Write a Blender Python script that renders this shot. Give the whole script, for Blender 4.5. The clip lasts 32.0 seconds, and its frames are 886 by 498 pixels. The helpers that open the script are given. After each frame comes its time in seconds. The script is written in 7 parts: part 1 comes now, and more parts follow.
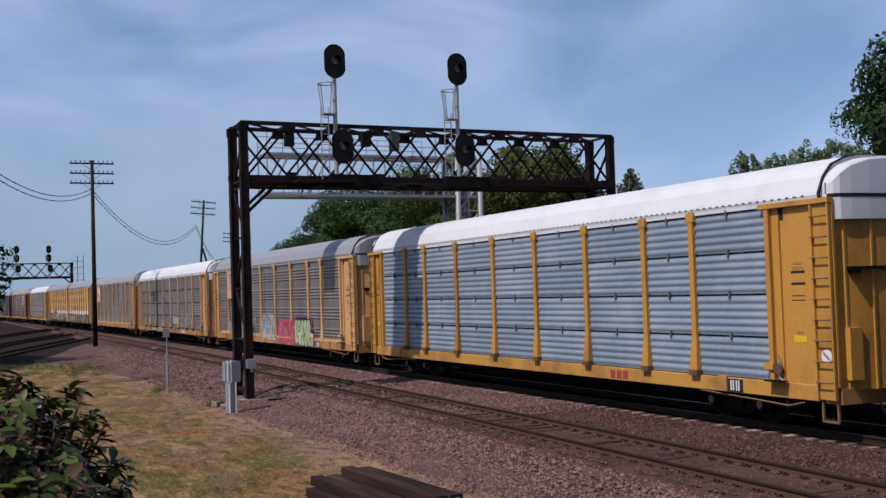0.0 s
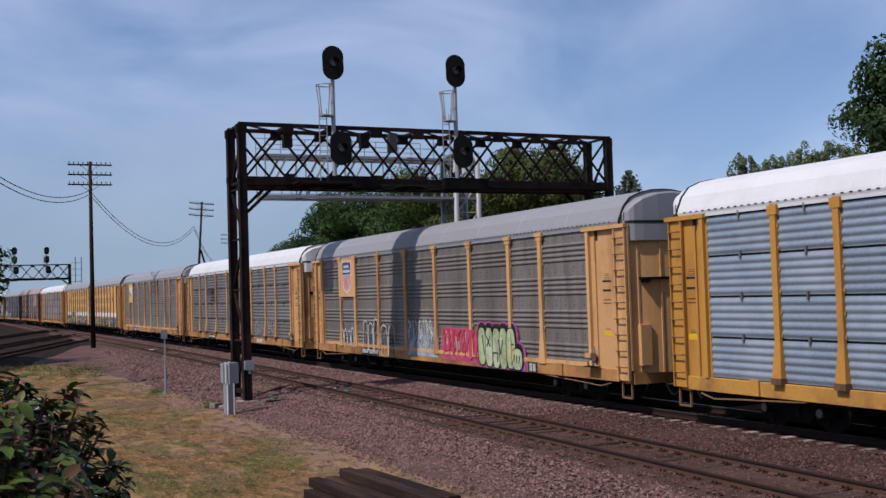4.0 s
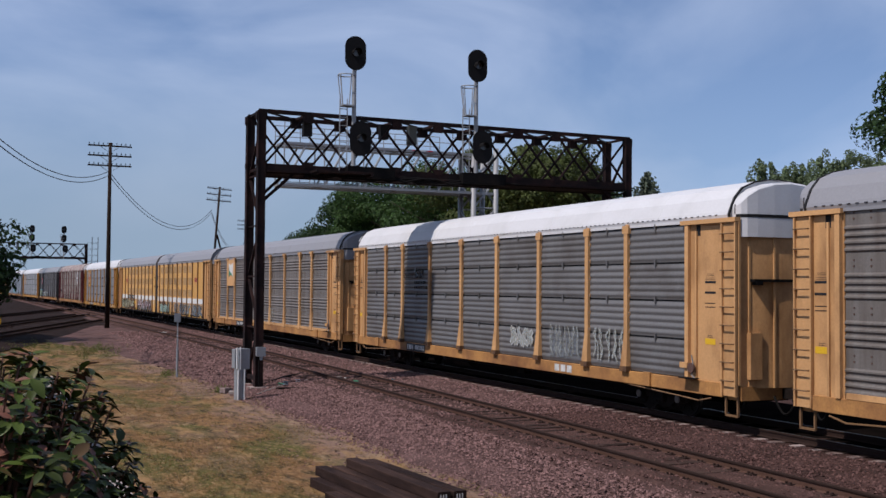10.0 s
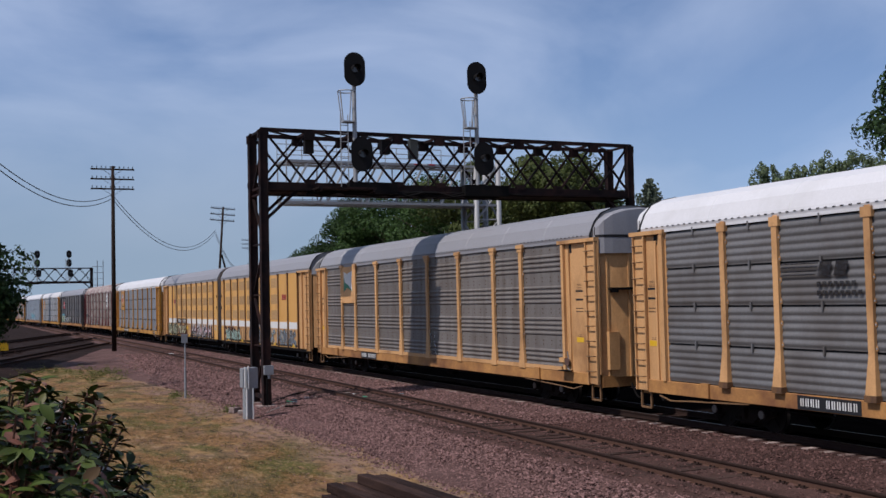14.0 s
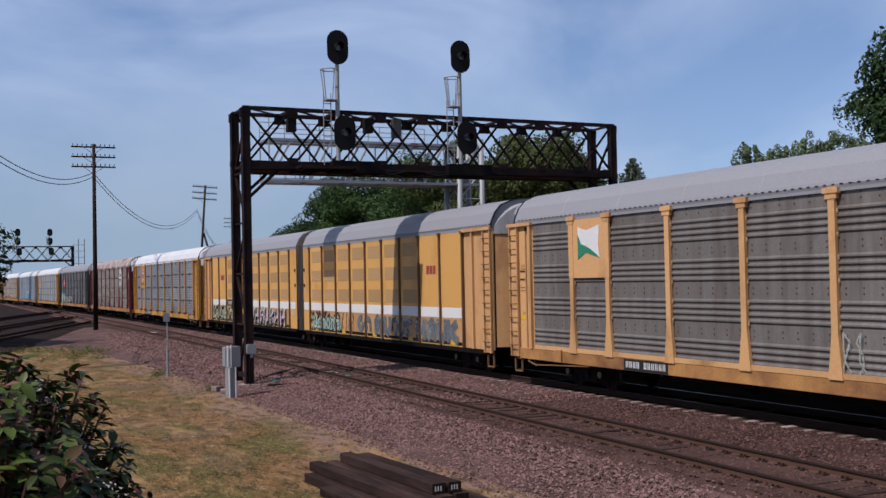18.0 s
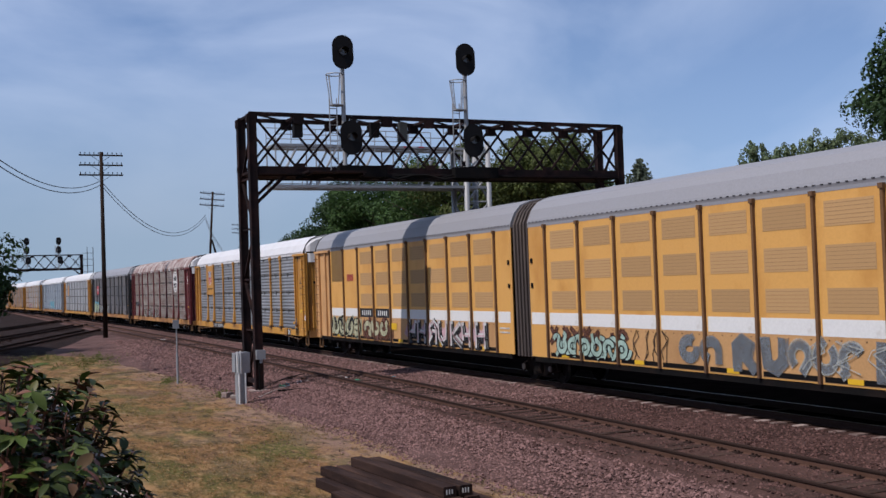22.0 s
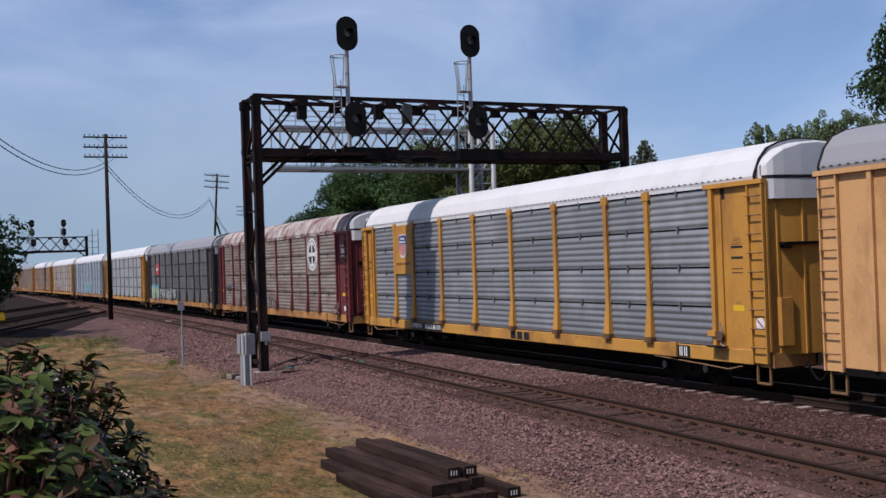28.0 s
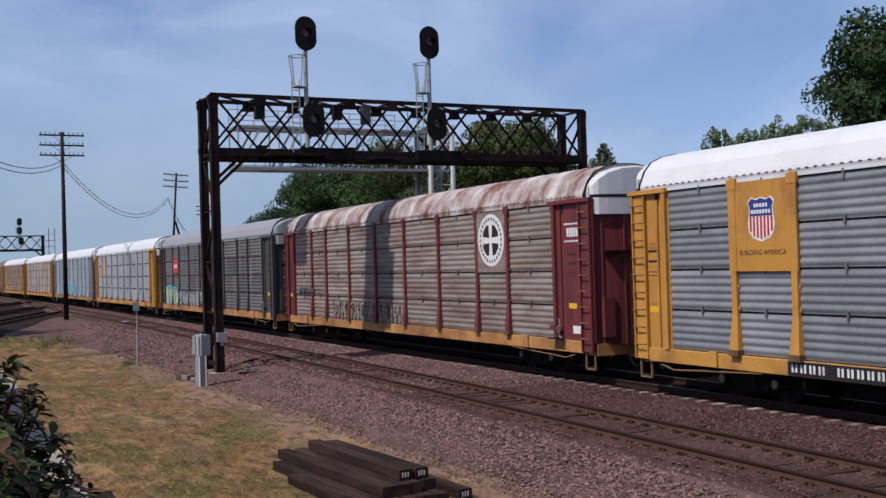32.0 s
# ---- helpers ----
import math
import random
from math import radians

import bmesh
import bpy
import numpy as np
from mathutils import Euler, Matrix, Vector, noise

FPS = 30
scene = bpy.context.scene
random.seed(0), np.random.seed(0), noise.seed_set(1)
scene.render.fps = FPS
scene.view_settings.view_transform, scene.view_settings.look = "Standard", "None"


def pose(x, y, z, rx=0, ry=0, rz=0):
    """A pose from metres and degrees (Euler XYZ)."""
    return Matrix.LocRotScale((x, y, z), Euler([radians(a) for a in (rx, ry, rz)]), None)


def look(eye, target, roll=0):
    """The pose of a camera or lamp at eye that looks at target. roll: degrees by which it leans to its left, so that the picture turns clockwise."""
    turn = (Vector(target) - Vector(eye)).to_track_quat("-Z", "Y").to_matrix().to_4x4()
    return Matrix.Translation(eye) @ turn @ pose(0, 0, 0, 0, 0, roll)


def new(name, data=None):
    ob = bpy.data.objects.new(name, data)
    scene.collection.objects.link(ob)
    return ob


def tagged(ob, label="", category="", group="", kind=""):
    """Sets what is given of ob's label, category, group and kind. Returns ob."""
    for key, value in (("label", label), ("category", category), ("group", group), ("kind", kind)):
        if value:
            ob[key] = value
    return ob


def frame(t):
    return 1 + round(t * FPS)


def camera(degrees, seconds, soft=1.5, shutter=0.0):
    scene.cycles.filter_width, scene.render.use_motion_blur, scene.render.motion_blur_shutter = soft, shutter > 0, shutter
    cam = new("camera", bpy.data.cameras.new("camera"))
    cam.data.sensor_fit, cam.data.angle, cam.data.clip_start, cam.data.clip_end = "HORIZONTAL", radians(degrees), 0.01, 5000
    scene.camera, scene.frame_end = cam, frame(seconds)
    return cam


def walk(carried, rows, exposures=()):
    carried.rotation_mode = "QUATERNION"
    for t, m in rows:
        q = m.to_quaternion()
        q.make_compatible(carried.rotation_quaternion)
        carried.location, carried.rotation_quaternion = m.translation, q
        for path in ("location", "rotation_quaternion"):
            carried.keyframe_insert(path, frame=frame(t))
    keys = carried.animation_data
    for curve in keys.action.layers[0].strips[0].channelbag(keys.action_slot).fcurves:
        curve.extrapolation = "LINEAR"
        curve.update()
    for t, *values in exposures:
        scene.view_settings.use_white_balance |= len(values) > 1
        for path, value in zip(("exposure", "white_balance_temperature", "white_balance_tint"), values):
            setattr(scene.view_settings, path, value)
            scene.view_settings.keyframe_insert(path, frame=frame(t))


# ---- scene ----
import itertools

# ---------------------------------------------------------------- camera
# the eye stands on the terrace and hardly leaves its place; the aim sways: seconds, yaw, pitch, roll
EYE = (0.0, 0.0, 3.437)
AIM = [
    (0, 64.59, 2.20, 1.85),
    (0.5, 64.75, 2.17, 2.00),
    (1, 64.96, 2.17, 2.26),
    (1.5, 65.08, 2.13, 2.40),
    (2, 64.96, 2.18, 2.18),
    (2.5, 64.78, 2.30, 2.12),
    (4.5, 64.40, 2.40, 1.71),
    (5, 64.19, 2.78, 1.78),
    (5.5, 64.13, 2.95, 2.16),
    (6, 64.55, 2.88, 2.41),
    (6.5, 65.15, 2.63, 2.12),
    (7, 65.56, 2.46, 1.60),
    (7.5, 65.85, 2.26, 2.21),
    (8, 66.22, 1.91, 2.16),
    (8.5, 66.33, 1.71, 2.04),
    (9, 66.22, 1.80, 1.75),
    (9.5, 66.01, 1.82, 0.97),
    (10, 65.22, 1.98, -0.45),
    (10.5, 65.53, 2.65, -0.02),
    (11, 67.89, 3.32, 1.30),
    (11.5, 67.14, 3.17, 1.42),
    (12, 66.13, 2.85, 0.94),
    (12.5, 65.72, 2.63, 1.30),
    (13, 65.57, 2.55, 1.41),
    (13.5, 65.48, 2.62, 1.73),
    (14, 65.53, 2.67, 1.30),
    (14.5, 65.43, 2.63, 1.07),
    (16.5, 64.89, 2.08, 1.14),
    (17, 64.68, 1.93, 1.40),
    (17.5, 64.63, 1.72, 1.58),
    (18, 64.62, 1.54, 1.20),
    (18.5, 64.54, 1.65, 1.08),
    (19, 64.59, 1.96, 0.97),
    (19.5, 64.83, 2.01, 1.35),
    (20, 65.16, 1.87, 1.78),
    (20.5, 65.37, 1.78, 1.87),
    (21, 65.38, 1.71, 2.06),
    (21.5, 65.13, 1.73, 2.23),
    (22, 65.06, 1.72, 1.99),
    (22.5, 65.14, 1.64, 2.00),
    (23, 65.36, 1.49, 2.06),
    (23.5, 65.57, 1.39, 1.98),
    (24, 65.61, 1.40, 1.68),
    (24.5, 65.58, 1.52, 1.66),
    (25, 65.61, 1.44, 2.12),
    (25.5, 65.73, 1.28, 2.43),
    (27.5, 65.41, 1.01, 2.22),
    (28, 65.30, 0.77, 1.99),
    (28.5, 65.34, 0.70, 1.91),
    (29, 65.33, 0.71, 1.99),
    (29.5, 65.08, 0.73, 1.74),
    (30, 64.81, 0.68, 1.67),
    (30.5, 64.61, 0.75, 1.90),
    (31, 64.39, 0.90, 2.88),
    (31.5, 64.61, 0.83, 2.84),
    (32, 63.07, 0.77, 1.70),
]
# a small step to the right at the end: seconds, metres
STEP = {30.5: 0.03, 31: 0.08, 31.5: 0.10, 32: 0.15}


def stand(t, yaw, pitch, roll):
    d = STEP.get(t, 0.0)
    a = radians(yaw)
    return pose(EYE[0] + d * math.cos(a), EYE[1] + d * math.sin(a), EYE[2], 90 + pitch, roll, yaw + math.degrees(d / 45))


cam = camera(44.8, 32.0, soft=1.5)
walk(cam, [(t, stand(t, y, p, r)) for t, y, p, r in AIM], exposures=[(0, -0.06, 6270, 17), (8.5, -0.08, 6270, 17), (11, -0.18, 6270, 17), (12.5, -0.19, 6270, 17), (14.5, -0.15, 6270, 17), (17, -0.05, 6270, 17), (26, -0.04, 6270, 17), (29, -0.02, 6270, 17), (32, 0.0, 6270, 17)])

# ---------------------------------------------------------------- light
SUN = Vector((0.18, -1.0, 1.35)).normalized()
sun_data = bpy.data.lights.new("sun", "SUN")
sun_data.energy, sun_data.angle, sun_data.color = 5.0, radians(0.6), (1.0, 0.94, 0.85)
sun_lamp = new("sun", sun_data)
sun_lamp.matrix_world = look(SUN * 50, (0, 0, 0))
world = bpy.data.worlds.new("sky")
scene.world = world
world.use_nodes = True


def sky_nodes(tree):
    n, l = tree.nodes, tree.links
    n.clear()
    out, bg = n.new("ShaderNodeOutputWorld"), n.new("ShaderNodeBackground")
    sky = n.new("ShaderNodeTexSky")
    sky.sky_type, sky.sun_disc = "NISHITA", False
    sky.sun_elevation = math.asin(SUN.z)
    sky.sun_rotation = math.atan2(SUN.x, SUN.y)
    sky.air_density, sky.dust_density, sky.ozone_density = 1.0, 0.5, 2.2
    bg.inputs["Strength"].default_value = 0.137
    # thin high cloud, drawn out in long streaks
    co, mp = n.new("ShaderNodeTexCoord"), n.new("ShaderNodeMapping")
    mp.inputs["Scale"].default_value = (1.0, 2.2, 4.5)
    mp.inputs["Rotation"].default_value = (0.25, 0.15, 0.5)
    nz = n.new("ShaderNodeTexNoise")
    nz.inputs["Scale"].default_value, nz.inputs["Detail"].default_value = 1.6, 7.0
    nz.inputs["Distortion"].default_value = 0.5
    rp = n.new("ShaderNodeValToRGB")
    rp.color_ramp.elements[0].position, rp.color_ramp.elements[0].color = 0.36, (0, 0, 0, 1)
    rp.color_ramp.elements[1].position, rp.color_ramp.elements[1].color = 0.72, (0.70, 0.70, 0.70, 1)
    mix = n.new("ShaderNodeMix")
    mix.data_type = "RGBA"
    mix.inputs["B"].default_value = (4.6, 5.5, 6.8, 1)
    l.new(co.outputs["Generated"], mp.inputs["Vector"])
    l.new(mp.outputs["Vector"], nz.inputs["Vector"])
    l.new(nz.outputs["Fac"], rp.inputs["Fac"])
    l.new(rp.outputs["Color"], mix.inputs["Factor"])
    # clear air down to the horizon: the palest layer lies below it
    lift = n.new("ShaderNodeMapping")
    lift.inputs["Location"].default_value = (0, 0, 0.11)
    l.new(co.outputs["Generated"], lift.inputs["Vector"])
    l.new(lift.outputs["Vector"], sky.inputs["Vector"])
    l.new(sky.outputs["Color"], mix.inputs["A"])
    # a bank of grey haze low in the west
    sep, low, west, both, haze_mix = n.new("ShaderNodeSeparateXYZ"), n.new("ShaderNodeMapRange"), n.new("ShaderNodeMapRange"), n.new("ShaderNodeMath"), n.new("ShaderNodeMix")
    l.new(co.outputs["Generated"], sep.inputs["Vector"])
    for node, socket, lo, hi, a, b in ((low, "Z", 0.02, 0.24, 0.80, 0.0), (west, "X", -0.99, -0.66, 1.0, 0.12)):
        node.interpolation_type = "SMOOTHSTEP"
        l.new(sep.outputs[socket], node.inputs["Value"])
        for name, value in (("From Min", lo), ("From Max", hi), ("To Min", a), ("To Max", b)):
            node.inputs[name].default_value = value
    both.operation, haze_mix.data_type = "MULTIPLY", "RGBA"
    l.new(low.outputs["Result"], both.inputs[0])
    l.new(west.outputs["Result"], both.inputs[1])
    l.new(both.outputs["Value"], haze_mix.inputs["Factor"])
    l.new(mix.outputs["Result"], haze_mix.inputs["A"])
    haze_mix.inputs["B"].default_value = (2.1, 2.85, 3.5, 1)
    l.new(haze_mix.outputs["Result"], bg.inputs["Color"])
    l.new(bg.outputs["Background"], out.inputs["Surface"])


sky_nodes(world.node_tree)

# ---------------------------------------------------------------- materials


def material(name, base, rough=0.7, metal=0.0, vary=0.25, scale=3.0, stain=None, stain_amount=0.35, stain_scale=1.2,
             bump=0.0, bump_scale=60.0, streak=False, per_object=0.0, per_island=0.0, spec=0.3, worn=0.0):
    """A weathered surface: base colour with fine grain, larger stains of a second colour, and relief."""
    m = bpy.data.materials.new(name)
    m.use_nodes = True
    # every base colour is scaled down, so the stronger sun leaves deeper shadows
    base = tuple(c * 0.72 for c in base)
    stain = tuple(c * 0.72 for c in stain) if stain else None
    n, l = m.node_tree.nodes, m.node_tree.links
    b = n["Principled BSDF"]
    b.inputs["Roughness"].default_value, b.inputs["Metallic"].default_value = rough, metal
    b.inputs["Specular IOR Level"].default_value = spec
    co = n.new("ShaderNodeTexCoord")
    mp = n.new("ShaderNodeMapping")
    l.new(co.outputs["Object"], mp.inputs["Vector"])
    if per_object:
        # shift the pattern from piece to piece
        oi = n.new("ShaderNodeObjectInfo")
        sc = n.new("ShaderNodeVectorMath")
        sc.operation = "SCALE"
        sc.inputs[0].default_value = (37.0, 19.0, 53.0)
        l.new(oi.outputs["Random"], sc.inputs["Scale"])
        l.new(sc.outputs["Vector"], mp.inputs["Location"])
    fine = n.new("ShaderNodeTexNoise")
    fine.inputs["Scale"].default_value, fine.inputs["Detail"].default_value = scale * 6, 6.0
    l.new(mp.outputs["Vector"], fine.inputs["Vector"])
    big = n.new("ShaderNodeTexNoise")
    big.inputs["Scale"].default_value, big.inputs["Detail"].default_value = stain_scale, 8.0
    big.inputs["Roughness"].default_value = 0.65
    if streak:
        mp2 = n.new("ShaderNodeMapping")
        mp2.inputs["Scale"].default_value = (3.0, 3.0, 0.35) if streak is True else streak
        l.new(mp.outputs["Vector"], mp2.inputs["Vector"])
        l.new(mp2.outputs["Vector"], big.inputs["Vector"])
    else:
        l.new(mp.outputs["Vector"], big.inputs["Vector"])
    hsv = n.new("ShaderNodeHueSaturation")
    hsv.inputs["Color"].default_value = (*base, 1)
    mr = n.new("ShaderNodeMapRange")
    mr.inputs["From Min"].default_value, mr.inputs["From Max"].default_value = 0.25, 0.75
    mr.inputs["To Min"].default_value, mr.inputs["To Max"].default_value = 1 - vary, 1 + vary
    l.new(fine.outputs["Fac"], mr.inputs["Value"])
    value = mr.outputs["Result"]
    for amount, node, socket in ((per_object, "ShaderNodeObjectInfo", "Random"), (per_island, "ShaderNodeNewGeometry", "Random Per Island")):
        if amount:
            rn = n.new(node)
            m2 = n.new("ShaderNodeMapRange")
            m2.inputs["To Min"].default_value, m2.inputs["To Max"].default_value = 1 - amount, 1 + amount
            l.new(rn.outputs[socket], m2.inputs["Value"])
            mu = n.new("ShaderNodeMath")
            mu.operation = "MULTIPLY"
            l.new(value, mu.inputs[0])
            l.new(m2.outputs["Result"], mu.inputs[1])
            value = mu.outputs["Value"]
    l.new(value, hsv.inputs["Value"])
    colour = hsv.outputs["Color"]
    if stain:
        rp = n.new("ShaderNodeMapRange")
        rp.inputs["From Min"].default_value, rp.inputs["From Max"].default_value = 0.62 - stain_amount * 0.45, 0.80 - stain_amount * 0.3
        l.new(big.outputs["Fac"], rp.inputs["Value"])
        mx = n.new("ShaderNodeMix")
        mx.data_type = "RGBA"
        mx.inputs["B"].default_value = (*stain, 1)
        l.new(rp.outputs["Result"], mx.inputs["Factor"])
        l.new(colour, mx.inputs["A"])
        colour = mx.outputs["Result"]
    l.new(colour, b.inputs["Base Color"])
    if worn:
        # thin paint, rubbed through in flecks to what lies under it
        wn, wr, clear, ms = n.new("ShaderNodeTexNoise"), n.new("ShaderNodeMapRange"), n.new("ShaderNodeBsdfTransparent"), n.new("ShaderNodeMixShader")
        wn.inputs["Scale"].default_value, wn.inputs["Detail"].default_value, wn.inputs["Roughness"].default_value = 2.2, 9.0, 0.75
        l.new(mp.outputs["Vector"], wn.inputs["Vector"])
        wr.inputs["From Min"].default_value, wr.inputs["From Max"].default_value = 0.56 - worn * 0.5, 0.72 - worn * 0.3
        wr.inputs["To Max"].default_value = 0.35 + 0.6 * worn
        l.new(wn.outputs["Fac"], wr.inputs["Value"])
        l.new(wr.outputs["Result"], ms.inputs["Fac"])
        l.new(b.outputs["BSDF"], ms.inputs[1])
        l.new(clear.outputs["BSDF"], ms.inputs[2])
        l.new(ms.outputs["Shader"], n["Material Output"].inputs["Surface"])
    if bump:
        bn = n.new("ShaderNodeTexNoise")
        bn.inputs["Scale"].default_value, bn.inputs["Detail"].default_value = bump_scale, 4.0
        l.new(mp.outputs["Vector"], bn.inputs["Vector"])
        bp = n.new("ShaderNodeBump")
        bp.inputs["Strength"].default_value, bp.inputs["Distance"].default_value = bump, 0.02
        l.new(bn.outputs["Fac"], bp.inputs["Height"])
        l.new(bp.outputs["Normal"], b.inputs["Normal"])
    return m


YELLOW = material("yellow_paint", (0.53, 0.255, 0.045), 0.55, vary=0.10, stain=(0.26, 0.12, 0.04), stain_amount=0.26, stain_scale=0.7, streak=(0.9, 0.9, 0.45), per_object=0.08, bump=0.1)
TAN = material("faded_yellow_paint", (0.64, 0.355, 0.15), 0.6, vary=0.10, stain=(0.30, 0.15, 0.06), stain_amount=0.26, stain_scale=0.7, streak=(0.9, 0.9, 0.45), per_object=0.08, bump=0.1)
SILL = material("dirty_yellow_sill_paint", (0.54, 0.27, 0.05), 0.65, vary=0.15, stain=(0.24, 0.105, 0.04), stain_amount=0.32, stain_scale=0.7, bump=0.15)
SILL_RUST = material("rusty_sill_paint", (0.50, 0.245, 0.075), 0.75, vary=0.2, stain=(0.20, 0.085, 0.035), stain_amount=0.45, stain_scale=0.6, bump=0.2)
ZINC_BLUE = material("blue_grey_galvanised_sheet", (0.255, 0.31, 0.375), 0.5, 0.25, vary=0.16, stain=(0.36, 0.41, 0.47), stain_amount=0.32, stain_scale=0.55, streak=(0.9, 0.9, 0.55), per_object=0.08)
ZINC_CLEAN = material("clean_galvanised_sheet", (0.225, 0.237, 0.252), 0.5, 0.25, vary=0.12, stain=(0.32, 0.33, 0.345), stain_amount=0.32, stain_scale=0.55, streak=(0.9, 0.9, 0.55), per_object=0.10, bump=0.05)
GROOVE = material("brown_rust_and_shade", (0.17, 0.085, 0.035), 0.7, vary=0.2, stain=(0.08, 0.045, 0.03), stain_amount=0.4, streak=True)
RIVET = material("rusty_rivet", (0.11, 0.06, 0.045), 0.8, vary=0.3)
ZINC = material("galvanised_sheet", (0.178, 0.174, 0.172), 0.5, 0.2, vary=0.12, stain=(0.125, 0.112, 0.103), stain_amount=0.32, stain_scale=0.55, streak=(0.9, 0.9, 0.55), per_object=0.10, bump=0.05)
ZINC_BROWN = material("dusty_brown_galvanised_sheet", (0.205, 0.186, 0.170), 0.5, 0.15, vary=0.15, stain=(0.135, 0.112, 0.095), stain_amount=0.45, stain_scale=0.8, streak=True, per_object=0.10, bump=0.05)
ZINC_TAN = material("weathered_tan_sheet", (0.275, 0.245, 0.215), 0.7, 0.05, vary=0.18, stain=(0.165, 0.105, 0.085), stain_amount=0.5, stain_scale=0.9, streak=(0.45, 0.6, 2.2), per_object=0.12, bump=0.08)
ZINC_DARK = material("charcoal_sheet", (0.095, 0.095, 0.105), 0.6, 0.1, vary=0.15, stain=(0.19, 0.17, 0.15), stain_amount=0.45, stain_scale=0.7, streak=True, per_object=0.3, bump=0.05)
ZINC_LIGHT = material("pale_grey_sheet", (0.38, 0.39, 0.40), 0.5, 0.1, vary=0.10, stain=(0.26, 0.25, 0.24), stain_amount=0.35, stain_scale=0.8, streak=True, per_object=0.10)
PALE_BLUE = material("pale_blue_grey_sheet", (0.33, 0.38, 0.43), 0.5, 0.1, vary=0.10, stain=(0.25, 0.27, 0.29), stain_amount=0.35, stain_scale=0.8, streak=True, per_object=0.10)
ROOF_WHITE = material("white_roof_sheet", (0.68, 0.68, 0.69), 0.5, vary=0.04, stain=(0.60, 0.60, 0.60), stain_amount=0.25, stain_scale=0.6)
ROOF_GREY = material("grey_roof_sheet", (0.295, 0.295, 0.312), 0.5, 0.1, vary=0.07, stain=(0.29, 0.29, 0.30), stain_amount=0.2, stain_scale=0.4)
ROOF_RUST = material("rusted_roof_sheet", (0.58, 0.56, 0.54), 0.75, vary=0.15, stain=(0.17, 0.062, 0.044), stain_amount=0.60, stain_scale=1.3, bump=0.1, streak=(0.9, 0.55, 0.55))
MAROON = material("maroon_paint", (0.165, 0.030, 0.034), 0.6, vary=0.15, stain=(0.07, 0.025, 0.022), stain_amount=0.35, streak=True)
DARK_END = material("charcoal_paint", (0.05, 0.05, 0.055), 0.6, vary=0.15, stain=(0.09, 0.075, 0.065), stain_amount=0.35, streak=True)
GREY_END = material("grey_end_paint", (0.33, 0.34, 0.36), 0.6, vary=0.10, stain=(0.22, 0.20, 0.18), stain_amount=0.35, streak=True)
PANEL_YELLOW = material("flat_yellow_panel_paint", (0.69, 0.37, 0.100), 0.5, vary=0.06, stain=(0.54, 0.26, 0.06), stain_amount=0.26, stain_scale=0.7, streak=(0.9, 0.9, 0.45), per_object=0.05)
MESH_YELLOW = material("perforated_yellow_sheet", (0.47, 0.285, 0.125), 0.7, vary=0.2, scale=12, per_object=0.10)
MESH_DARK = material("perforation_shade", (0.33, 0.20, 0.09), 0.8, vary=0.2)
BELLOWS = material("dusty_rubber_bellows", (0.055, 0.042, 0.038), 0.85, vary=0.25, stain=(0.11, 0.085, 0.07), stain_amount=0.4, streak=True)
BLACK = material("black_iron", (0.007, 0.0065, 0.0065), 0.8, vary=0.3, stain=(0.018, 0.012, 0.010), stain_amount=0.3, bump=0.2, spec=0.08)
SEAM = material("dark_seam", (0.01, 0.01, 0.012), 0.8)
STEEL = material("grimy_cast_steel", (0.011, 0.009, 0.008), 0.85, 0.0, vary=0.3, stain=(0.028, 0.018, 0.014), stain_amount=0.35, bump=0.2, spec=0.08)
TREAD = material("worn_wheel_steel", (0.25, 0.23, 0.22), 0.35, 0.9, vary=0.2)
RUNG = material("ladder_iron", (0.20, 0.11, 0.05), 0.7, vary=0.25)
WHITE = material("white_paint", (0.74, 0.74, 0.72), 0.55, vary=0.06, stain=(0.5, 0.46, 0.4), stain_amount=0.2)
BLUE = material("deep_blue_paint", (0.03, 0.05, 0.22), 0.45, vary=0.06)
RED = material("red_paint", (0.50, 0.035, 0.04), 0.45, vary=0.08)
DULL_RED = material("dull_red_paint", (0.35, 0.05, 0.04), 0.5, vary=0.08)
GREEN = material("green_paint", (0.03, 0.22, 0.12), 0.45, vary=0.08)
PINK = material("pink_spray_paint", (0.58, 0.045, 0.15), 0.55, vary=0.2, stain=(0.60, 0.16, 0.26), stain_amount=0.45, worn=0.26)
PURPLE = material("magenta_spray_paint", (0.48, 0.12, 0.34), 0.6, vary=0.2, worn=0.5)
LIME = material("lime_spray_paint", (0.46, 0.55, 0.29), 0.5, vary=0.15, stain=(0.56, 0.62, 0.42), stain_amount=0.5, worn=0.28)
PALE_LIME = material("faded_yellow_green_spray_paint", (0.50, 0.50, 0.33), 0.6, vary=0.2, worn=0.40)
INK = material("black_spray_paint", (0.016, 0.016, 0.018), 0.6, vary=0.2)
INK_WORN = material("worn_black_spray_paint", (0.022, 0.02, 0.022), 0.6, vary=0.2, worn=0.42)
PALE_PINK = material("pale_pink_spray_paint", (0.60, 0.38, 0.42), 0.6, vary=0.2, worn=0.35)
WHITE_SPRAY = material("white_spray_paint", (0.66, 0.66, 0.64), 0.6, vary=0.2, worn=0.30)
PALE_BLUE_SPRAY = material("pale_blue_spray_paint", (0.42, 0.50, 0.56), 0.6, vary=0.2, worn=0.35)
SKIRT = material("faded_tan_skirt_paint", (0.53, 0.30, 0.125), 0.65, vary=0.12, stain=(0.36, 0.19, 0.08), stain_amount=0.26, stain_scale=0.7, streak=(0.9, 0.9, 0.45), per_object=0.08)
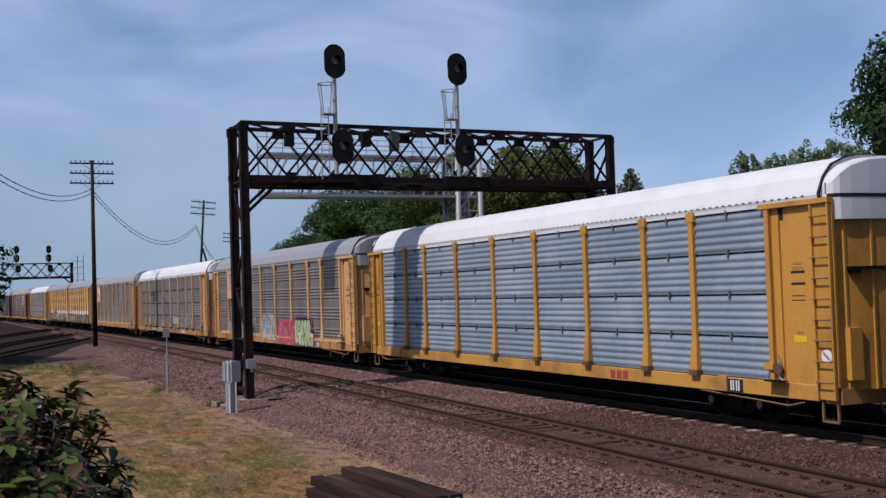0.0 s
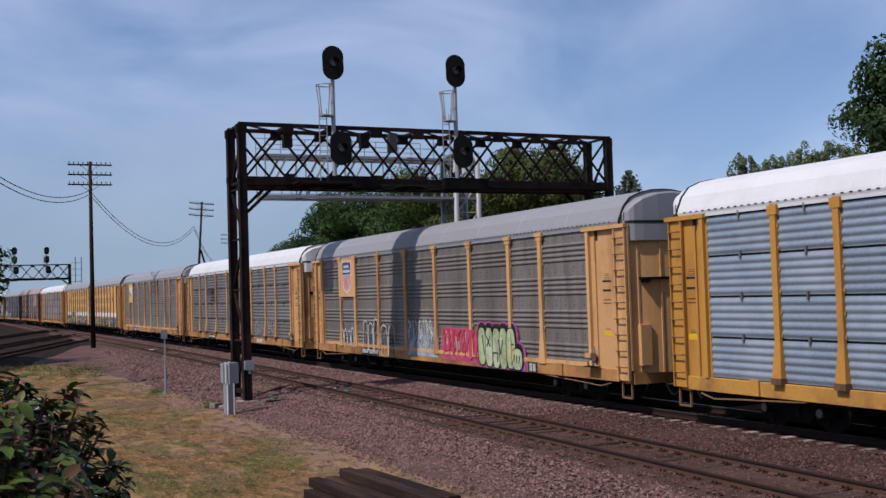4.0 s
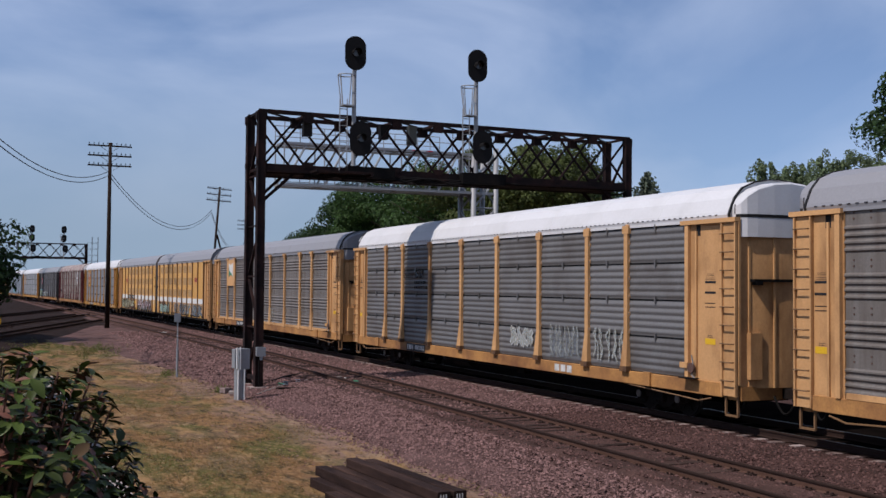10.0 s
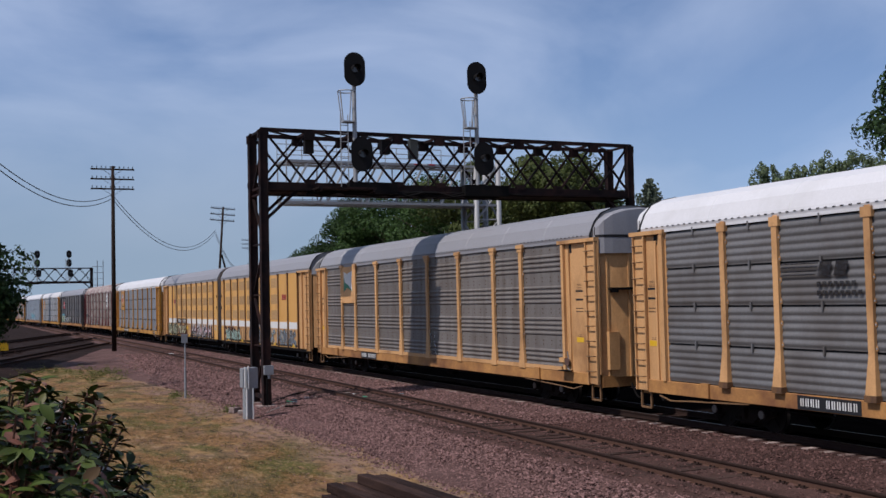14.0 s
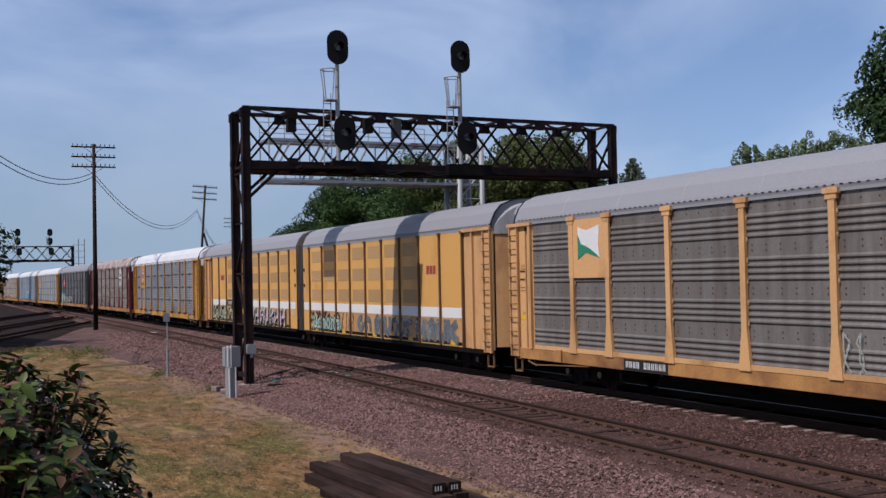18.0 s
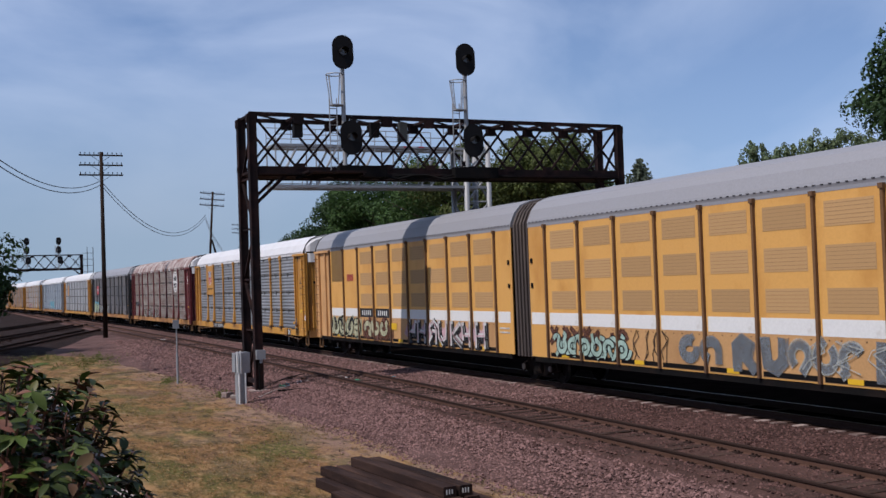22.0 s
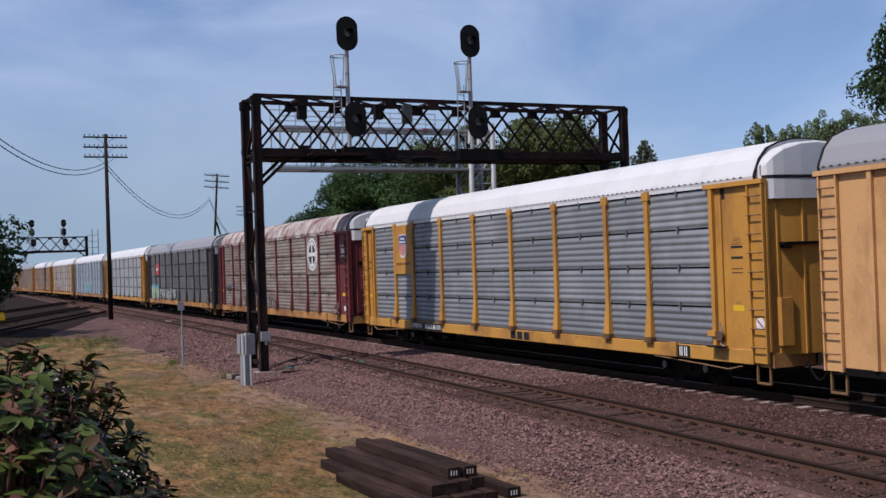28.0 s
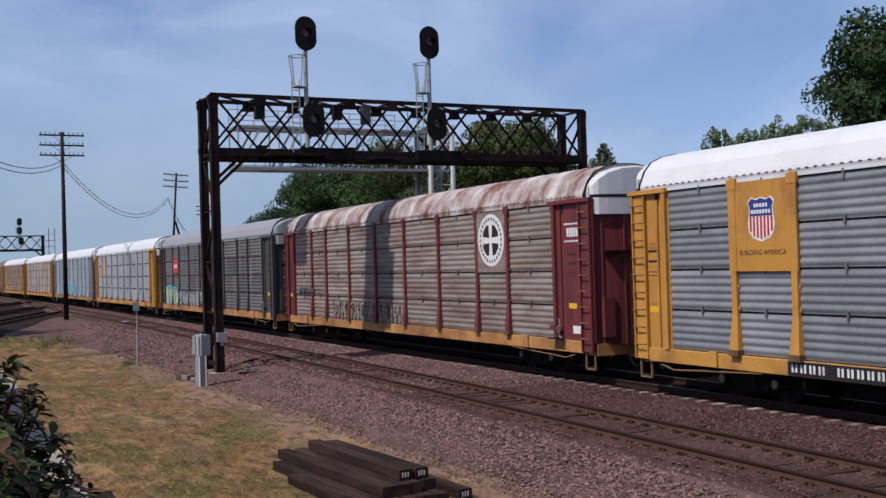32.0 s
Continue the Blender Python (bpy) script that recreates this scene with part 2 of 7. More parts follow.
PALE_SPRAY = material("pale_spray_paint", (0.46, 0.48, 0.45), 0.6, vary=0.2, worn=0.58)
MINT = material("mint_spray_paint", (0.36, 0.50, 0.43), 0.6, vary=0.2, worn=0.25)
GREY_SPRAY = material("grey_spray_paint", (0.20, 0.22, 0.24), 0.6, vary=0.2, worn=0.55)
TEAL = material("teal_spray_paint", (0.07, 0.35, 0.45), 0.5, vary=0.15)
BROWN_SPRAY = material("brown_spray_paint", (0.13, 0.055, 0.035), 0.7, vary=0.2, worn=0.35)
GANTRY = material("rust_black_steel", (0.011, 0.007, 0.0075), 0.8, vary=0.3, stain=(0.040, 0.018, 0.015), stain_amount=0.4, bump=0.2, spec=0.12)
SIGNAL_BLACK = material("matt_black_signal_paint", (0.010, 0.0095, 0.010), 0.7, vary=0.2, spec=0.12)
ALUMINIUM = material("dull_aluminium", (0.34, 0.35, 0.36), 0.6, 0.3, vary=0.08, stain=(0.35, 0.35, 0.35), stain_amount=0.3)
STEEL_GREY = material("grey_green_case_paint", (0.060, 0.066, 0.062), 0.6, vary=0.2)
LENS = material("dark_lens_glass", (0.05, 0.045, 0.04), 0.15, spec=0.6)
POLE = material("creosoted_pole_wood", (0.026, 0.017, 0.013), 0.9, vary=0.3, stain=(0.06, 0.042, 0.032), stain_amount=0.35, streak=True, bump=0.3, spec=0.08)
WIRE = material("wire", (0.02, 0.02, 0.022), 0.6)
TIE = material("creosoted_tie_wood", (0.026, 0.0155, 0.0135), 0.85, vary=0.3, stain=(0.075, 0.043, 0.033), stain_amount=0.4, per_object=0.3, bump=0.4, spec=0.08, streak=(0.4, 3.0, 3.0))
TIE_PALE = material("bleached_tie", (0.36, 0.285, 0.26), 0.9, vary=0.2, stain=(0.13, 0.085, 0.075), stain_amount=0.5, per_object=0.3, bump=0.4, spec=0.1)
TIE_OLD = material("weathered_tie_wood", (0.040, 0.025, 0.020), 0.9, vary=0.35, stain=(0.085, 0.052, 0.043), stain_amount=0.45, per_object=0.35, bump=0.4, spec=0.08)
RAIL = material("dusty_rusted_rail", (0.105, 0.056, 0.041), 0.85, 0.0, vary=0.2, stain=(0.085, 0.045, 0.03), stain_amount=0.35, bump=0.1, spec=0.1)
RAIL_HEAD = material("dark_rusted_rail_head", (0.034, 0.020, 0.016), 0.8, 0.0, vary=0.2, spec=0.08)
RAIL_SHINY = material("polished_rail_top", (0.20, 0.19, 0.18), 0.35, 0.8, vary=0.1)
BALLAST = material("pink_quartzite_ballast", (0.142, 0.082, 0.073), 0.95, vary=0.45, scale=5.0, stain=(0.060, 0.034, 0.029), stain_amount=0.45, stain_scale=0.5, bump=0.9, bump_scale=16.0, spec=0.1)
BALLAST_DARKER = material("darker_trackside_ballast", (0.082, 0.045, 0.039), 0.95, vary=0.45, scale=5.0, stain=(0.042, 0.024, 0.020), stain_amount=0.5, stain_scale=0.6, bump=0.9, bump_scale=16.0, spec=0.08)
STONE_DARKER = material("darker_ballast_stone", (0.105, 0.058, 0.051), 0.95, vary=0.2, scale=4.0, per_island=0.55, spec=0.06)
# near-black ballast colour stands in for the shade below the train
TRAIN_SHADE = material("train_shade_ballast", (0.011, 0.008, 0.007), 1.0, vary=0.4, scale=5.0, stain=(0.005, 0.004, 0.0035), stain_amount=0.5, bump=0.9, bump_scale=16.0, spec=0.0)
SOIL = material("dark_fouled_ballast", (0.088, 0.049, 0.041), 0.95, vary=0.5, scale=4.0, stain=(0.050, 0.029, 0.024), stain_amount=0.5, stain_scale=0.9, bump=1.0, bump_scale=18.0, spec=0.08)
# dark ballast with the left tree's shade put into its colour
YARD = material("shaded_yard_ballast", (0.034, 0.022, 0.019), 0.95, vary=0.5, scale=4.0, stain=(0.014, 0.009, 0.008), stain_amount=0.5, stain_scale=0.4, bump=1.0, bump_scale=18.0, spec=0.05)
STONE = material("pink_quartzite_stone", (0.196, 0.115, 0.105), 0.95, vary=0.2, scale=4.0, per_island=0.5, spec=0.08)
CONCRETE = material("weathered_concrete", (0.33, 0.28, 0.25), 0.9, vary=0.15, stain=(0.25, 0.20, 0.18), stain_amount=0.4, bump=0.3)
CABINET = material("grey_cabinet_metal", (0.36, 0.38, 0.40), 0.45, 0.4, vary=0.08, stain=(0.25, 0.25, 0.25), stain_amount=0.25)
SIGN_YELLOW = material("yellow_sign", (0.75, 0.45, 0.02), 0.5, vary=0.05)
ROOF_DARK = material("dark_shingle", (0.05, 0.035, 0.032), 0.9, vary=0.25, bump=0.4)
BARK = material("bark", (0.07, 0.05, 0.038), 0.9, vary=0.3, bump=0.5)
TWIG = material("red_brown_twig", (0.16, 0.075, 0.05), 0.7, vary=0.25)


def leaf_material(name, base, vary, rough=0.6, see=0.25, tip=None):
    m = bpy.data.materials.new(name)
    m.use_nodes = True
    n, l = m.node_tree.nodes, m.node_tree.links
    b = n["Principled BSDF"]
    b.inputs["Roughness"].default_value = rough
    b.inputs["Specular IOR Level"].default_value = 0.15
    g = n.new("ShaderNodeNewGeometry")
    hsv = n.new("ShaderNodeHueSaturation")
    mr = n.new("ShaderNodeMapRange")
    mr.inputs["To Min"].default_value, mr.inputs["To Max"].default_value = 1 - vary, 1 + vary
    l.new(g.outputs["Random Per Island"], mr.inputs["Value"])
    l.new(mr.outputs["Result"], hsv.inputs["Value"])
    hsv.inputs["Color"].default_value = (*base, 1)
    colour = hsv.outputs["Color"]
    if tip:
        rp = n.new("ShaderNodeValToRGB")
        rp.color_ramp.elements[0].position, rp.color_ramp.elements[0].color = 0.72, (0, 0, 0, 1)
        rp.color_ramp.elements[1].position, rp.color_ramp.elements[1].color = 0.95, (1, 1, 1, 1)
        wn = n.new("ShaderNodeMath")
        wn.operation, wn.inputs[1].default_value = "MULTIPLY", 7.31
        fr = n.new("ShaderNodeMath")
        fr.operation = "FRACT"
        l.new(g.outputs["Random Per Island"], wn.inputs[0])
        l.new(wn.outputs["Value"], fr.inputs[0])
        l.new(fr.outputs["Value"], rp.inputs["Fac"])
        mx = n.new("ShaderNodeMix")
        mx.data_type = "RGBA"
        mx.inputs["B"].default_value = (*tip, 1)
        l.new(rp.outputs["Color"], mx.inputs["Factor"])
        l.new(colour, mx.inputs["A"])
        colour = mx.outputs["Result"]
    l.new(colour, b.inputs["Base Color"])
    tr = n.new("ShaderNodeBsdfTranslucent")
    l.new(colour, tr.inputs["Color"])
    ms = n.new("ShaderNodeMixShader")
    ms.inputs["Fac"].default_value = see
    l.new(b.outputs["BSDF"], ms.inputs[1])
    l.new(tr.outputs["BSDF"], ms.inputs[2])
    l.new(ms.outputs["Shader"], n["Material Output"].inputs["Surface"])
    return m


LEAF_TREE = leaf_material("tree_leaf", (0.032, 0.064, 0.016), 0.45)
LEAF_OLIVE = leaf_material("olive_tree_leaf", (0.050, 0.064, 0.017), 0.45)
LEAF_DARK = leaf_material("dark_tree_leaf", (0.021, 0.043, 0.013), 0.5)
LEAF_PALE = leaf_material("pale_tree_leaf", (0.105, 0.140, 0.072), 0.4)
NEEDLE = leaf_material("blue_green_needles", (0.085, 0.105, 0.072), 0.4, see=0.1)
LEAF_BUSH = leaf_material("glossy_bush_leaf", (0.033, 0.048, 0.009), 0.75, rough=0.5, see=0.05, tip=(0.125, 0.052, 0.036))
GRASS = leaf_material("dry_grass_blade", (0.175, 0.110, 0.046), 0.35, rough=0.95, see=0.5, tip=(0.105, 0.100, 0.027))
WEED = leaf_material("weed_leaf", (0.105, 0.112, 0.034), 0.5, rough=0.7, see=0.3)


def ground_material():
    m = bpy.data.materials.new("dry_grass_and_dirt")
    m.use_nodes = True
    n, l = m.node_tree.nodes, m.node_tree.links
    b = n["Principled BSDF"]
    b.inputs["Roughness"].default_value, b.inputs["Specular IOR Level"].default_value = 0.95, 0.1
    co = n.new("ShaderNodeTexCoord")

    def noise_at(scale, detail=8.0):
        t = n.new("ShaderNodeTexNoise")
        t.inputs["Scale"].default_value, t.inputs["Detail"].default_value = scale, detail
        t.inputs["Roughness"].default_value = 0.62
        mp = n.new("ShaderNodeMapping")
        mp.inputs["Scale"].default_value, mp.inputs["Rotation"].default_value = (0.6, 1.3, 1.0), (0, 0, 0.25)
        l.new(co.outputs["Object"], mp.inputs["Vector"])
        l.new(mp.outputs["Vector"], t.inputs["Vector"])
        return t.outputs["Fac"]

    def blend(a, bb, fac, lo, hi):
        r = n.new("ShaderNodeMapRange")
        r.inputs["From Min"].default_value, r.inputs["From Max"].default_value = lo, hi
        l.new(fac, r.inputs["Value"])
        x = n.new("ShaderNodeMix")
        x.data_type = "RGBA"
        l.new(r.outputs["Result"], x.inputs["Factor"])
        for s, v in (("A", a), ("B", bb)):
            if isinstance(v, tuple):
                x.inputs[s].default_value = (*v, 1)
            else:
                l.new(v, x.inputs[s])
        return x.outputs["Result"]

    c = blend((0.105, 0.055, 0.024), (0.200, 0.112, 0.046), noise_at(5.0), 0.36, 0.64)
    c = blend(c, (0.078, 0.070, 0.020), noise_at(0.55), 0.46, 0.56)
    c = blend(c, (0.130, 0.078, 0.053), noise_at(0.23, 5.0), 0.54, 0.68)
    # bare trodden dirt along the edge of the ballast
    sep, edge, add = n.new("ShaderNodeSeparateXYZ"), n.new("ShaderNodeMapRange"), n.new("ShaderNodeMath")
    l.new(co.outputs["Object"], sep.inputs["Vector"])
    edge.inputs["From Min"].default_value, edge.inputs["From Max"].default_value = 6.2, 9.6
    edge.inputs["To Min"].default_value, edge.inputs["To Max"].default_value = -0.35, 0.30
    l.new(sep.outputs["Y"], edge.inputs["Value"])
    l.new(edge.outputs["Result"], add.inputs[0])
    l.new(noise_at(0.4, 6.0), add.inputs[1])
    c = blend(c, (0.175, 0.112, 0.083), add.outputs["Value"], 0.42, 0.64)
    c = blend(c, (0.040, 0.027, 0.013), noise_at(2.2), 0.48, 0.66)
    c = blend(c, (0.235, 0.140, 0.062), noise_at(0.9), 0.53, 0.66)
    c = blend(c, (0.250, 0.160, 0.085), noise_at(9.0), 0.53, 0.70)
    c = blend(c, (0.250, 0.170, 0.100), noise_at(1.3), 0.56, 0.74)
    l.new(c, b.inputs["Base Color"])
    bp = n.new("ShaderNodeBump")
    bp.inputs["Strength"].default_value, bp.inputs["Distance"].default_value = 0.8, 0.05
    l.new(noise_at(14.0), bp.inputs["Height"])
    l.new(bp.outputs["Normal"], b.inputs["Normal"])
    return m


GROUND = ground_material()

# ---------------------------------------------------------------- mesh tools


class Form:
    """Vertices and faces of one mesh, with a material slot for each face."""

    def __init__(self):
        self.v, self.f, self.s = [], [], []

    def add(self, verts, faces, slot=0):
        k = len(self.v)
        self.v.extend([tuple(p) for p in verts])
        self.f.extend([tuple(i + k for i in q) for q in faces])
        self.s.extend([slot] * len(faces))
        return self

    def box(self, x0, x1, y0, y1, z0, z1, slot=0, c=0.0):
        """A block; c: the width of its chamfered edges along z and x."""
        if not c:
            v = [(x, y, z) for x in (x0, x1) for y in (y0, y1) for z in (z0, z1)]
            f = [(0, 1, 3, 2), (4, 6, 7, 5), (0, 4, 5, 1), (2, 3, 7, 6), (0, 2, 6, 4), (1, 5, 7, 3)]
            return self.add(v, f, slot)
        prof = [(y0 + c, z0), (y1 - c, z0), (y1, z0 + c), (y1, z1 - c), (y1 - c, z1), (y0 + c, z1), (y0, z1 - c), (y0, z0 + c)]
        return self.prism([(y, z) for y, z in prof], x0, x1, "x", slot)

    def prism(self, prof, a, b, axis="x", slot=0):
        """A profile swept along an axis; the profile is in the two other axes, in xyz order."""
        n = len(prof)
        put = {"x": lambda p, q, t: (t, p, q), "y": lambda p, q, t: (p, t, q), "z": lambda p, q, t: (p, q, t)}[axis]
        v = [put(p, q, t) for t in (a, b) for p, q in prof]
        f = [(i, (i + 1) % n, n + (i + 1) % n, n + i) for i in range(n)]
        return self.add(v, f + [tuple(range(n))[::-1], tuple(range(n, 2 * n))], slot)

    def beam(self, p, q, w, h=None, slot=0, up=(0, 0, 1)):
        """A square bar from p to q."""
        p, q, h = Vector(p), Vector(q), h or w
        d = (q - p).normalized()
        u = Vector(up)
        if abs(d.dot(u)) > 0.97:
            u = Vector((1, 0, 0))
        s = d.cross(u).normalized()
        u = s.cross(d)
        v = [e + s * (a * w / 2) + u * (b * h / 2) for e in (p, q) for a, b in ((-1, -1), (1, -1), (1, 1), (-1, 1))]
        f = [(0, 1, 5, 4), (1, 2, 6, 5), (2, 3, 7, 6), (3, 0, 4, 7), (3, 2, 1, 0), (4, 5, 6, 7)]
        return self.add(v, f, slot)

    def tube(self, p, q, r, r2=None, n=10, slot=0, caps=True):
        p, q, r2 = Vector(p), Vector(q), r if r2 is None else r2
        d = (q - p).normalized()
        u = Vector((0, 0, 1)) if abs(d.z) < 0.9 else Vector((1, 0, 0))
        s = d.cross(u).normalized()
        u = s.cross(d)
        v = []
        for e, rad in ((p, r), (q, r2)):
            v += [e + (s * math.cos(a) + u * math.sin(a)) * rad for a in (2 * math.pi * i / n for i in range(n))]
        f = [(i, (i + 1) % n, n + (i + 1) % n, n + i) for i in range(n)]
        if caps:
            f += [tuple(range(n))[::-1], tuple(range(n, 2 * n))]
        return self.add(v, f, slot)

    def sweep(self, pts, r, n=5, slot=0):
        """A round rod through points, in one piece."""
        rows = []
        for i, p in enumerate(pts):
            d = (Vector(pts[min(i + 1, len(pts) - 1)]) - Vector(pts[max(i - 1, 0)])).normalized()
            s = d.cross(Vector((0, 0, 1)) if abs(d.z) < 0.9 else Vector((1, 0, 0))).normalized()
            u = s.cross(d)
            rows.append([Vector(p) + (s * math.cos(a) + u * math.sin(a)) * r for a in [2 * math.pi * k / n for k in range(n + 1)]])
        return self.strip(rows, slot)

    def strip(self, rows, slot=0):
        """A sheet through rows of points."""
        n = len(rows[0])
        v = [p for r in rows for p in r]
        f = [(i * n + j, i * n + j + 1, (i + 1) * n + j + 1, (i + 1) * n + j) for i in range(len(rows) - 1) for j in range(n - 1)]
        return self.add(v, f, slot)

    def data(self, name, mats, smooth=False):
        me = bpy.data.meshes.new(name)
        me.from_pydata(self.v, [], self.f)
        for m in mats if isinstance(mats, (list, tuple)) else [mats]:
            me.materials.append(m)
        if any(self.s):
            me.polygons.foreach_set("material_index", self.s)
        if smooth:
            me.polygons.foreach_set("use_smooth", [True] * len(self.f))
        me.update()
        return me


def part(name, form, mats, parent=None, label="", smooth=False, at=None):
    """Links a form, or mesh data made before, as one mesh object under a thing or a part."""
    ob = new(name, form if isinstance(form, bpy.types.Mesh) else form.data(name, mats, smooth))
    ob.parent = parent
    if at is not None:
        ob.matrix_basis = at
    return tagged(ob, label)


def thing(name, label, category, group="", kind="", at=None):
    ob = new(name)
    ob.empty_display_size = 0.2
    if at is not None:
        ob.matrix_basis = at
    return tagged(ob, label, category, group, kind)

# ---------------------------------------------------------------- ground and tracks
GROUND_Z = -0.45


def near_track_y(x):
    return 13.38 + 1.55 * math.tanh((-x - 11.6) / 53)


def train_track(s):
    """Place and heading (radians) of the train's track at s metres along it; it bends gently far off."""
    d = -s - 30.0
    k, k2 = 5.5e-5, 1.43e-6
    return s, 19.0 - (k * d * d / 2 + k2 * d ** 3 / 6), k * d + k2 * d * d / 2


def grass_edge(x):
    """Where the ballast ends and the grass begins."""
    d = -x
    y = 9.4 if d < 44 else 9.4 - 0.055 * (d - 44) if d < 68 else 8.08 - 0.35 * (d - 68)
    return y + 0.5 * noise.noise((x * 0.35, 3.0, 0)) + 0.25 * noise.noise((x * 1.4, 7.0, 0))


def build_ground():
    f = Form()
    n = 24
    f.strip([[((i / n - 0.5) * 3000, (j / n - 0.5) * 3000, GROUND_Z) for i in range(n + 1)] for j in range(n + 1)])
    tagged(part("ground", f, GROUND), "dry trampled grass and bare dirt beside the tracks", "ground", kind="structure")
    # ballast bed: rises from the grass to the tracks
    f = Form()
    rows = []
    xs = [40 - 0.8 * i for i in range(150)] + [-80 - 6 * i for i in range(70)]
    for x in xs:
        e = max(grass_edge(x), -30.0)
        c = near_track_y(x)
        ys = [e, e + 0.4, e + 1.2, (e + c) / 2, c - 1.7, c - 1.25, c, c + 1.25, c + 1.9, 16.9, 17.5, 17.9, 20.6, 22, 24, 28, 29.5]
        zs = [GROUND_Z - 0.02, GROUND_Z + 0.03, GROUND_Z + 0.08, -0.34, -0.22, -0.21, -0.22, -0.21, -0.22, -0.21, -0.19, -0.19, -0.22, -0.26, -0.26, -0.35, -0.5]
        rows.append([(x, y, z + (0.03 * noise.noise((x * 0.9, y * 0.9, 1)) if 0 < i < 16 else 0)) for i, (y, z) in enumerate(zip(ys, zs))])
    f.strip(rows)
    # darker along the nearest stretch of lines; tree shade painted where the tracks diverge
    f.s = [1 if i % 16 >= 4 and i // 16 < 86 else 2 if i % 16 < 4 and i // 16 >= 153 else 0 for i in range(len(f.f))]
    tagged(part("ballast_bed", f, [BALLAST, BALLAST_DARKER, YARD], smooth=True), "bed of crushed pinkish grey stone under the railway tracks", "ballast", kind="structure")
    # near-black strip paints the train's shade under the running line and beyond it
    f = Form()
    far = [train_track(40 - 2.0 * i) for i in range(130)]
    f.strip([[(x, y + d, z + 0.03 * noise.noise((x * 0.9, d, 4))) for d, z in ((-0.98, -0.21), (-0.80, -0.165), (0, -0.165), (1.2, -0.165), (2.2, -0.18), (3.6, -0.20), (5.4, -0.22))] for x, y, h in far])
    tagged(part("blackened_bed", f, TRAIN_SHADE, smooth=True), "ballast with the train's shade painted in, under the running line", "ballast", kind="structure")
    # fouled stone between the rails of the empty line
    f = Form()
    f.strip([[(x, near_track_y(x) + d, z + 0.018 * noise.noise((x * 1.3, d * 2, 8))) for d, z in ((-1.62, -0.240), (-1.30, -0.150), (-0.90, -0.140), (-0.72, -0.158), (-0.3, -0.156), (0.3, -0.156), (0.72, -0.160), (0.90, -0.145), (1.30, -0.150), (1.62, -0.240))] for x in [20 - 0.5 * i for i in range(240)]])
    tagged(part("fouled_bed", f, SOIL, smooth=True), "dark fouled ballast between the empty track's rails", "ballast", kind="structure")


def stones(name, label, count, x_range, y_of, size, seed, mat=STONE):
    """Loose crushed stone: one scatter of small uneven lumps."""
    rng = np.random.default_rng(seed)
    base = np.array([(1, 0, 0), (-1, 0, 0), (0, 1, 0), (0, -1, 0), (0, 0, 1), (0, 0, -0.6)], float)
    tri = np.array([(0, 2, 4), (2, 1, 4), (1, 3, 4), (3, 0, 4), (2, 0, 5), (1, 2, 5), (3, 1, 5), (0, 3, 5)])
    x = rng.uniform(*x_range, count)
    y, z = y_of(x, rng)
    s = size * rng.uniform(0.45, 1.5, count) ** 1.3
    v = base[None] * rng.uniform(0.6, 1.25, (count, 6, 1)) * s[:, None, None] * np.array([1.0, 1.0, 0.75])
    v += rng.normal(0, 0.18, v.shape) * s[:, None, None]
    a = rng.uniform(0, 6.28, count)
    ca, sa = np.cos(a)[:, None], np.sin(a)[:, None]
    vx, vy = v[:, :, 0] * ca - v[:, :, 1] * sa, v[:, :, 0] * sa + v[:, :, 1] * ca
    v[:, :, 0], v[:, :, 1] = vx, vy
    v += np.stack([x, y, z], -1)[:, None, :]
    f = (tri[None] + 6 * np.arange(count)[:, None, None]).reshape(-1, 3)
    me = bpy.data.meshes.new(name)
    me.from_pydata(v.reshape(-1, 3).tolist(), [], f.tolist())
    me.materials.append(mat)
    return tagged(new(name, me), label, "ballast", kind="stuff")


def bed_height(y, x):
    e = 9.4 if x > -45 else 8.8
    return np.interp(y, [e, e + 1.2, 10.9, 11.9, 12.5, 15.5, 16.0, 17, 17.6], [GROUND_Z, GROUND_Z + 0.08, -0.34, -0.23, -0.21, -0.21, -0.22, -0.21, -0.19])


def scatter_stones():
    def bank(x, rng):
        y = 9.0 + rng.beta(1.5, 1.25, len(x)) * 3.3
        return y, np.array([bed_height(b, a) for a, b in zip(x, y)]) + 0.01

    def trackside(x, rng):
        c = 13.38 + 1.55 * np.tanh((-x - 11.6) / 53)
        y = rng.uniform(11.7, 17.8, len(x))
        z = np.array([bed_height(b, a) for a, b in zip(x, y)]) + 0.01
        return y, np.where(np.abs(y - c) < 1.40, np.where(np.abs(y - c) < 0.80, -0.166, -0.148), z)
    stones("ballast_stones", "loose crushed pink and grey ballast stones", 24000, (-42, -9), bank, 0.030, 3)
    stones("grimy_ballast_stones", "darker crushed ballast stones between the tracks", 17000, (-29, -9), trackside, 0.030, 4, STONE_DARKER)
    stones("trackside_stones", "crushed ballast stones between the tracks", 9000, (-44, -27), trackside, 0.034, 8)
    stones("far_ballast_stones", "loose crushed pink and grey ballast stones", 6000, (-85, -42), bank, 0.050, 5)
    stones("far_trackside_stones", "crushed ballast stones between the tracks", 7000, (-85, -42), trackside, 0.050, 6)

    def yard(x, rng):
        y = rng.uniform(-8, 5.0, len(x))
        return y, np.full(len(x), -0.20)
    stones("yard_stones", "dark stones with painted shade between the diverging tracks", 4000, (-160, -88), yard, 0.11, 7, YARD)

    def strays(x, rng):
        return 9.7 - 3.2 * rng.random(len(x)) ** 2.2, np.full(len(x), GROUND_Z + 0.008)
    stones("stray_stones", "stray pebbles in the dry grass", 2600, (-62, -13), strays, 0.02, 9)


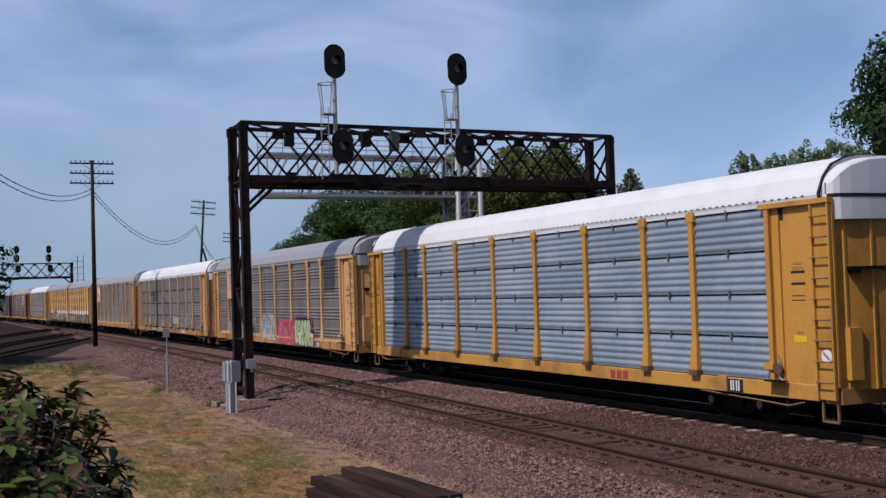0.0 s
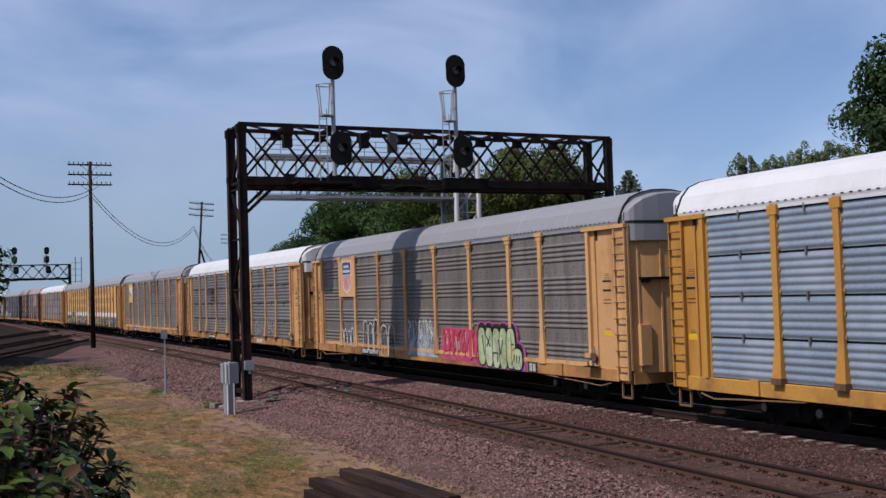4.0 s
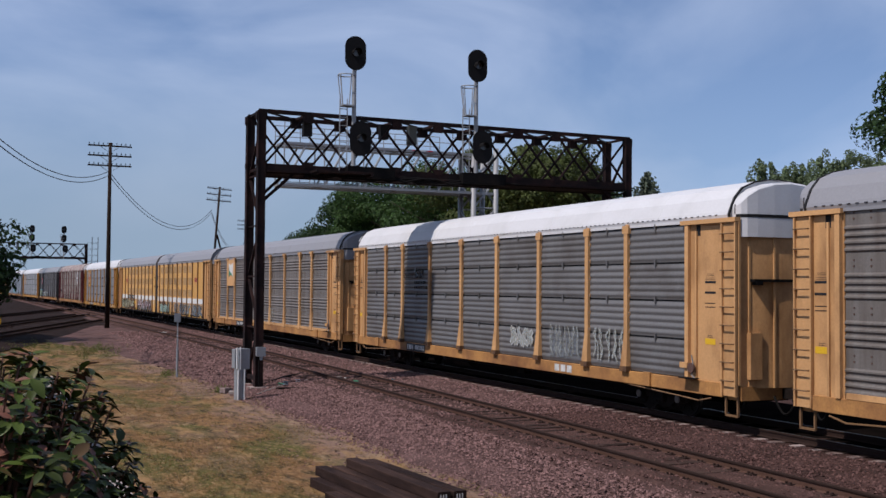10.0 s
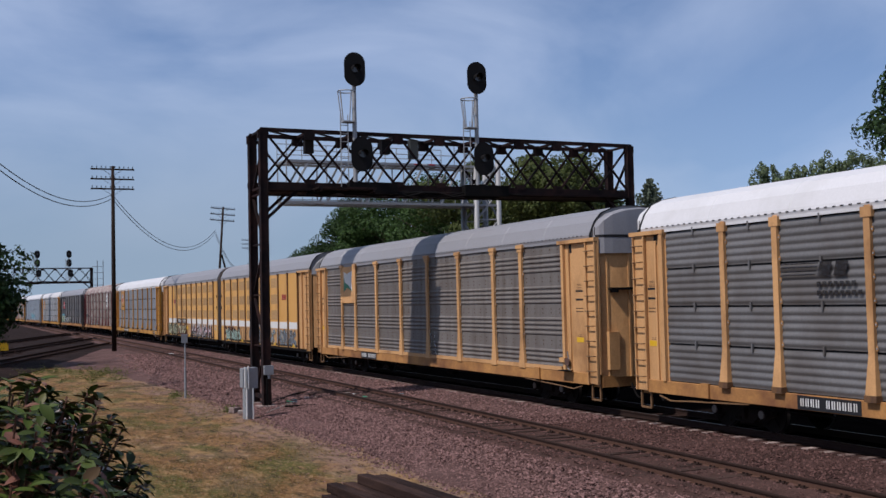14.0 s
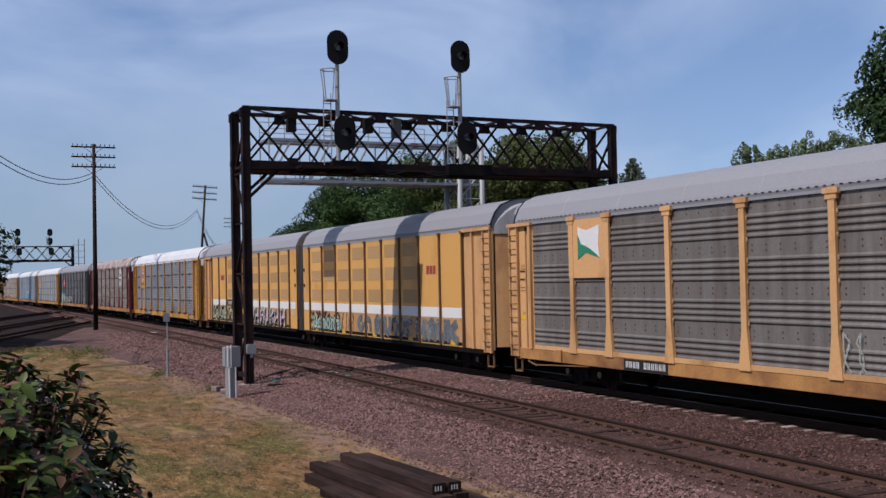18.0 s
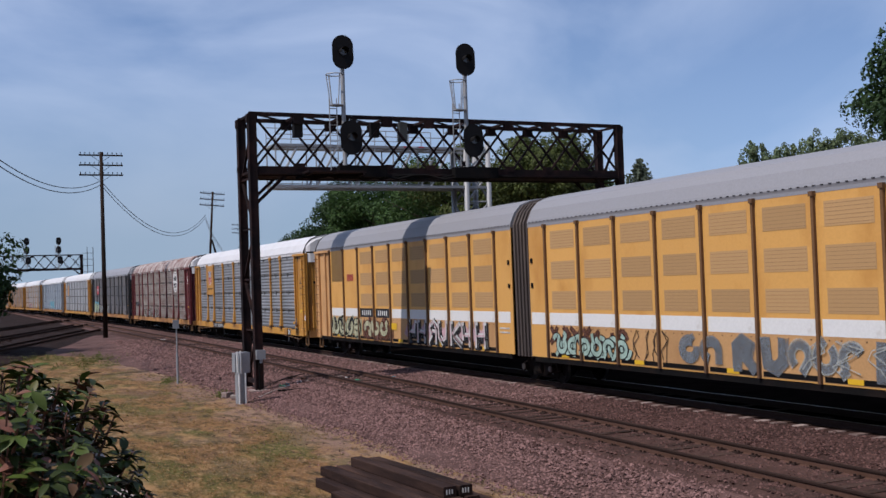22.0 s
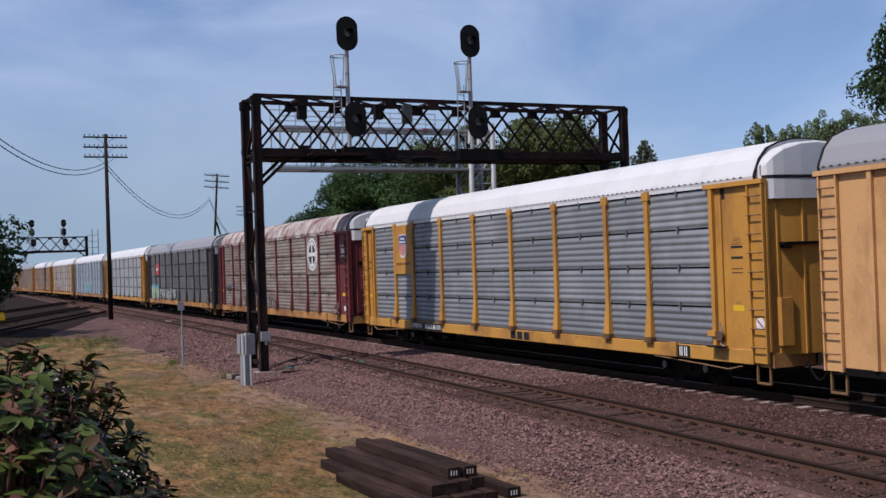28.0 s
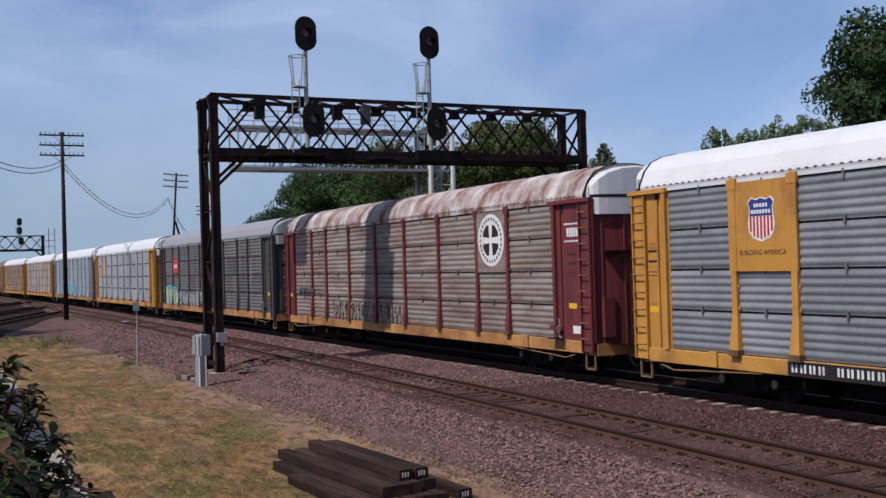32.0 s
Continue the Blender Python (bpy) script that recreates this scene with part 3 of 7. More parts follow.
def rail_profile():
    return [(-0.068, -0.18), (0.068, -0.18), (0.068, -0.165), (0.012, -0.145), (0.012, -0.05), (0.036, -0.04), (0.036, -0.008), (0.028, 0), (-0.028, 0), (-0.036, -0.008), (-0.036, -0.04), (-0.012, -0.05), (-0.012, -0.145), (-0.068, -0.165)]


def rail_form(points):
    """A rail through points (x, y, heading)."""
    f = Form()
    rows = []
    for x, y, h in points:
        nx, ny = -math.sin(h), math.cos(h)
        rows.append([(x + nx * a, y + ny * a, b) for a, b in rail_profile()] + [(x + nx * -0.068, y + ny * -0.068, -0.18)])
    n = len(rows[0])
    f.strip(rows)
    # the head runs in the second slot, its worn top in the third
    for i in range(len(f.f)):
        k = i % (n - 1)
        f.s[i] = 2 if k == 7 else 1 if 4 <= k <= 10 else 0
    return f


def tie_plate_mesh():
    """A cast plate under the rail, with its spikes and the rail's anchors."""
    f = Form().box(-0.10, 0.10, -0.17, 0.17, 0, 0.028)
    for x, y in ((-0.06, -0.105), (0.06, -0.105), (-0.06, 0.105), (0.06, 0.105)):
        f.box(x - 0.017, x + 0.017, y - 0.017, y + 0.017, 0.02, 0.062)
    return f.data("tie_plate", RAIL_HEAD)


def railway(name, label, line, tie_line, tie_mat, proud, seed, tie_len=2.6, low=-0.012, top=RAIL_HEAD, plates=0, web=RAIL, middle=None):
    """A track: two rails, the ties that lie under them, and tie plates on the nearest ones."""
    t = thing(name, label, "railway track", kind="structure")
    for side in (-1, 1):
        pts = [(x - math.sin(h) * side * 0.755, y + math.cos(h) * side * 0.755, h) for x, y, h in line]
        part("rail", rail_form(pts), [web, RAIL_HEAD, top], t)
    rng = random.Random(seed)
    shared = []
    for k in range(4):
        w = rng.uniform(0.10, 0.12)
        f = Form()
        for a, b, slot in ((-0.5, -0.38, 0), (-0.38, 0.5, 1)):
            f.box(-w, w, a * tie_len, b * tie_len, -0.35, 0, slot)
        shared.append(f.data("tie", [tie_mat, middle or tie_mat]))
    plate = tie_plate_mesh()
    for i, (x, y, h) in enumerate(tie_line):
        tie = part("tie", rng.choice(shared), None, t, at=pose(x, y + rng.uniform(-0.05, 0.05), -0.175 + rng.uniform(low, proud), 0, rng.uniform(-0.5, 0.5), math.degrees(h) + rng.uniform(-1.0, 1.0)))
        if i < plates:
            for side in (-1, 1):
                part("tie_plate", plate, None, tie, at=tie.matrix_basis.inverted() @ pose(x - math.sin(h) * side * 0.755, y + math.cos(h) * side * 0.755, -0.172 + rng.uniform(0, 0.012), 0, 0, math.degrees(h) + rng.uniform(-4, 4)))
    return t


def build_tracks():
    def near(x):
        d = (near_track_y(x - 0.5) - near_track_y(x + 0.5))
        return x, near_track_y(x), -d
    railway("near_track", "rusty empty railway track with weathered wooden ties", [near(x) for x in [30 - 3 * i for i in range(60)] + [-152 - 20 * i for i in range(10)]],
            [near(-8 - 0.53 * i) for i in range(150)], TIE_OLD, 0.046, 4, low=-0.012, plates=110)
    # tie middles and rail sides are darkened to paint the shade under the cars
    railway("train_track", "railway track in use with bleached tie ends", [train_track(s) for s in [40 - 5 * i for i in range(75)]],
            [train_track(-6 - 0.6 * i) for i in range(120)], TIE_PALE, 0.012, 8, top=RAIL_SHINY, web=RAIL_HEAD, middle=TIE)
    # lines that cross ahead at a shallow angle
    for k, (x0, y0) in enumerate(((-80.6, 4.2), (-100.5, 5.3), (-128, 6.5))):
        h = math.atan2(9.6, -30.8)
        line = [(x0 + math.cos(h) * d, y0 + math.sin(h) * d, h) for d in range(-60, 31, 6)]
        ties = [(x0 + math.cos(h) * d * 0.6, y0 + math.sin(h) * d * 0.6, h) for d in range(-50, 46)]
        railway("crossing_track", "dark diverging railway track on low ballast", line, ties, TIE, 0.03, 20 + k, web=RAIL_HEAD)
        nx, ny = -math.sin(h), math.cos(h)
        # this bed carries the tree's shade in its dark colour
        f = Form().strip([[(x + nx * d, y + ny * d, z + 0.02 * noise.noise((x * 0.7, d, k))) for d, z in ((-3.4, -0.40), (-1.6, -0.19), (0, -0.165), (1.6, -0.19), (4.2, -0.185 - 0.008 * k), (11.0, -0.19 - 0.008 * k))] for x, y, _ in line])
        tagged(part("crossing_bed", f, YARD, smooth=True), "dark fouled ballast with painted tree shade under the diverging track", "ballast", kind="structure")


# ---------------------------------------------------------------- the train
BODY = 13.44
EDGES = [-12.0, -9.6, -7.7, -4.9, -2.0, 0.85, 3.8, 6.7, 8.75, 11.4]
SILL_LO, SILL_HI, EAVE, RIDGE = 0.75, 1.10, 5.20, 6.18
SIDE = 1.50
SHARED = {}


def corrugated(w, h, ribs, mat, key):
    """A ribbed sheet, w by h, centred on its lower edge, ribs along x, facing -y."""
    k = (round(w, 3), round(h, 3), ribs, key)
    if k not in SHARED:
        f = Form()
        prof = [(0.0, 0.0)]
        for i in range(ribs):
            p = h * 0.96 / ribs
            a = h * 0.02 + p * i
            prof += [(0.030 * (0.5 - 0.5 * math.cos(2 * math.pi * q / 8)) ** 0.7, a + p * q / 8) for q in range(8)]
        prof += [(0.0, h * 0.98), (0.0, h)]
        f.strip([[(x, -d, z) for d, z in prof] for x in (-w / 2, w / 2)])
        # returned edges give the sheet its thickness
        for x in (-w / 2, w / 2):
            f.strip([[(x, y - d * (y < 0.01), z) for d, z in prof] for y in ((0.03, 0.0) if x < 0 else (0.0, 0.03))])
        SHARED[k] = f.data("panel", mat, True)
    return SHARED[k]


def banded(w, h, mat, key):
    """A full-height sheet with four ribbed bands between flat, riveted ones."""
    k = ("banded", round(w, 3), key)
    if k not in SHARED:
        f = Form()
        prof = []
        band = h / 4
        for b in range(4):
            z = b * band
            for i in range(4):
                a, p = z + 0.06 + i * 0.155, 0.155
                prof += [(0.0, a), (0.0, a + p * 0.12), (0.038, a + p * 0.38), (0.038, a + p * 0.60), (0.0, a + p * 0.88)]
        prof = [(0.0, 0.0)] + prof + [(0.0, h)]
        f.strip([[(x, 0.03 if back else -d, z) for d, z in prof] for x, back in ((-w / 2, 1), (-w / 2, 0), (w / 2, 0), (w / 2, 1))])
        g = Form()
        n = max(3, int(w / 0.45))
        for b in range(4):
            for r in (0.80, 0.93):
                for i in range(n):
                    x = -w / 2 + (i + 0.5) * w / n
                    z = b * band + r
                    if z < h - 0.05:
                        g.box(x - 0.018, x + 0.018, -0.014, 0, z - 0.018, z + 0.018)
        SHARED[k] = f.data("panel", mat), g.data("rivets", RIVET)
    return SHARED[k]


def post_form(w, foot):
    """A side post: a flanged channel that flares to a foot on the sill."""
    f = Form()
    z0, z1, zf = SILL_HI - 0.02, EAVE - 0.02, SILL_HI + 0.95
    for a, b, wa, wb, da, db in ((z0, zf, w + foot, w, 0.17 if foot <= 0.18 else 0.10, 0.085), (zf, z1 - 0.22, w, w, 0.085, 0.085)):
        v = [(-wa / 2, 0, a), (wa / 2, 0, a), (wa / 2, -da, a), (-wa / 2, -da, a), (-wb / 2, 0, b), (wb / 2, 0, b), (wb / 2, -db, b), (-wb / 2, -db, b)]
        f.add(v, [(0, 1, 2, 3), (7, 6, 5, 4), (0, 4, 5, 1), (1, 5, 6, 2), (2, 6, 7, 3), (3, 7, 4, 0)])
    if foot <= 0.18:
        f.box(-(w + foot) / 2 - 0.004, (w + foot) / 2 + 0.004, -0.176, 0, z0 + 0.004, z0 + 0.15, 1)
    f.box(-w * 0.85, w * 0.85, -0.10, 0, z1 - 0.22, z1)
    if foot > 0.18:
        f.box(-w * 1.15, w * 1.15, -0.12, 0, z1 - 0.10, z1 + 0.02)
    for k in range(7):
        z = zf + 0.1 + k * 0.5
        f.box(-w / 2 - 0.035, w / 2 + 0.035, -0.03, 0, z, z + 0.10)
        for e in (-1, 1):
            f.box(e * (w / 2 + 0.018) - 0.013, e * (w / 2 + 0.018) + 0.013, -0.042, -0.03, z + 0.03, z + 0.07, 2)
    return f


def roof_line():
    return [(-SIDE - 0.02, EAVE - 0.02), (-SIDE - 0.04, EAVE + 0.06), (-SIDE - 0.015, EAVE + 0.14), (-1.36, 5.68), (-1.12, 5.94), (-0.75, 6.09), (-0.35, 6.165), (0, RIDGE),
            (0.35, 6.165), (0.75, 6.09), (1.12, 5.94), (1.36, 5.68), (SIDE + 0.015, EAVE + 0.14), (SIDE + 0.04, EAVE + 0.06), (SIDE + 0.02, EAVE - 0.02)]


def roof_form(half):
    f = Form()
    n = 36
    xs = [-half + 2 * half * i / n for i in range(n + 1)]
    rows = [[(x, y, z) for y, z in roof_line()] for x in xs]
    f.strip(rows)
    for r in (rows[0], rows[-1]):
        f.add(r, [tuple(range(len(r)))])
    return f


def eave_bolts(parent, half):
    """The row of dark bolt heads and notches under the roof's edge."""
    key = ("eave", round(half, 2))
    if key not in SHARED:
        f = Form()
        x = -half + 0.1
        while x < half - 0.1:
            f.box(x, x + 0.09, -SIDE - 0.05, -SIDE - 0.04, EAVE + 0.055, EAVE + 0.077)
            x += 0.24
        SHARED[key] = f.data("eave_bolts", SEAM)
    tagged(part("eave_bolts", SHARED[key], None, parent), kind="stuff")


def roof_rim(parent, x, mat):
    """The dark edging where the roof is cut off."""
    f = Form()
    f.strip([[(x + d, y * k, EAVE + (z - EAVE) * k) for y, z in roof_line()] for d, k in ((-0.035, 1.0), (-0.03, 1.014), (0.03, 1.014), (0.035, 0.985))])
    part("roof_rim", f, mat, parent)


def ladder(parent, x, mat_rail, y=-SIDE - 0.05, side=1):
    """A corner ladder: stile and rungs, each rung a part."""
    if "rung" not in SHARED:
        g = Form()
        g.tube((-0.21, -0.11, 0), (0.21, -0.11, 0), 0.018, n=6)
        g.tube((-0.21, -0.11, 0), (-0.21, 0, 0), 0.018, n=6)
        g.tube((0.21, -0.11, 0), (0.21, 0, 0), 0.018, n=6)
        SHARED["rung"] = g.data("rung", RUNG)
    stile = Form()
    stile.box(x - 0.26, x + 0.26, y + 0.0, y + 0.05, SILL_LO + 0.05, EAVE - 0.15)
    lad = part("ladder", stile, mat_rail, parent)
    for d in (-0.25, 0.25):
        part("stile", Form().box(x + d - 0.02, x + d + 0.02, y - 0.06, y, SILL_LO + 0.05, EAVE - 0.15), mat_rail, lad)
    for k in range(9):
        part("rung", SHARED["rung"], None, lad, at=pose(x, y - 0.02, 1.18 + k * 0.45))


def car_end(parent, side, mat, roof_mat, cap=True):
    """One end of a carrier: flat corner panels, the recessed radial door, steps and the coupler."""
    e = BODY * side
    inner = EDGES[-1] if side > 0 else EDGES[0]
    f = Form()
    a, b = sorted((inner, e))
    f.box(a, b, -SIDE, -SIDE + 0.06, SILL_HI - 0.02, EAVE - 0.02)
    part("far_corner_panel", Form().box(a, b, SIDE - 0.06, SIDE, SILL_HI - 0.02, EAVE - 0.02), mat, parent)
    # recessed post and returned lip beside the ladder
    m = inner + side * 0.12
    part("corner_panel", f, mat, parent)
    part("corner_post", Form().box(m - 0.07, m + 0.07, -SIDE - 0.10, -SIDE, SILL_HI, EAVE - 0.05), mat, parent)
    part("corner_lip", Form().box(m + side * 0.32 - 0.03, m + side * 0.32 + 0.03, -SIDE - 0.05, -SIDE, SILL_HI, EAVE - 0.3), mat, parent)
    part("corner_header", Form().box(min(inner, e) - 0.12, max(inner, e), -SIDE - 0.12, -SIDE - 0.002, EAVE - 0.13, EAVE - 0.02), mat, parent)
    part("track_slot", Form().box(m + side * 0.36 - 0.06, m + side * 0.36 + 0.10, -SIDE - 0.006, -SIDE, EAVE - 0.42, EAVE - 0.14), SEAM, parent)
    # marks that cannot be read
    g = Form()
    cx = (m + side * 0.32 + e - side * 0.55) / 2
    for z, w, h in ((3.75, 0.26, 0.05), (3.65, 0.34, 0.05), (3.30, 0.42, 0.32), (2.95, 0.40, 0.12), (2.2, 0.2, 0.05)):
        g.box(cx - w / 2, cx + w / 2, -SIDE - 0.004, -SIDE, z, z + h * 0.18)
        g.box(cx - w / 2, cx + w / 2, -SIDE - 0.004, -SIDE, z + h * 0.82, z + h)
    tagged(part("stencil_marking", g, INK, parent), kind="stuff")
    g = Form().box(cx - 0.20, cx + 0.20, -SIDE - 0.005, -SIDE, 2.02, 2.17)
    part("warning_plate", g, SIGN_YELLOW, parent, "small yellow warning plate")
    # radial end door, bowed, in leaves
    f = Form()
    rows = []
    for i in range(13):
        y = -1.38 + 2.76 * i / 12
        x = e + side * (0.20 * (1 - (y / 1.38) ** 2) - 0.10)
        rows.append([(x, y, SILL_HI - 0.1), (x, y, EAVE - 0.25)])
    f.strip(rows)
    door = part("end_door", f, mat, parent)
    for i in (1, 4, 8, 11):
        x, y, _ = rows[i][0]
        part("door_rib", Form().box(x - 0.03, x + 0.03, y - 0.03, y + 0.03, SILL_HI - 0.1, EAVE - 0.25), mat, door)
    # boxy hood over the door: upright faces round the corners, roofed at the top
    plan = [(-0.62, -1.45), (-0.16, -1.45), (-0.02, -1.40), (0.06, -1.28), (0.11, -1.0), (0.15, -0.5), (0.16, 0)]
    plan += [(a, -b) for a, b in plan[-2::-1]]
    crest = lambda y: float(np.interp(abs(y), [0, 0.35, 0.75, 1.12, 1.36, 1.5], [6.13, 6.115, 6.04, 5.90, 5.70, 5.45]))
    rows = []
    for a, b in plan:
        x, zt = e + side * a, crest(b) - 0.02
        rows.append([(x, b, EAVE - 0.50), (x, b, EAVE - 0.02), (x, b, zt - 0.07), (x - side * 0.04, b * 0.985, zt - 0.02), (e - side * 0.66, b * 0.98, zt)])
    part("end_hood", Form().strip(rows), roof_mat, parent)
    part("hood_band", Form().strip([[(e + side * a * 1.02 + side * 0.004, b * 1.004, EAVE - 0.02), (e + side * a * 1.02 + side * 0.006, b * 1.006, EAVE + 0.06)] for a, b in plan[1:-1]]), SEAM, parent)
    part("hood_seam", Form().box(min(e - side * 0.20, e - side * 0.18), max(e - side * 0.20, e - side * 0.18), -1.462, -1.44, EAVE + 0.06, 5.50), SEAM, parent)
    f = Form()
    f.box(min(e, e + side * 0.16), max(e, e + side * 0.16), -1.15, 1.0, 3.60, 3.67)
    f.box(min(e, e + side * 0.18), max(e, e + side * 0.18), -1.1, -0.9, 3.52, 3.60)
    part("end_bar", f, BLACK, parent)
    part("door_hatch", Form().box(min(e - side * 0.05, e + side * 0.10), max(e - side * 0.05, e + side * 0.10), -1.22, -0.86, SILL_HI + 0.12, 2.35), mat, door)
    # hand brake rigging on the corner beside the last panel
    if side > 0:
        hb = part("brake_stand", Form().box(inner - 0.08, inner + 0.22, -SIDE - 0.16, -SIDE - 0.10, SILL_HI + 0.28, SILL_HI + 0.42), mat, parent)
        f = Form().tube((inner + 0.36, -SIDE - 0.10, SILL_HI + 0.30), (inner + 0.36, -SIDE - 0.15, SILL_HI + 0.30), 0.13, n=14)
        part("brake_wheel", f, RIVET, hb)
        part("brake_chain", Form().sweep([(inner + 0.36, -SIDE - 0.12, SILL_HI + 0.62), (inner + 0.44, -SIDE - 0.13, SILL_HI + 0.40), (inner + 0.38, -SIDE - 0.13, SILL_HI + 0.12), (inner + 0.52, -SIDE - 0.12, SILL_HI + 0.02)], 0.022), ZINC, hb)
        part("brake_step", Form().box(inner + 0.05, inner + 0.62, -SIDE - 0.30, -SIDE - 0.08, SILL_HI + 0.02, SILL_HI + 0.05), BLACK, hb)
        if mat == YELLOW:
            part("round_decal", Form().tube((e - 0.27, -SIDE - 0.048, 1.74), (e - 0.27, -SIDE - 0.056, 1.74), 0.15, n=20), WHITE, parent, "round white decal")
            part("decal_bar", Form().beam((e - 0.36, -SIDE - 0.059, 1.82), (e - 0.18, -SIDE - 0.059, 1.66), 0.05, 0.006, up=(0, 1, 0)), PURPLE, parent)
    part("brake_rod", Form().sweep([(e - side * 4.6, -SIDE - 0.02, SILL_LO - 0.02), (e - side * 4.0, -SIDE - 0.03, SILL_LO - 0.05), (e - side * 2.4, -SIDE - 0.03, SILL_LO - 0.12), (e - side * 1.5, -SIDE - 0.03, SILL_LO - 0.17), (e - side * 1.0, -SIDE - 0.02, SILL_LO - 0.06)], 0.022), RUNG, parent)
    ladder(parent, e - side * 0.28, mat)
    # end sill, stirrup step, coupler and hose
    f = Form()
    f.box(min(e - side * 0.5, e), max(e - side * 0.5, e), -1.42, 1.42, SILL_LO - 0.05, SILL_HI - 0.06)
    part("end_sill", f, SILL_RUST, parent)
    f = Form()
    x = e - side * 0.30
    for p, q in (((x - 0.22, -1.46, SILL_LO + 0.05), (x - 0.22, -1.46, 0.32)), ((x + 0.22, -1.46, SILL_LO + 0.05), (x + 0.22, -1.46, 0.32)), ((x - 0.24, -1.46, 0.32), (x + 0.24, -1.46, 0.32))):
        f.beam(p, q, 0.05)
    part("stirrup_step", f, RUNG, parent)
    f = Form()
    f.box(min(e - side * 0.3, e + side * 0.48), max(e - side * 0.3, e + side * 0.48), -0.14, 0.14, 0.72, 0.98)
    f.box(min(e + side * 0.40, e + side * 0.68), max(e + side * 0.40, e + side * 0.68), -0.20, 0.17, 0.68, 1.02)
    part("coupler", f, STEEL, parent)
    f = Form()
    pts = [Vector((e + side * (0.05 + 0.6 * t), -0.45 + 0.1 * t, 0.80 - 0.42 * math.sin(math.pi * min(1, t * 0.9)))) for t in [i / 8 for i in range(9)]]
    f.sweep(pts, 0.03, 6)
    part("brake_hose", f, BLACK, parent)


def truck_parts(car, x, spin):
    """A two-axle truck under the car; its wheelsets turn."""
    if "frame" not in SHARED:
        f = Form()
        prof = [(-1.15, 0.42), (-1.05, 0.62), (-0.6, 0.72), (0.6, 0.72), (1.05, 0.62), (1.15, 0.42), (0.95, 0.36), (0.62, 0.40), (0.42, 0.22), (-0.42, 0.22), (-0.62, 0.40), (-0.95, 0.36)]
        for y in (-1.03, 0.90):
            f.prism(prof, y, y + 0.13, "y")
        f.box(-0.22, 0.22, -1.15, 1.15, 0.36, 0.62)
        for sy in (-1.08, 1.0):
            for sx in (-0.15, 0, 0.15):
                f.tube((sx, sy, 0.30), (sx, sy, 0.5), 0.06, n=8)
            for sx in (-0.88, 0.88):
                f.tube((sx, sy - 0.08, 0.46), (sx, sy + 0.14, 0.46), 0.14, n=10)
                f.tube((sx, sy - 0.11, 0.46), (sx, sy - 0.08, 0.46), 0.10, n=10, slot=1)
        SHARED["frame"] = f.data("truck", [STEEL, TREAD])
        g = Form()
        for y in (-0.80, 0.66):
            g.tube((0, y, 0), (0, y + 0.14, 0), 0.455, n=28)
            g.tube((0, y + 0.02, 0), (0, y + 0.12, 0), 0.457, n=28, slot=1, caps=False)
            for k in range(5):
                a = 2 * math.pi * k / 5
                g.beam((0.12 * math.cos(a), y - 0.012, 0.12 * math.sin(a)), (0.36 * math.cos(a), y - 0.012, 0.36 * math.sin(a)), 0.05, 0.03)
        g.tube((0, -1.0, 0), (0, 1.0, 0), 0.08, n=10)
        SHARED["wheelset"] = g.data("wheelset", [STEEL, TREAD])
    truck = part("truck", SHARED["frame"], None, car, at=pose(x, 0, 0))
    for dx in (-0.88, 0.88):
        w = part("wheelset", SHARED["wheelset"], None, truck, at=pose(dx, 0, 0.455))
        if spin:
            SPIN.append(w)


SPIN = []


def underframe(car, half, mat, y_drop=True):
    f = Form()
    f.box(-half + 0.4, half - 0.4, -0.42, 0.42, 0.62, 1.05)
    f.box(-half + 3.8, half - 3.8, -0.9, 0.9, 0.72, 0.98)
    for k in range(8):
        x = -half + 4.5 + k * (2 * half - 9) / 7
        f.box(x - 0.06, x + 0.06, -1.4, 1.4, 0.76, 1.02)
    f.box(-half + 0.5, half - 0.5, -1.44, 1.44, 1.00, 1.08)
    part("underframe", f, BLACK, car)
    f = Form()
    f.tube((-4.0, -0.75, 0.55), (-2.6, -0.75, 0.55), 0.17, n=12)
    f.box(1.2, 1.7, -0.9, -0.6, 0.45, 0.8)
    f.beam((-half + 4, -1.15, 0.60), (half - 4, -1.15, 0.66), 0.04)
    part("brake_gear", f, BLACK, car)
    # side sills
    for s in (-1, 1):
        f = Form()
        a, b = sorted((s * (SIDE - 0.08), s * (SIDE + 0.06)))
        f.box(-half + 0.55, half - 0.55, a, b, SILL_LO, SILL_HI, 0, c=0.012)
        if s < 0:
            for x in (EDGES[0] + 1.6, EDGES[-1] - 1.6):
                f.box(x - 0.15, x + 0.15, -SIDE - 0.12, -SIDE - 0.05, SILL_LO + 0.02, SILL_HI + 0.04)
        part("side_sill", f, mat, car)


def number_board(car, x, w=2.0, board=INK, bars=WHITE):
    """A dark patch on the sill with bars in place of its number."""
    f = Form().box(x - w / 2, x + w / 2, -SIDE - 0.066, -SIDE - 0.05, SILL_LO + 0.02, SILL_HI - 0.02)
    b = part("number_board", f, board, car)
    g = Form()
    cells = [0, 1, 2, 3, 5, 6, 7, 8, 9, 10] if w > 1 else [0, 1]
    step = (w - 0.16) / (cells[-1] + 1)
    for i in cells:
        a = x - w / 2 + 0.08 + i * step
        z0, z1 = (SILL_LO + 0.09, SILL_HI - 0.08) if w > 1 else (SILL_LO + 0.05, SILL_HI - 0.05)
        for u in (0.14, 0.56):
            g.box(a + step * u, a + step * (u + 0.22), -SIDE - 0.07, -SIDE - 0.064, z0, z1)
    tagged(part("number_marking", g, bars, b), kind="stuff")


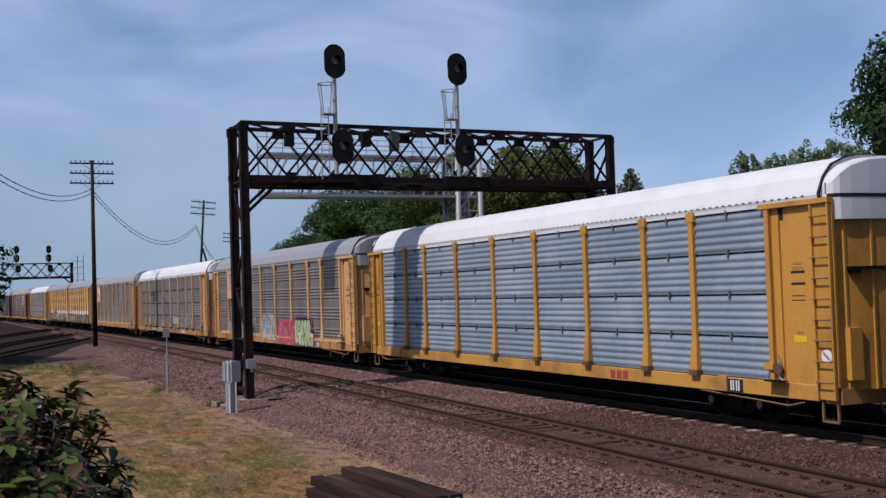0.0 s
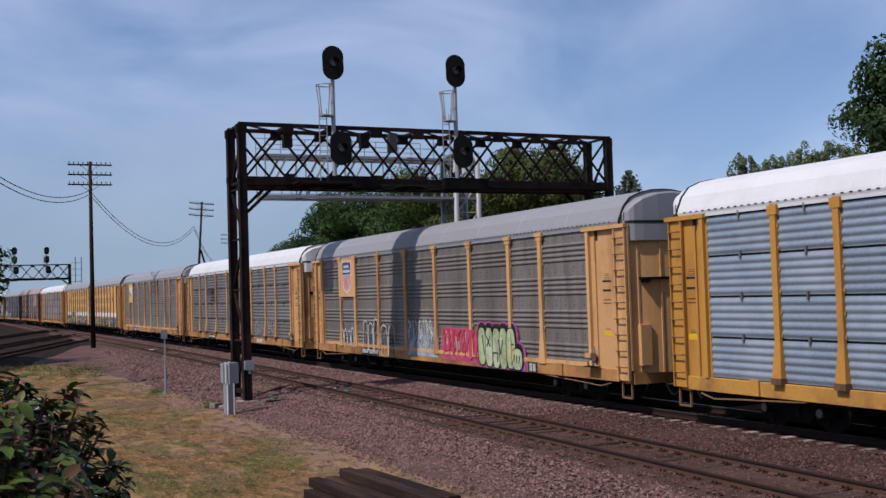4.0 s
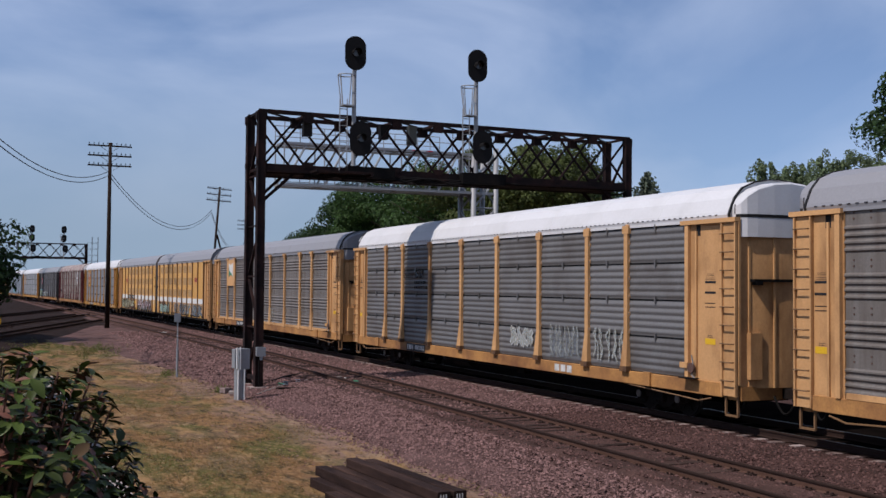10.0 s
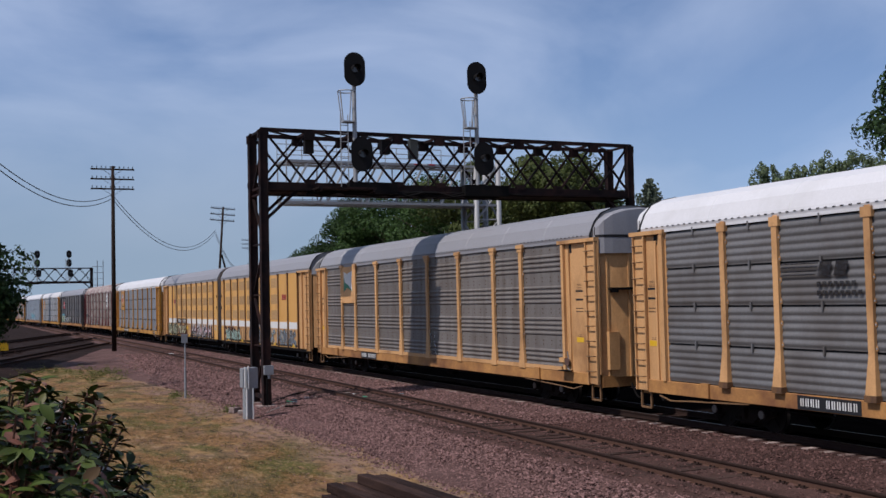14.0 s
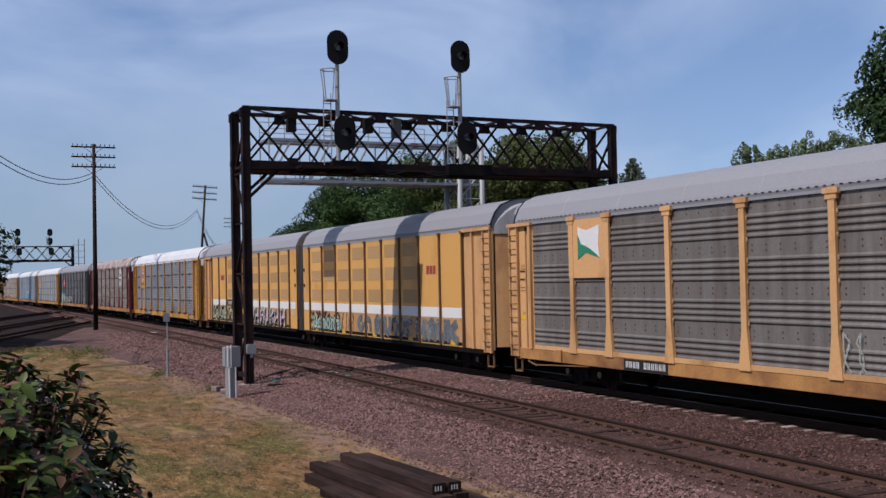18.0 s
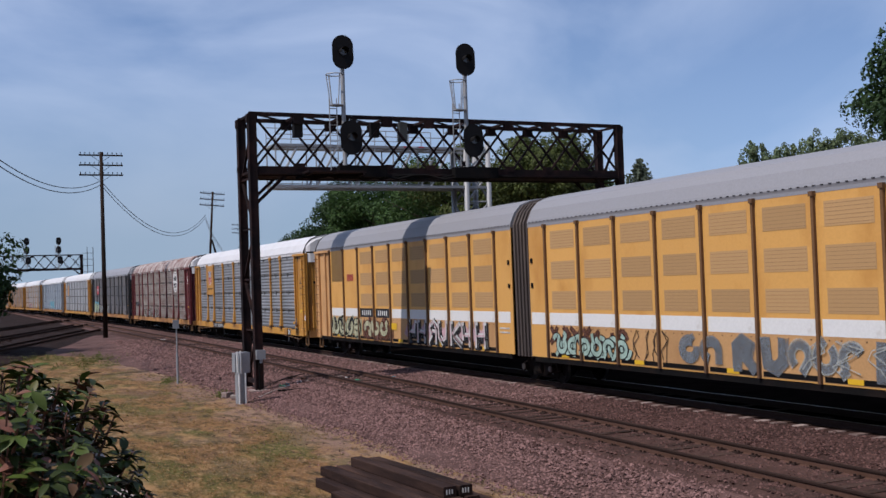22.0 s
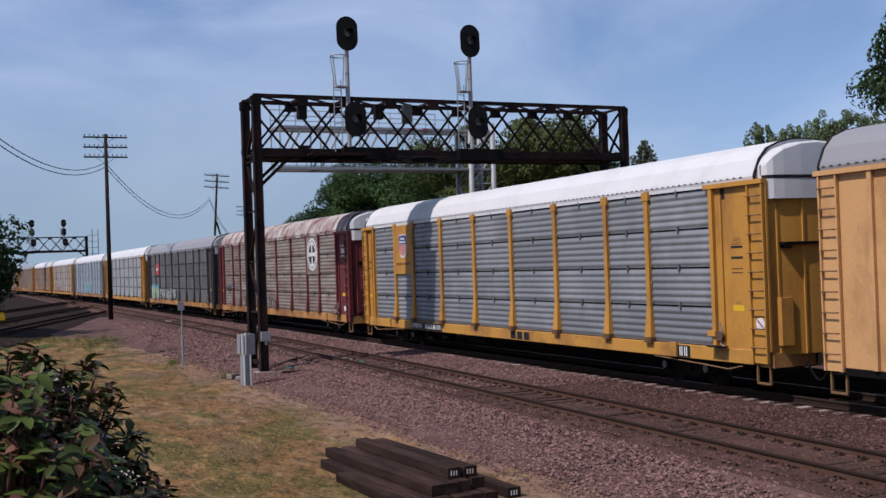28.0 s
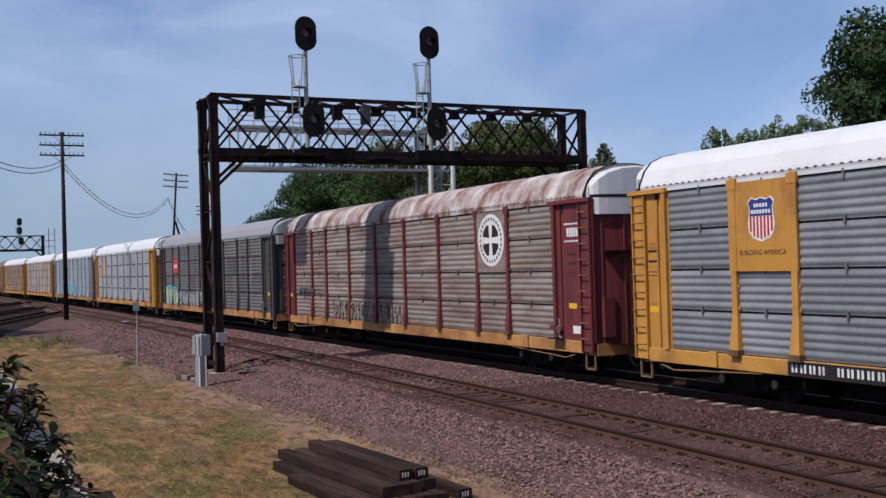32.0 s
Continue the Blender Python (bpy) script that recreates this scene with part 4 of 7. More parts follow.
def carrier(label, sheet, post, end, roof, sill, s0, rows=4, ribs=5, roof_ribs=0.0, post_w=0.175, foot=0.15, board=False, spin=True, ends=(True, True), hood=None):
    """A covered car carrier with ribbed side sheets, its place set by motions()."""
    car = thing("car_carrier_wagon", label, "train wagon", "cars of the freight train")
    CARS.append((car, s0, BODY - 1.6))
    underframe(car, BODY, sill)
    h = (EAVE - SILL_HI - (0.10 if rows > 1 else 0.04)) / rows
    for i, (a, b) in enumerate(zip(EDGES, EDGES[1:])):
        if rows == 1:
            sheet_me, rivet_me = banded(b - a - 0.02, h, sheet, sheet.name)
            sp = part("side_panel", sheet_me, None, car, at=pose((a + b) / 2, -SIDE + 0.02, SILL_HI))
            tagged(part("rivets", rivet_me, None, sp), kind="stuff")
            part("panel_lip", Form().box(a + 0.10, b - 0.10, -SIDE - 0.07, -SIDE + 0.01, SILL_HI + 0.005, SILL_HI + 0.13), post, car)
            continue
        for r in range(rows):
            z = SILL_HI + r * h
            gap = 0.05
            me = corrugated(b - a - 0.02, h - gap, ribs, sheet, sheet.name)
            part("side_panel", me, None, car, at=pose((a + b) / 2, -SIDE + 0.02, z + gap / 2))
    # dark lining behind the joints, and the far side
    f = Form().box(EDGES[0], EDGES[-1], -SIDE + 0.05, -SIDE + 0.07, SILL_HI, EAVE - 0.02)
    part("lining", f, SEAM, car)
    f = Form().box(EDGES[0], EDGES[-1], SIDE - 0.05, SIDE, SILL_HI, EAVE - 0.02)
    part("far_side", f, sheet, car)
    if rows > 1:
        if "clip" not in SHARED:
            SHARED["clip"] = Form().box(-0.025, 0.025, -0.045, 0, -0.10, 0.10).data("clip", ZINC)
        for a, b in zip(EDGES, EDGES[1:]):
            for r in range(1, rows + 1):
                part("clip", SHARED["clip"], None, car, at=pose((a + b) / 2, -SIDE, SILL_HI + r * h - (0.04 if r == rows else 0)))
    key = ("post", post.name, post_w, foot)
    if key not in SHARED:
        SHARED[key] = post_form(post_w, foot).data("post", [post, GROOVE, ZINC_LIGHT])
    for x in EDGES[1:-1]:
        part("post", SHARED[key], None, car, at=pose(x, -SIDE - 0.0, 0))
    top = part("roof", roof_form(BODY - 0.32), roof, car)
    for x in (-BODY + 0.32, BODY - 0.32):
        roof_rim(car, x, SEAM)
    if roof_ribs:
        k = -BODY + 0.9
        while k < BODY - 0.8:
            part("roof_rib", Form().strip([[(k + e, y * s, EAVE + (z - EAVE) * s) for y, z in roof_line()] for e, s in ((-0.04, 1.0), (-0.02, 1.016), (0.02, 1.016), (0.04, 1.0))]), roof, top)
            k += roof_ribs
    # seams between the roof sheets
    for i in range(1, 9):
        x = -BODY + 0.32 + i * (2 * BODY - 0.64) / 9
        part("roof_seam", Form().strip([[(x + e, y * s, EAVE + (z - EAVE) * s) for y, z in roof_line()[1:-1]] for e, s in ((-0.05, 1.0), (-0.04, 1.006), (0.04, 1.006), (0.05, 1.0))]), roof, top)
    # drip rail with its row of bolts
    f = Form().box(-BODY + 0.5, BODY - 0.5, -SIDE - 0.035, -SIDE, EAVE - 0.09, EAVE - 0.02)
    rail = part("drip_rail", f, roof, car)
    eave_bolts(rail, BODY - 0.5)
    for side, shown in zip((-1, 1), ends):
        car_end(car, side, end, hood or roof)
    for x in (-9.7, 9.7):
        truck_parts(car, x, spin)
    return car


CARS = []


def logo_board(car, mat, bay=1, full=1.85):
    a, b = EDGES[bay], EDGES[bay + 1]
    f = Form().box(a + 0.05, b - 0.05, -SIDE - 0.075, -SIDE - 0.03, EAVE - full, EAVE - 0.10)
    f.box(a - 0.12, a + 0.12, -SIDE - 0.09, -SIDE - 0.03, EAVE - full, EAVE - 0.05)
    f.box(b - 0.12, b + 0.12, -SIDE - 0.09, -SIDE - 0.03, EAVE - full, EAVE - 0.05)
    return part("logo_board", f, mat, car), (a + b) / 2


def flat(pts, y, d=0.006):
    """A flat cut-out shape in the side's plane."""
    return Form().prism(pts, y - d, y, "y")


def shield(board, cx, top, w, h):
    """A shield: blue head over red and white stripes, in a white edge."""
    y = -SIDE - 0.076

    def edge(x):
        """Half-outline of the shield, from top to bottom."""
        return [(0.0, 0.0), (0.20, -0.05), (0.36, 0.0), (0.5, -0.10), (0.44, -0.22), (0.46, -0.42), (0.50, -0.60), (0.46, -0.78), (0.30, -0.92), (0.0, -1.0)]
    half = edge(0)
    out = [(cx + a * w * 1.08, top + 0.03 + b * (h + 0.07)) for a, b in half] + [(cx - a * w * 1.08, top + 0.03 + b * (h + 0.07)) for a, b in half[-2:0:-1]]
    part("shield", flat(out, y), WHITE, board, "white-edged striped shield")
    head = [p for p in half if p[1] > -0.43]
    blue = [(cx + a * w, top + b * h) for a, b in head] + [(cx - a * w, top + b * h) for a, b in head[:0:-1]]
    part("shield_head", flat(blue, y - 0.007), BLUE, board, "blue shield head")
    g = Form()
    for k in range(-3, 4):
        a = k * 0.142
        low = np.interp(abs(a), [0, 0.30, 0.46, 0.5], [-0.97, -0.90, -0.76, -0.6])
        g.box(cx + (a - 0.036) * w, cx + (a + 0.036) * w, y - 0.013, y - 0.007, top + low * h, top - 0.43 * h)
    part("shield_stripes", g, RED, board, "red stripes")
    g = Form()
    for z, n in ((-0.17, 5), (-0.32, 7)):
        for i in range(n):
            a = (i - (n - 1) / 2) * 0.115
            g.box(cx + (a - 0.04) * w, cx + (a + 0.04) * w, y - 0.019, y - 0.013, top + (z - 0.045) * h, top + (z + 0.045) * h)
    tagged(part("shield_marking", g, WHITE, board), kind="stuff")


def graffiti(car, x0, x1, z0, z1, n, fill, line, seed, y=-SIDE - 0.05, weight=0.05, splash=None):
    """Spray-painted lettering that cannot be read: bulged strokes with a dark outline."""
    rng = random.Random(seed)
    f = Form()
    w = (x1 - x0) / n
    if splash:
        pts = []
        for i in range(28):
            a = 2 * math.pi * i / 28
            r = 1.0 + 0.10 * math.sin(3 * a + seed) + 0.07 * rng.uniform(-1, 1)
            ca, sa = math.cos(a), math.sin(a)
            q = max(abs(ca), abs(sa)) ** 0.75
            pts.append(((x0 + x1) / 2 + (x1 - x0) * 0.53 * ca / q * r, (z0 + z1) / 2 + (z1 - z0) * 0.53 * sa / q * r))
        f.prism(pts, y - 0.003, y, "y", 2)

    def blob(cx, cz, rx, rz, grow, slot, dy, ph):
        pts = []
        for i in range(20):
            a = 2 * math.pi * i / 20
            r = 1 + 0.16 * math.sin(2 * a + ph) + 0.10 * math.sin(3 * a + 2 * ph)
            q = (abs(math.cos(a)) ** 3 + abs(math.sin(a)) ** 3) ** (1 / 3)
            pts.append((cx + (rx * r * math.cos(a) / q) + grow * math.cos(a), cz + (rz * r * math.sin(a) / q) + grow * math.sin(a)))
        f.prism(pts, y - dy - 0.003, y - dy, "y", slot)

    for i in range(n):
        cx = x0 + (i + 0.5) * w + rng.uniform(-0.08, 0.08) * w
        cz = (z0 + z1) / 2 + rng.uniform(-0.08, 0.08) * (z1 - z0)
        ph, rx, rz = rng.uniform(0, 6), w * 0.44, (z1 - z0) * 0.43
        if line is not None:
            blob(cx, cz, rx, rz, weight, 1, 0.004 + 0.0004 * i, ph)
        blob(cx, cz, rx, rz, -0.01, 0, 0.009 + 0.0004 * i, ph)
        if line is not None:
            # inner cuts and curls
            for k in range(3):
                a, b = cx + rng.uniform(-0.7, 0.5) * rx, cz + rng.uniform(-0.7, 0.7) * rz
                for s in range(4):
                    p = (a + 0.16 * w * s * math.cos(ph + k), 0, b + 0.07 * (z1 - z0) * s * math.sin(ph * 1.7 + k + s * 0.4))
                    q = (a + 0.16 * w * (s + 1) * math.cos(ph + k), 0, b + 0.07 * (z1 - z0) * (s + 1) * math.sin(ph * 1.7 + k + (s + 1) * 0.4))
                    if abs(p[0] - cx) < rx and abs(q[2] - cz) < rz:
                        f.beam((p[0], y - 0.017, p[2]), (q[0], y - 0.017, q[2]), weight * 0.7, 0.003, 1, up=(0, 1, 0))
    return tagged(part("graffiti", f, [fill, line or fill, splash or fill], car), "spray-painted lettering", kind="stuff")


def hook(rng):
    """An abstract stroke inside a unit square: a curl, or a jagged fork."""
    if rng.random() < 0.6:
        k, s = rng.choice((4, 5, 6)), rng.choice((0, 1))
        return [(min(1, max(0, (j + s) % 2 * 0.72 + rng.uniform(-0.1, 0.38))), [0.02, 0.95, 0.5, 0.12, 0.98, 0.3, 0.7][j] + rng.uniform(-0.12, 0.12)) for j in range(k)]
    a0, sweep = rng.uniform(0, 6.28), rng.choice((-1, 1)) * rng.uniform(2.2, 4.6)
    r = rng.uniform(0.30, 0.46)
    pts = [(0.5 + r * math.cos(a0 + sweep * i / 7) * (1 - 0.04 * i), 0.5 + (r + 0.06) * math.sin(a0 + sweep * i / 7)) for i in range(8)]
    return pts + [(min(1, max(0, pts[-1][0] + rng.uniform(-0.4, 0.4))), rng.choice((0.0, 1.0)))]


def haze(car, x0, x1, z0, z1, mat, seed, y):
    """A ragged cloud of spray paint behind the strokes."""
    rng = random.Random(seed)
    n = 34
    top = [(x0 + (x1 - x0) * i / n, z1 - (z1 - z0) * rng.uniform(0, 0.35) * (1 if 0 < i < n else 2)) for i in range(n + 1)]
    low = [(x0 + (x1 - x0) * i / n, z0 + (z1 - z0) * rng.uniform(0, 0.18)) for i in range(n, -1, -1)]
    f = Form()
    for i in range(n):
        a, b, c, d = top[i], top[i + 1], low[n - 1 - i], low[n - i]
        f.add([(a[0], y, a[1]), (b[0], y, b[1]), (c[0], y, c[1]), (d[0], y, d[1])], [(3, 2, 1, 0)])
    return part("graffiti_haze", f, mat, car)


def piece(car, x0, x1, z0, z1, n, fill, line, seed, y=-SIDE - 0.05, weight=0.035, thick=0.26):
    """Broad spray-painted strokes with an outline, like lettering that cannot be read."""
    rng = random.Random(seed)
    f = Form()
    w = (x1 - x0) / n
    t = w * thick
    for i in range(n):
        g = hook(rng)
        tilt, grow = rng.uniform(-0.15, 0.15), rng.uniform(0.8, 1.0)
        pts = [(x0 + i * w + w * (0.02 + 0.96 * a + tilt * b), z0 + (z1 - z0) * (0.06 + (0.88 * b) * grow)) for a, b in g]
        for slot, wide, dy in ((1, t + 2 * weight, 0.004), (0, t, 0.009)):
            for j, (p, q) in enumerate(zip(pts, pts[1:])):
                d = Vector((q[0] - p[0], 0, q[1] - p[1])).normalized() * wide * 0.30
                f.beam((p[0] - d.x, y - dy - 0.0004 * j - 0.0007 * (i % 3), p[1] - d.z), (q[0] + d.x, y - dy - 0.0004 * j - 0.0007 * (i % 3), q[1] + d.z), wide, 0.003, slot, up=(0, 1, 0))
    return tagged(part("graffiti", f, [fill, line], car), "spray-painted lettering", kind="stuff")


def rounded(cx, cz, rx, rz, n=24, power=3.2, lean=0.0):
    """The outline of a soft-cornered block."""
    pts = []
    for i in range(n):
        a = 2 * math.pi * i / n
        q = (abs(math.cos(a)) ** power + abs(math.sin(a)) ** power) ** (1 / power)
        x, z = rx * math.cos(a) / q, rz * math.sin(a) / q
        pts.append((cx + x + lean * z, cz + z))
    return pts


def bubbles(car, lobes, fill, line, halo, y, weight=0.07):
    """Fat rounded lobes that overlap, each with a thick outline, on a sprayed halo."""
    f = Form()
    def inside(pts):
        return [(a, max(b, SILL_LO + 0.01)) for a, b in pts]
    for cx, cz, rx, rz in lobes:
        f.prism(inside(rounded(cx, cz + 0.05, rx + 0.20, rz + 0.15)), y - 0.002, y, "y", 2)
    for i, (cx, cz, rx, rz) in enumerate(lobes):
        d = 0.004 + 0.0016 * i
        f.prism(inside(rounded(cx, cz + 0.06, rx + weight, rz + weight * 1.1)), y - d - 0.001, y - d, "y", 1)
    for i, (cx, cz, rx, rz) in enumerate(lobes):
        d = 0.016 + 0.002 * i
        f.prism(inside(rounded(cx, cz - 0.02, rx + 0.03, rz + 0.02)), y - d - 0.0008, y - d, "y", 1)
        f.prism(inside(rounded(cx, cz - 0.02, rx - 0.012, rz - 0.02)), y - d - 0.0018, y - d - 0.0008, "y", 0)
    return tagged(part("graffiti", f, [fill, line, halo], car), "fat rounded spray-painted lettering", kind="stuff")


def arches(car, x0, x1, z0, z1, n, light, dark, y, seed):
    """Tall arched outlines with dark strokes inside them."""
    rng = random.Random(seed)
    f = Form()
    w = (x1 - x0) / n
    for i in range(n):
        a, b = x0 + i * w + 0.04, x0 + (i + 1) * w - 0.04
        top = z1 - rng.uniform(0, 0.18) * (z1 - z0)
        pts = [(a + rng.uniform(-0.05, 0.05), z0), (a, (z0 + top) / 2), (a + 0.1 * w, top - 0.12), ((a + b) / 2, top), (b - 0.1 * w, top - 0.12), (b, (z0 + top) / 2), (b + rng.uniform(-0.08, 0.08), z0)]
        for slot, wide, d in ((1, 0.12, 0.0), (0, 0.06, 0.003)):
            for j, (p, q) in enumerate(zip(pts, pts[1:])):
                f.beam((p[0], y - d - 0.0003 * j, p[1]), (q[0], y - d - 0.0003 * j, q[1]), wide, 0.002, slot, up=(0, 1, 0))
        for k in range(2):
            xa = a + (0.3 + 0.35 * k) * w
            f.beam((xa, y - 0.006, z0 + 0.1), (xa + rng.uniform(-0.1, 0.1), y - 0.006, z0 + rng.uniform(0.45, 0.75) * (top - z0)), 0.05, 0.002, 1, up=(0, 1, 0))
    return tagged(part("graffiti", f, [light, dark], car), "tall arched spray-painted lettering", kind="stuff")


FORKS = (((((0.02, 0.95), (0.12, 0.40), (0.62, 0.42)), ((0.68, 1.05), (0.66, -0.05)))),
         ((((0.10, 1.0), (0.12, 0.0)), ((0.12, 0.42), (0.80, 0.46)), ((0.80, 1.08), (0.84, 0.0)))),
         ((((0.10, 0.0), (0.08, 0.75), (0.35, 1.0), (0.68, 0.80), (0.60, 0.52), (0.30, 0.48)), ((0.42, 0.46), (0.80, 0.02)))),
         ((((0.05, 1.0), (0.08, 0.35), (0.35, 0.08), (0.72, 0.25), (0.78, 1.05)),)),
         ((((0.12, 1.05), (0.14, 0.0)), ((0.85, 0.92), (0.28, 0.48), (0.95, -0.02)))))


def forks(car, x0, x1, z0, z1, n, light, dark, glow, y, seed):
    """Branching angular strokes, pale with dark hearts, over ragged pale sprays."""
    rng = random.Random(seed)
    f = Form()
    w, h = (x1 - x0) / n, z1 - z0
    for i in range(n):
        x = x0 + i * w
        if glow:
            f.prism([(x - 0.20 * w, z0 + 0.35 * h), (x + 0.1 * w, z0 + 0.15 * h), (x + 0.9 * w, z0 + 0.2 * h), (x + 1.05 * w, z0 + 0.75 * h), (x + 0.80 * w, z0 + rng.uniform(0.9, 1.1) * h), (x + 0.5 * w, z0 + 0.72 * h), (x + 0.2 * w, z0 + rng.uniform(0.85, 1.1) * h)], y - 0.0012 - 0.0002 * i, y - 0.0002 * i, "y", 2)
        k, turned = 0, rng.random() < 0.5
        for line in FORKS[(i + seed) % len(FORKS)]:
            pts = [(x + w * (0.03 + 0.92 * (1 - a if turned else a)), z0 + h * min(1.0, max(0.04, b))) for a, b in line]
            for slot, wide, d, sx, sz in ((1, 0.36 * w, 0.003, 0.07 * w, -0.06 * h), (0, 0.26 * w, 0.006, 0.0, 0.0), (1, 0.12 * w, 0.009, 0.07 * w, -0.09 * h), (2, 0.05 * w, 0.012, -0.08 * w, 0.05 * h)):
                for p, q in zip(pts, pts[1:]):
                    e = Vector((q[0] - p[0], 0, q[1] - p[1])).normalized() * wide * 0.32
                    k += 1
                    f.beam((p[0] - e.x + sx, y - d - 0.00006 * k, p[1] - e.z + sz), (q[0] + e.x + sx, y - d - 0.00006 * k, q[1] + e.z + sz), wide, 0.0008, slot, up=(0, 1, 0))
    return tagged(part("graffiti", f, [light, dark, glow or light], car), "jagged white and black spray-painted lettering", kind="stuff")


def curls(car, x0, x1, z0, z1, n, fill, line, y, seed):
    """Rounded strokes with open counters, each an arc of even width."""
    rng = random.Random(seed)
    f = Form()
    w = (x1 - x0) / n
    for i in range(n):
        cx, cz, rx, rz = x0 + (i + 0.5) * w, (z0 + z1) / 2, w * 0.36, (z1 - z0) * 0.36
        a0, turn = rng.uniform(0, 6.28), rng.choice((-1, 1)) * rng.uniform(3.6, 5.4)
        arc = [(cx + rx * math.cos(a0 + turn * k / 12), cz + rz * math.sin(a0 + turn * k / 12)) for k in range(13)]
        tail = arc[-1]
        arc += [(tail[0] + rng.uniform(-0.3, 0.3) * w, z0 if tail[1] < cz else z1)]
        for slot, wide, d in ((1, w * 0.34, 0.003 + 0.0012 * (i % 2)), (0, w * 0.22, 0.008 + 0.0012 * (i % 2))):
            for j, (p, q) in enumerate(zip(arc, arc[1:])):
                e = Vector((q[0] - p[0], 0, q[1] - p[1])).normalized() * wide * 0.08
                f.beam((p[0] - e.x, y - d - 0.00004 * j, p[1] - e.z), (q[0] + e.x, y - d - 0.00004 * j, q[1] + e.z), wide, 0.001, slot, up=(0, 1, 0))
    return tagged(part("graffiti", f, [fill, line], car), "curling spray-painted lettering", kind="stuff")


def scrawl(car, x0, x1, z0, z1, n, mat, seed, y=-SIDE - 0.055, weight=0.07):
    """Thin spray-can strokes."""
    rng = random.Random(seed)
    f = Form()
    w = (x1 - x0) / n
    for i in range(n):
        cx = x0 + i * w
        pts = [(cx + rng.uniform(0.05, 0.95) * w, z0 + (z1 - z0) * t) for t in (0.05, 0.3, 0.55, 0.8, 1.0, 0.7, 0.4, 0.15)]
        for j, (p, q) in enumerate(zip(pts, pts[1:])):
            f.beam((p[0], y - 0.0003 * j, p[1]), (q[0], y - 0.0003 * j, q[1]), weight, 0.004, 0, up=(0, 1, 0))
    return part("graffiti", f, mat, car, "thin spray-painted scrawl")


L, ARTIC = 28.84, 44.17
GAP_A = -45.10


def centre(i):
    """Place of the i-th car's middle at the clip's start; the fifth one is the long articulated car."""
    if i <= 3:
        return GAP_A + L / 2 - i * L
    if i == 4:
        return GAP_A - 3 * L - ARTIC / 2
    return GAP_A - 3 * L - ARTIC - (i - 5) * L - L / 2


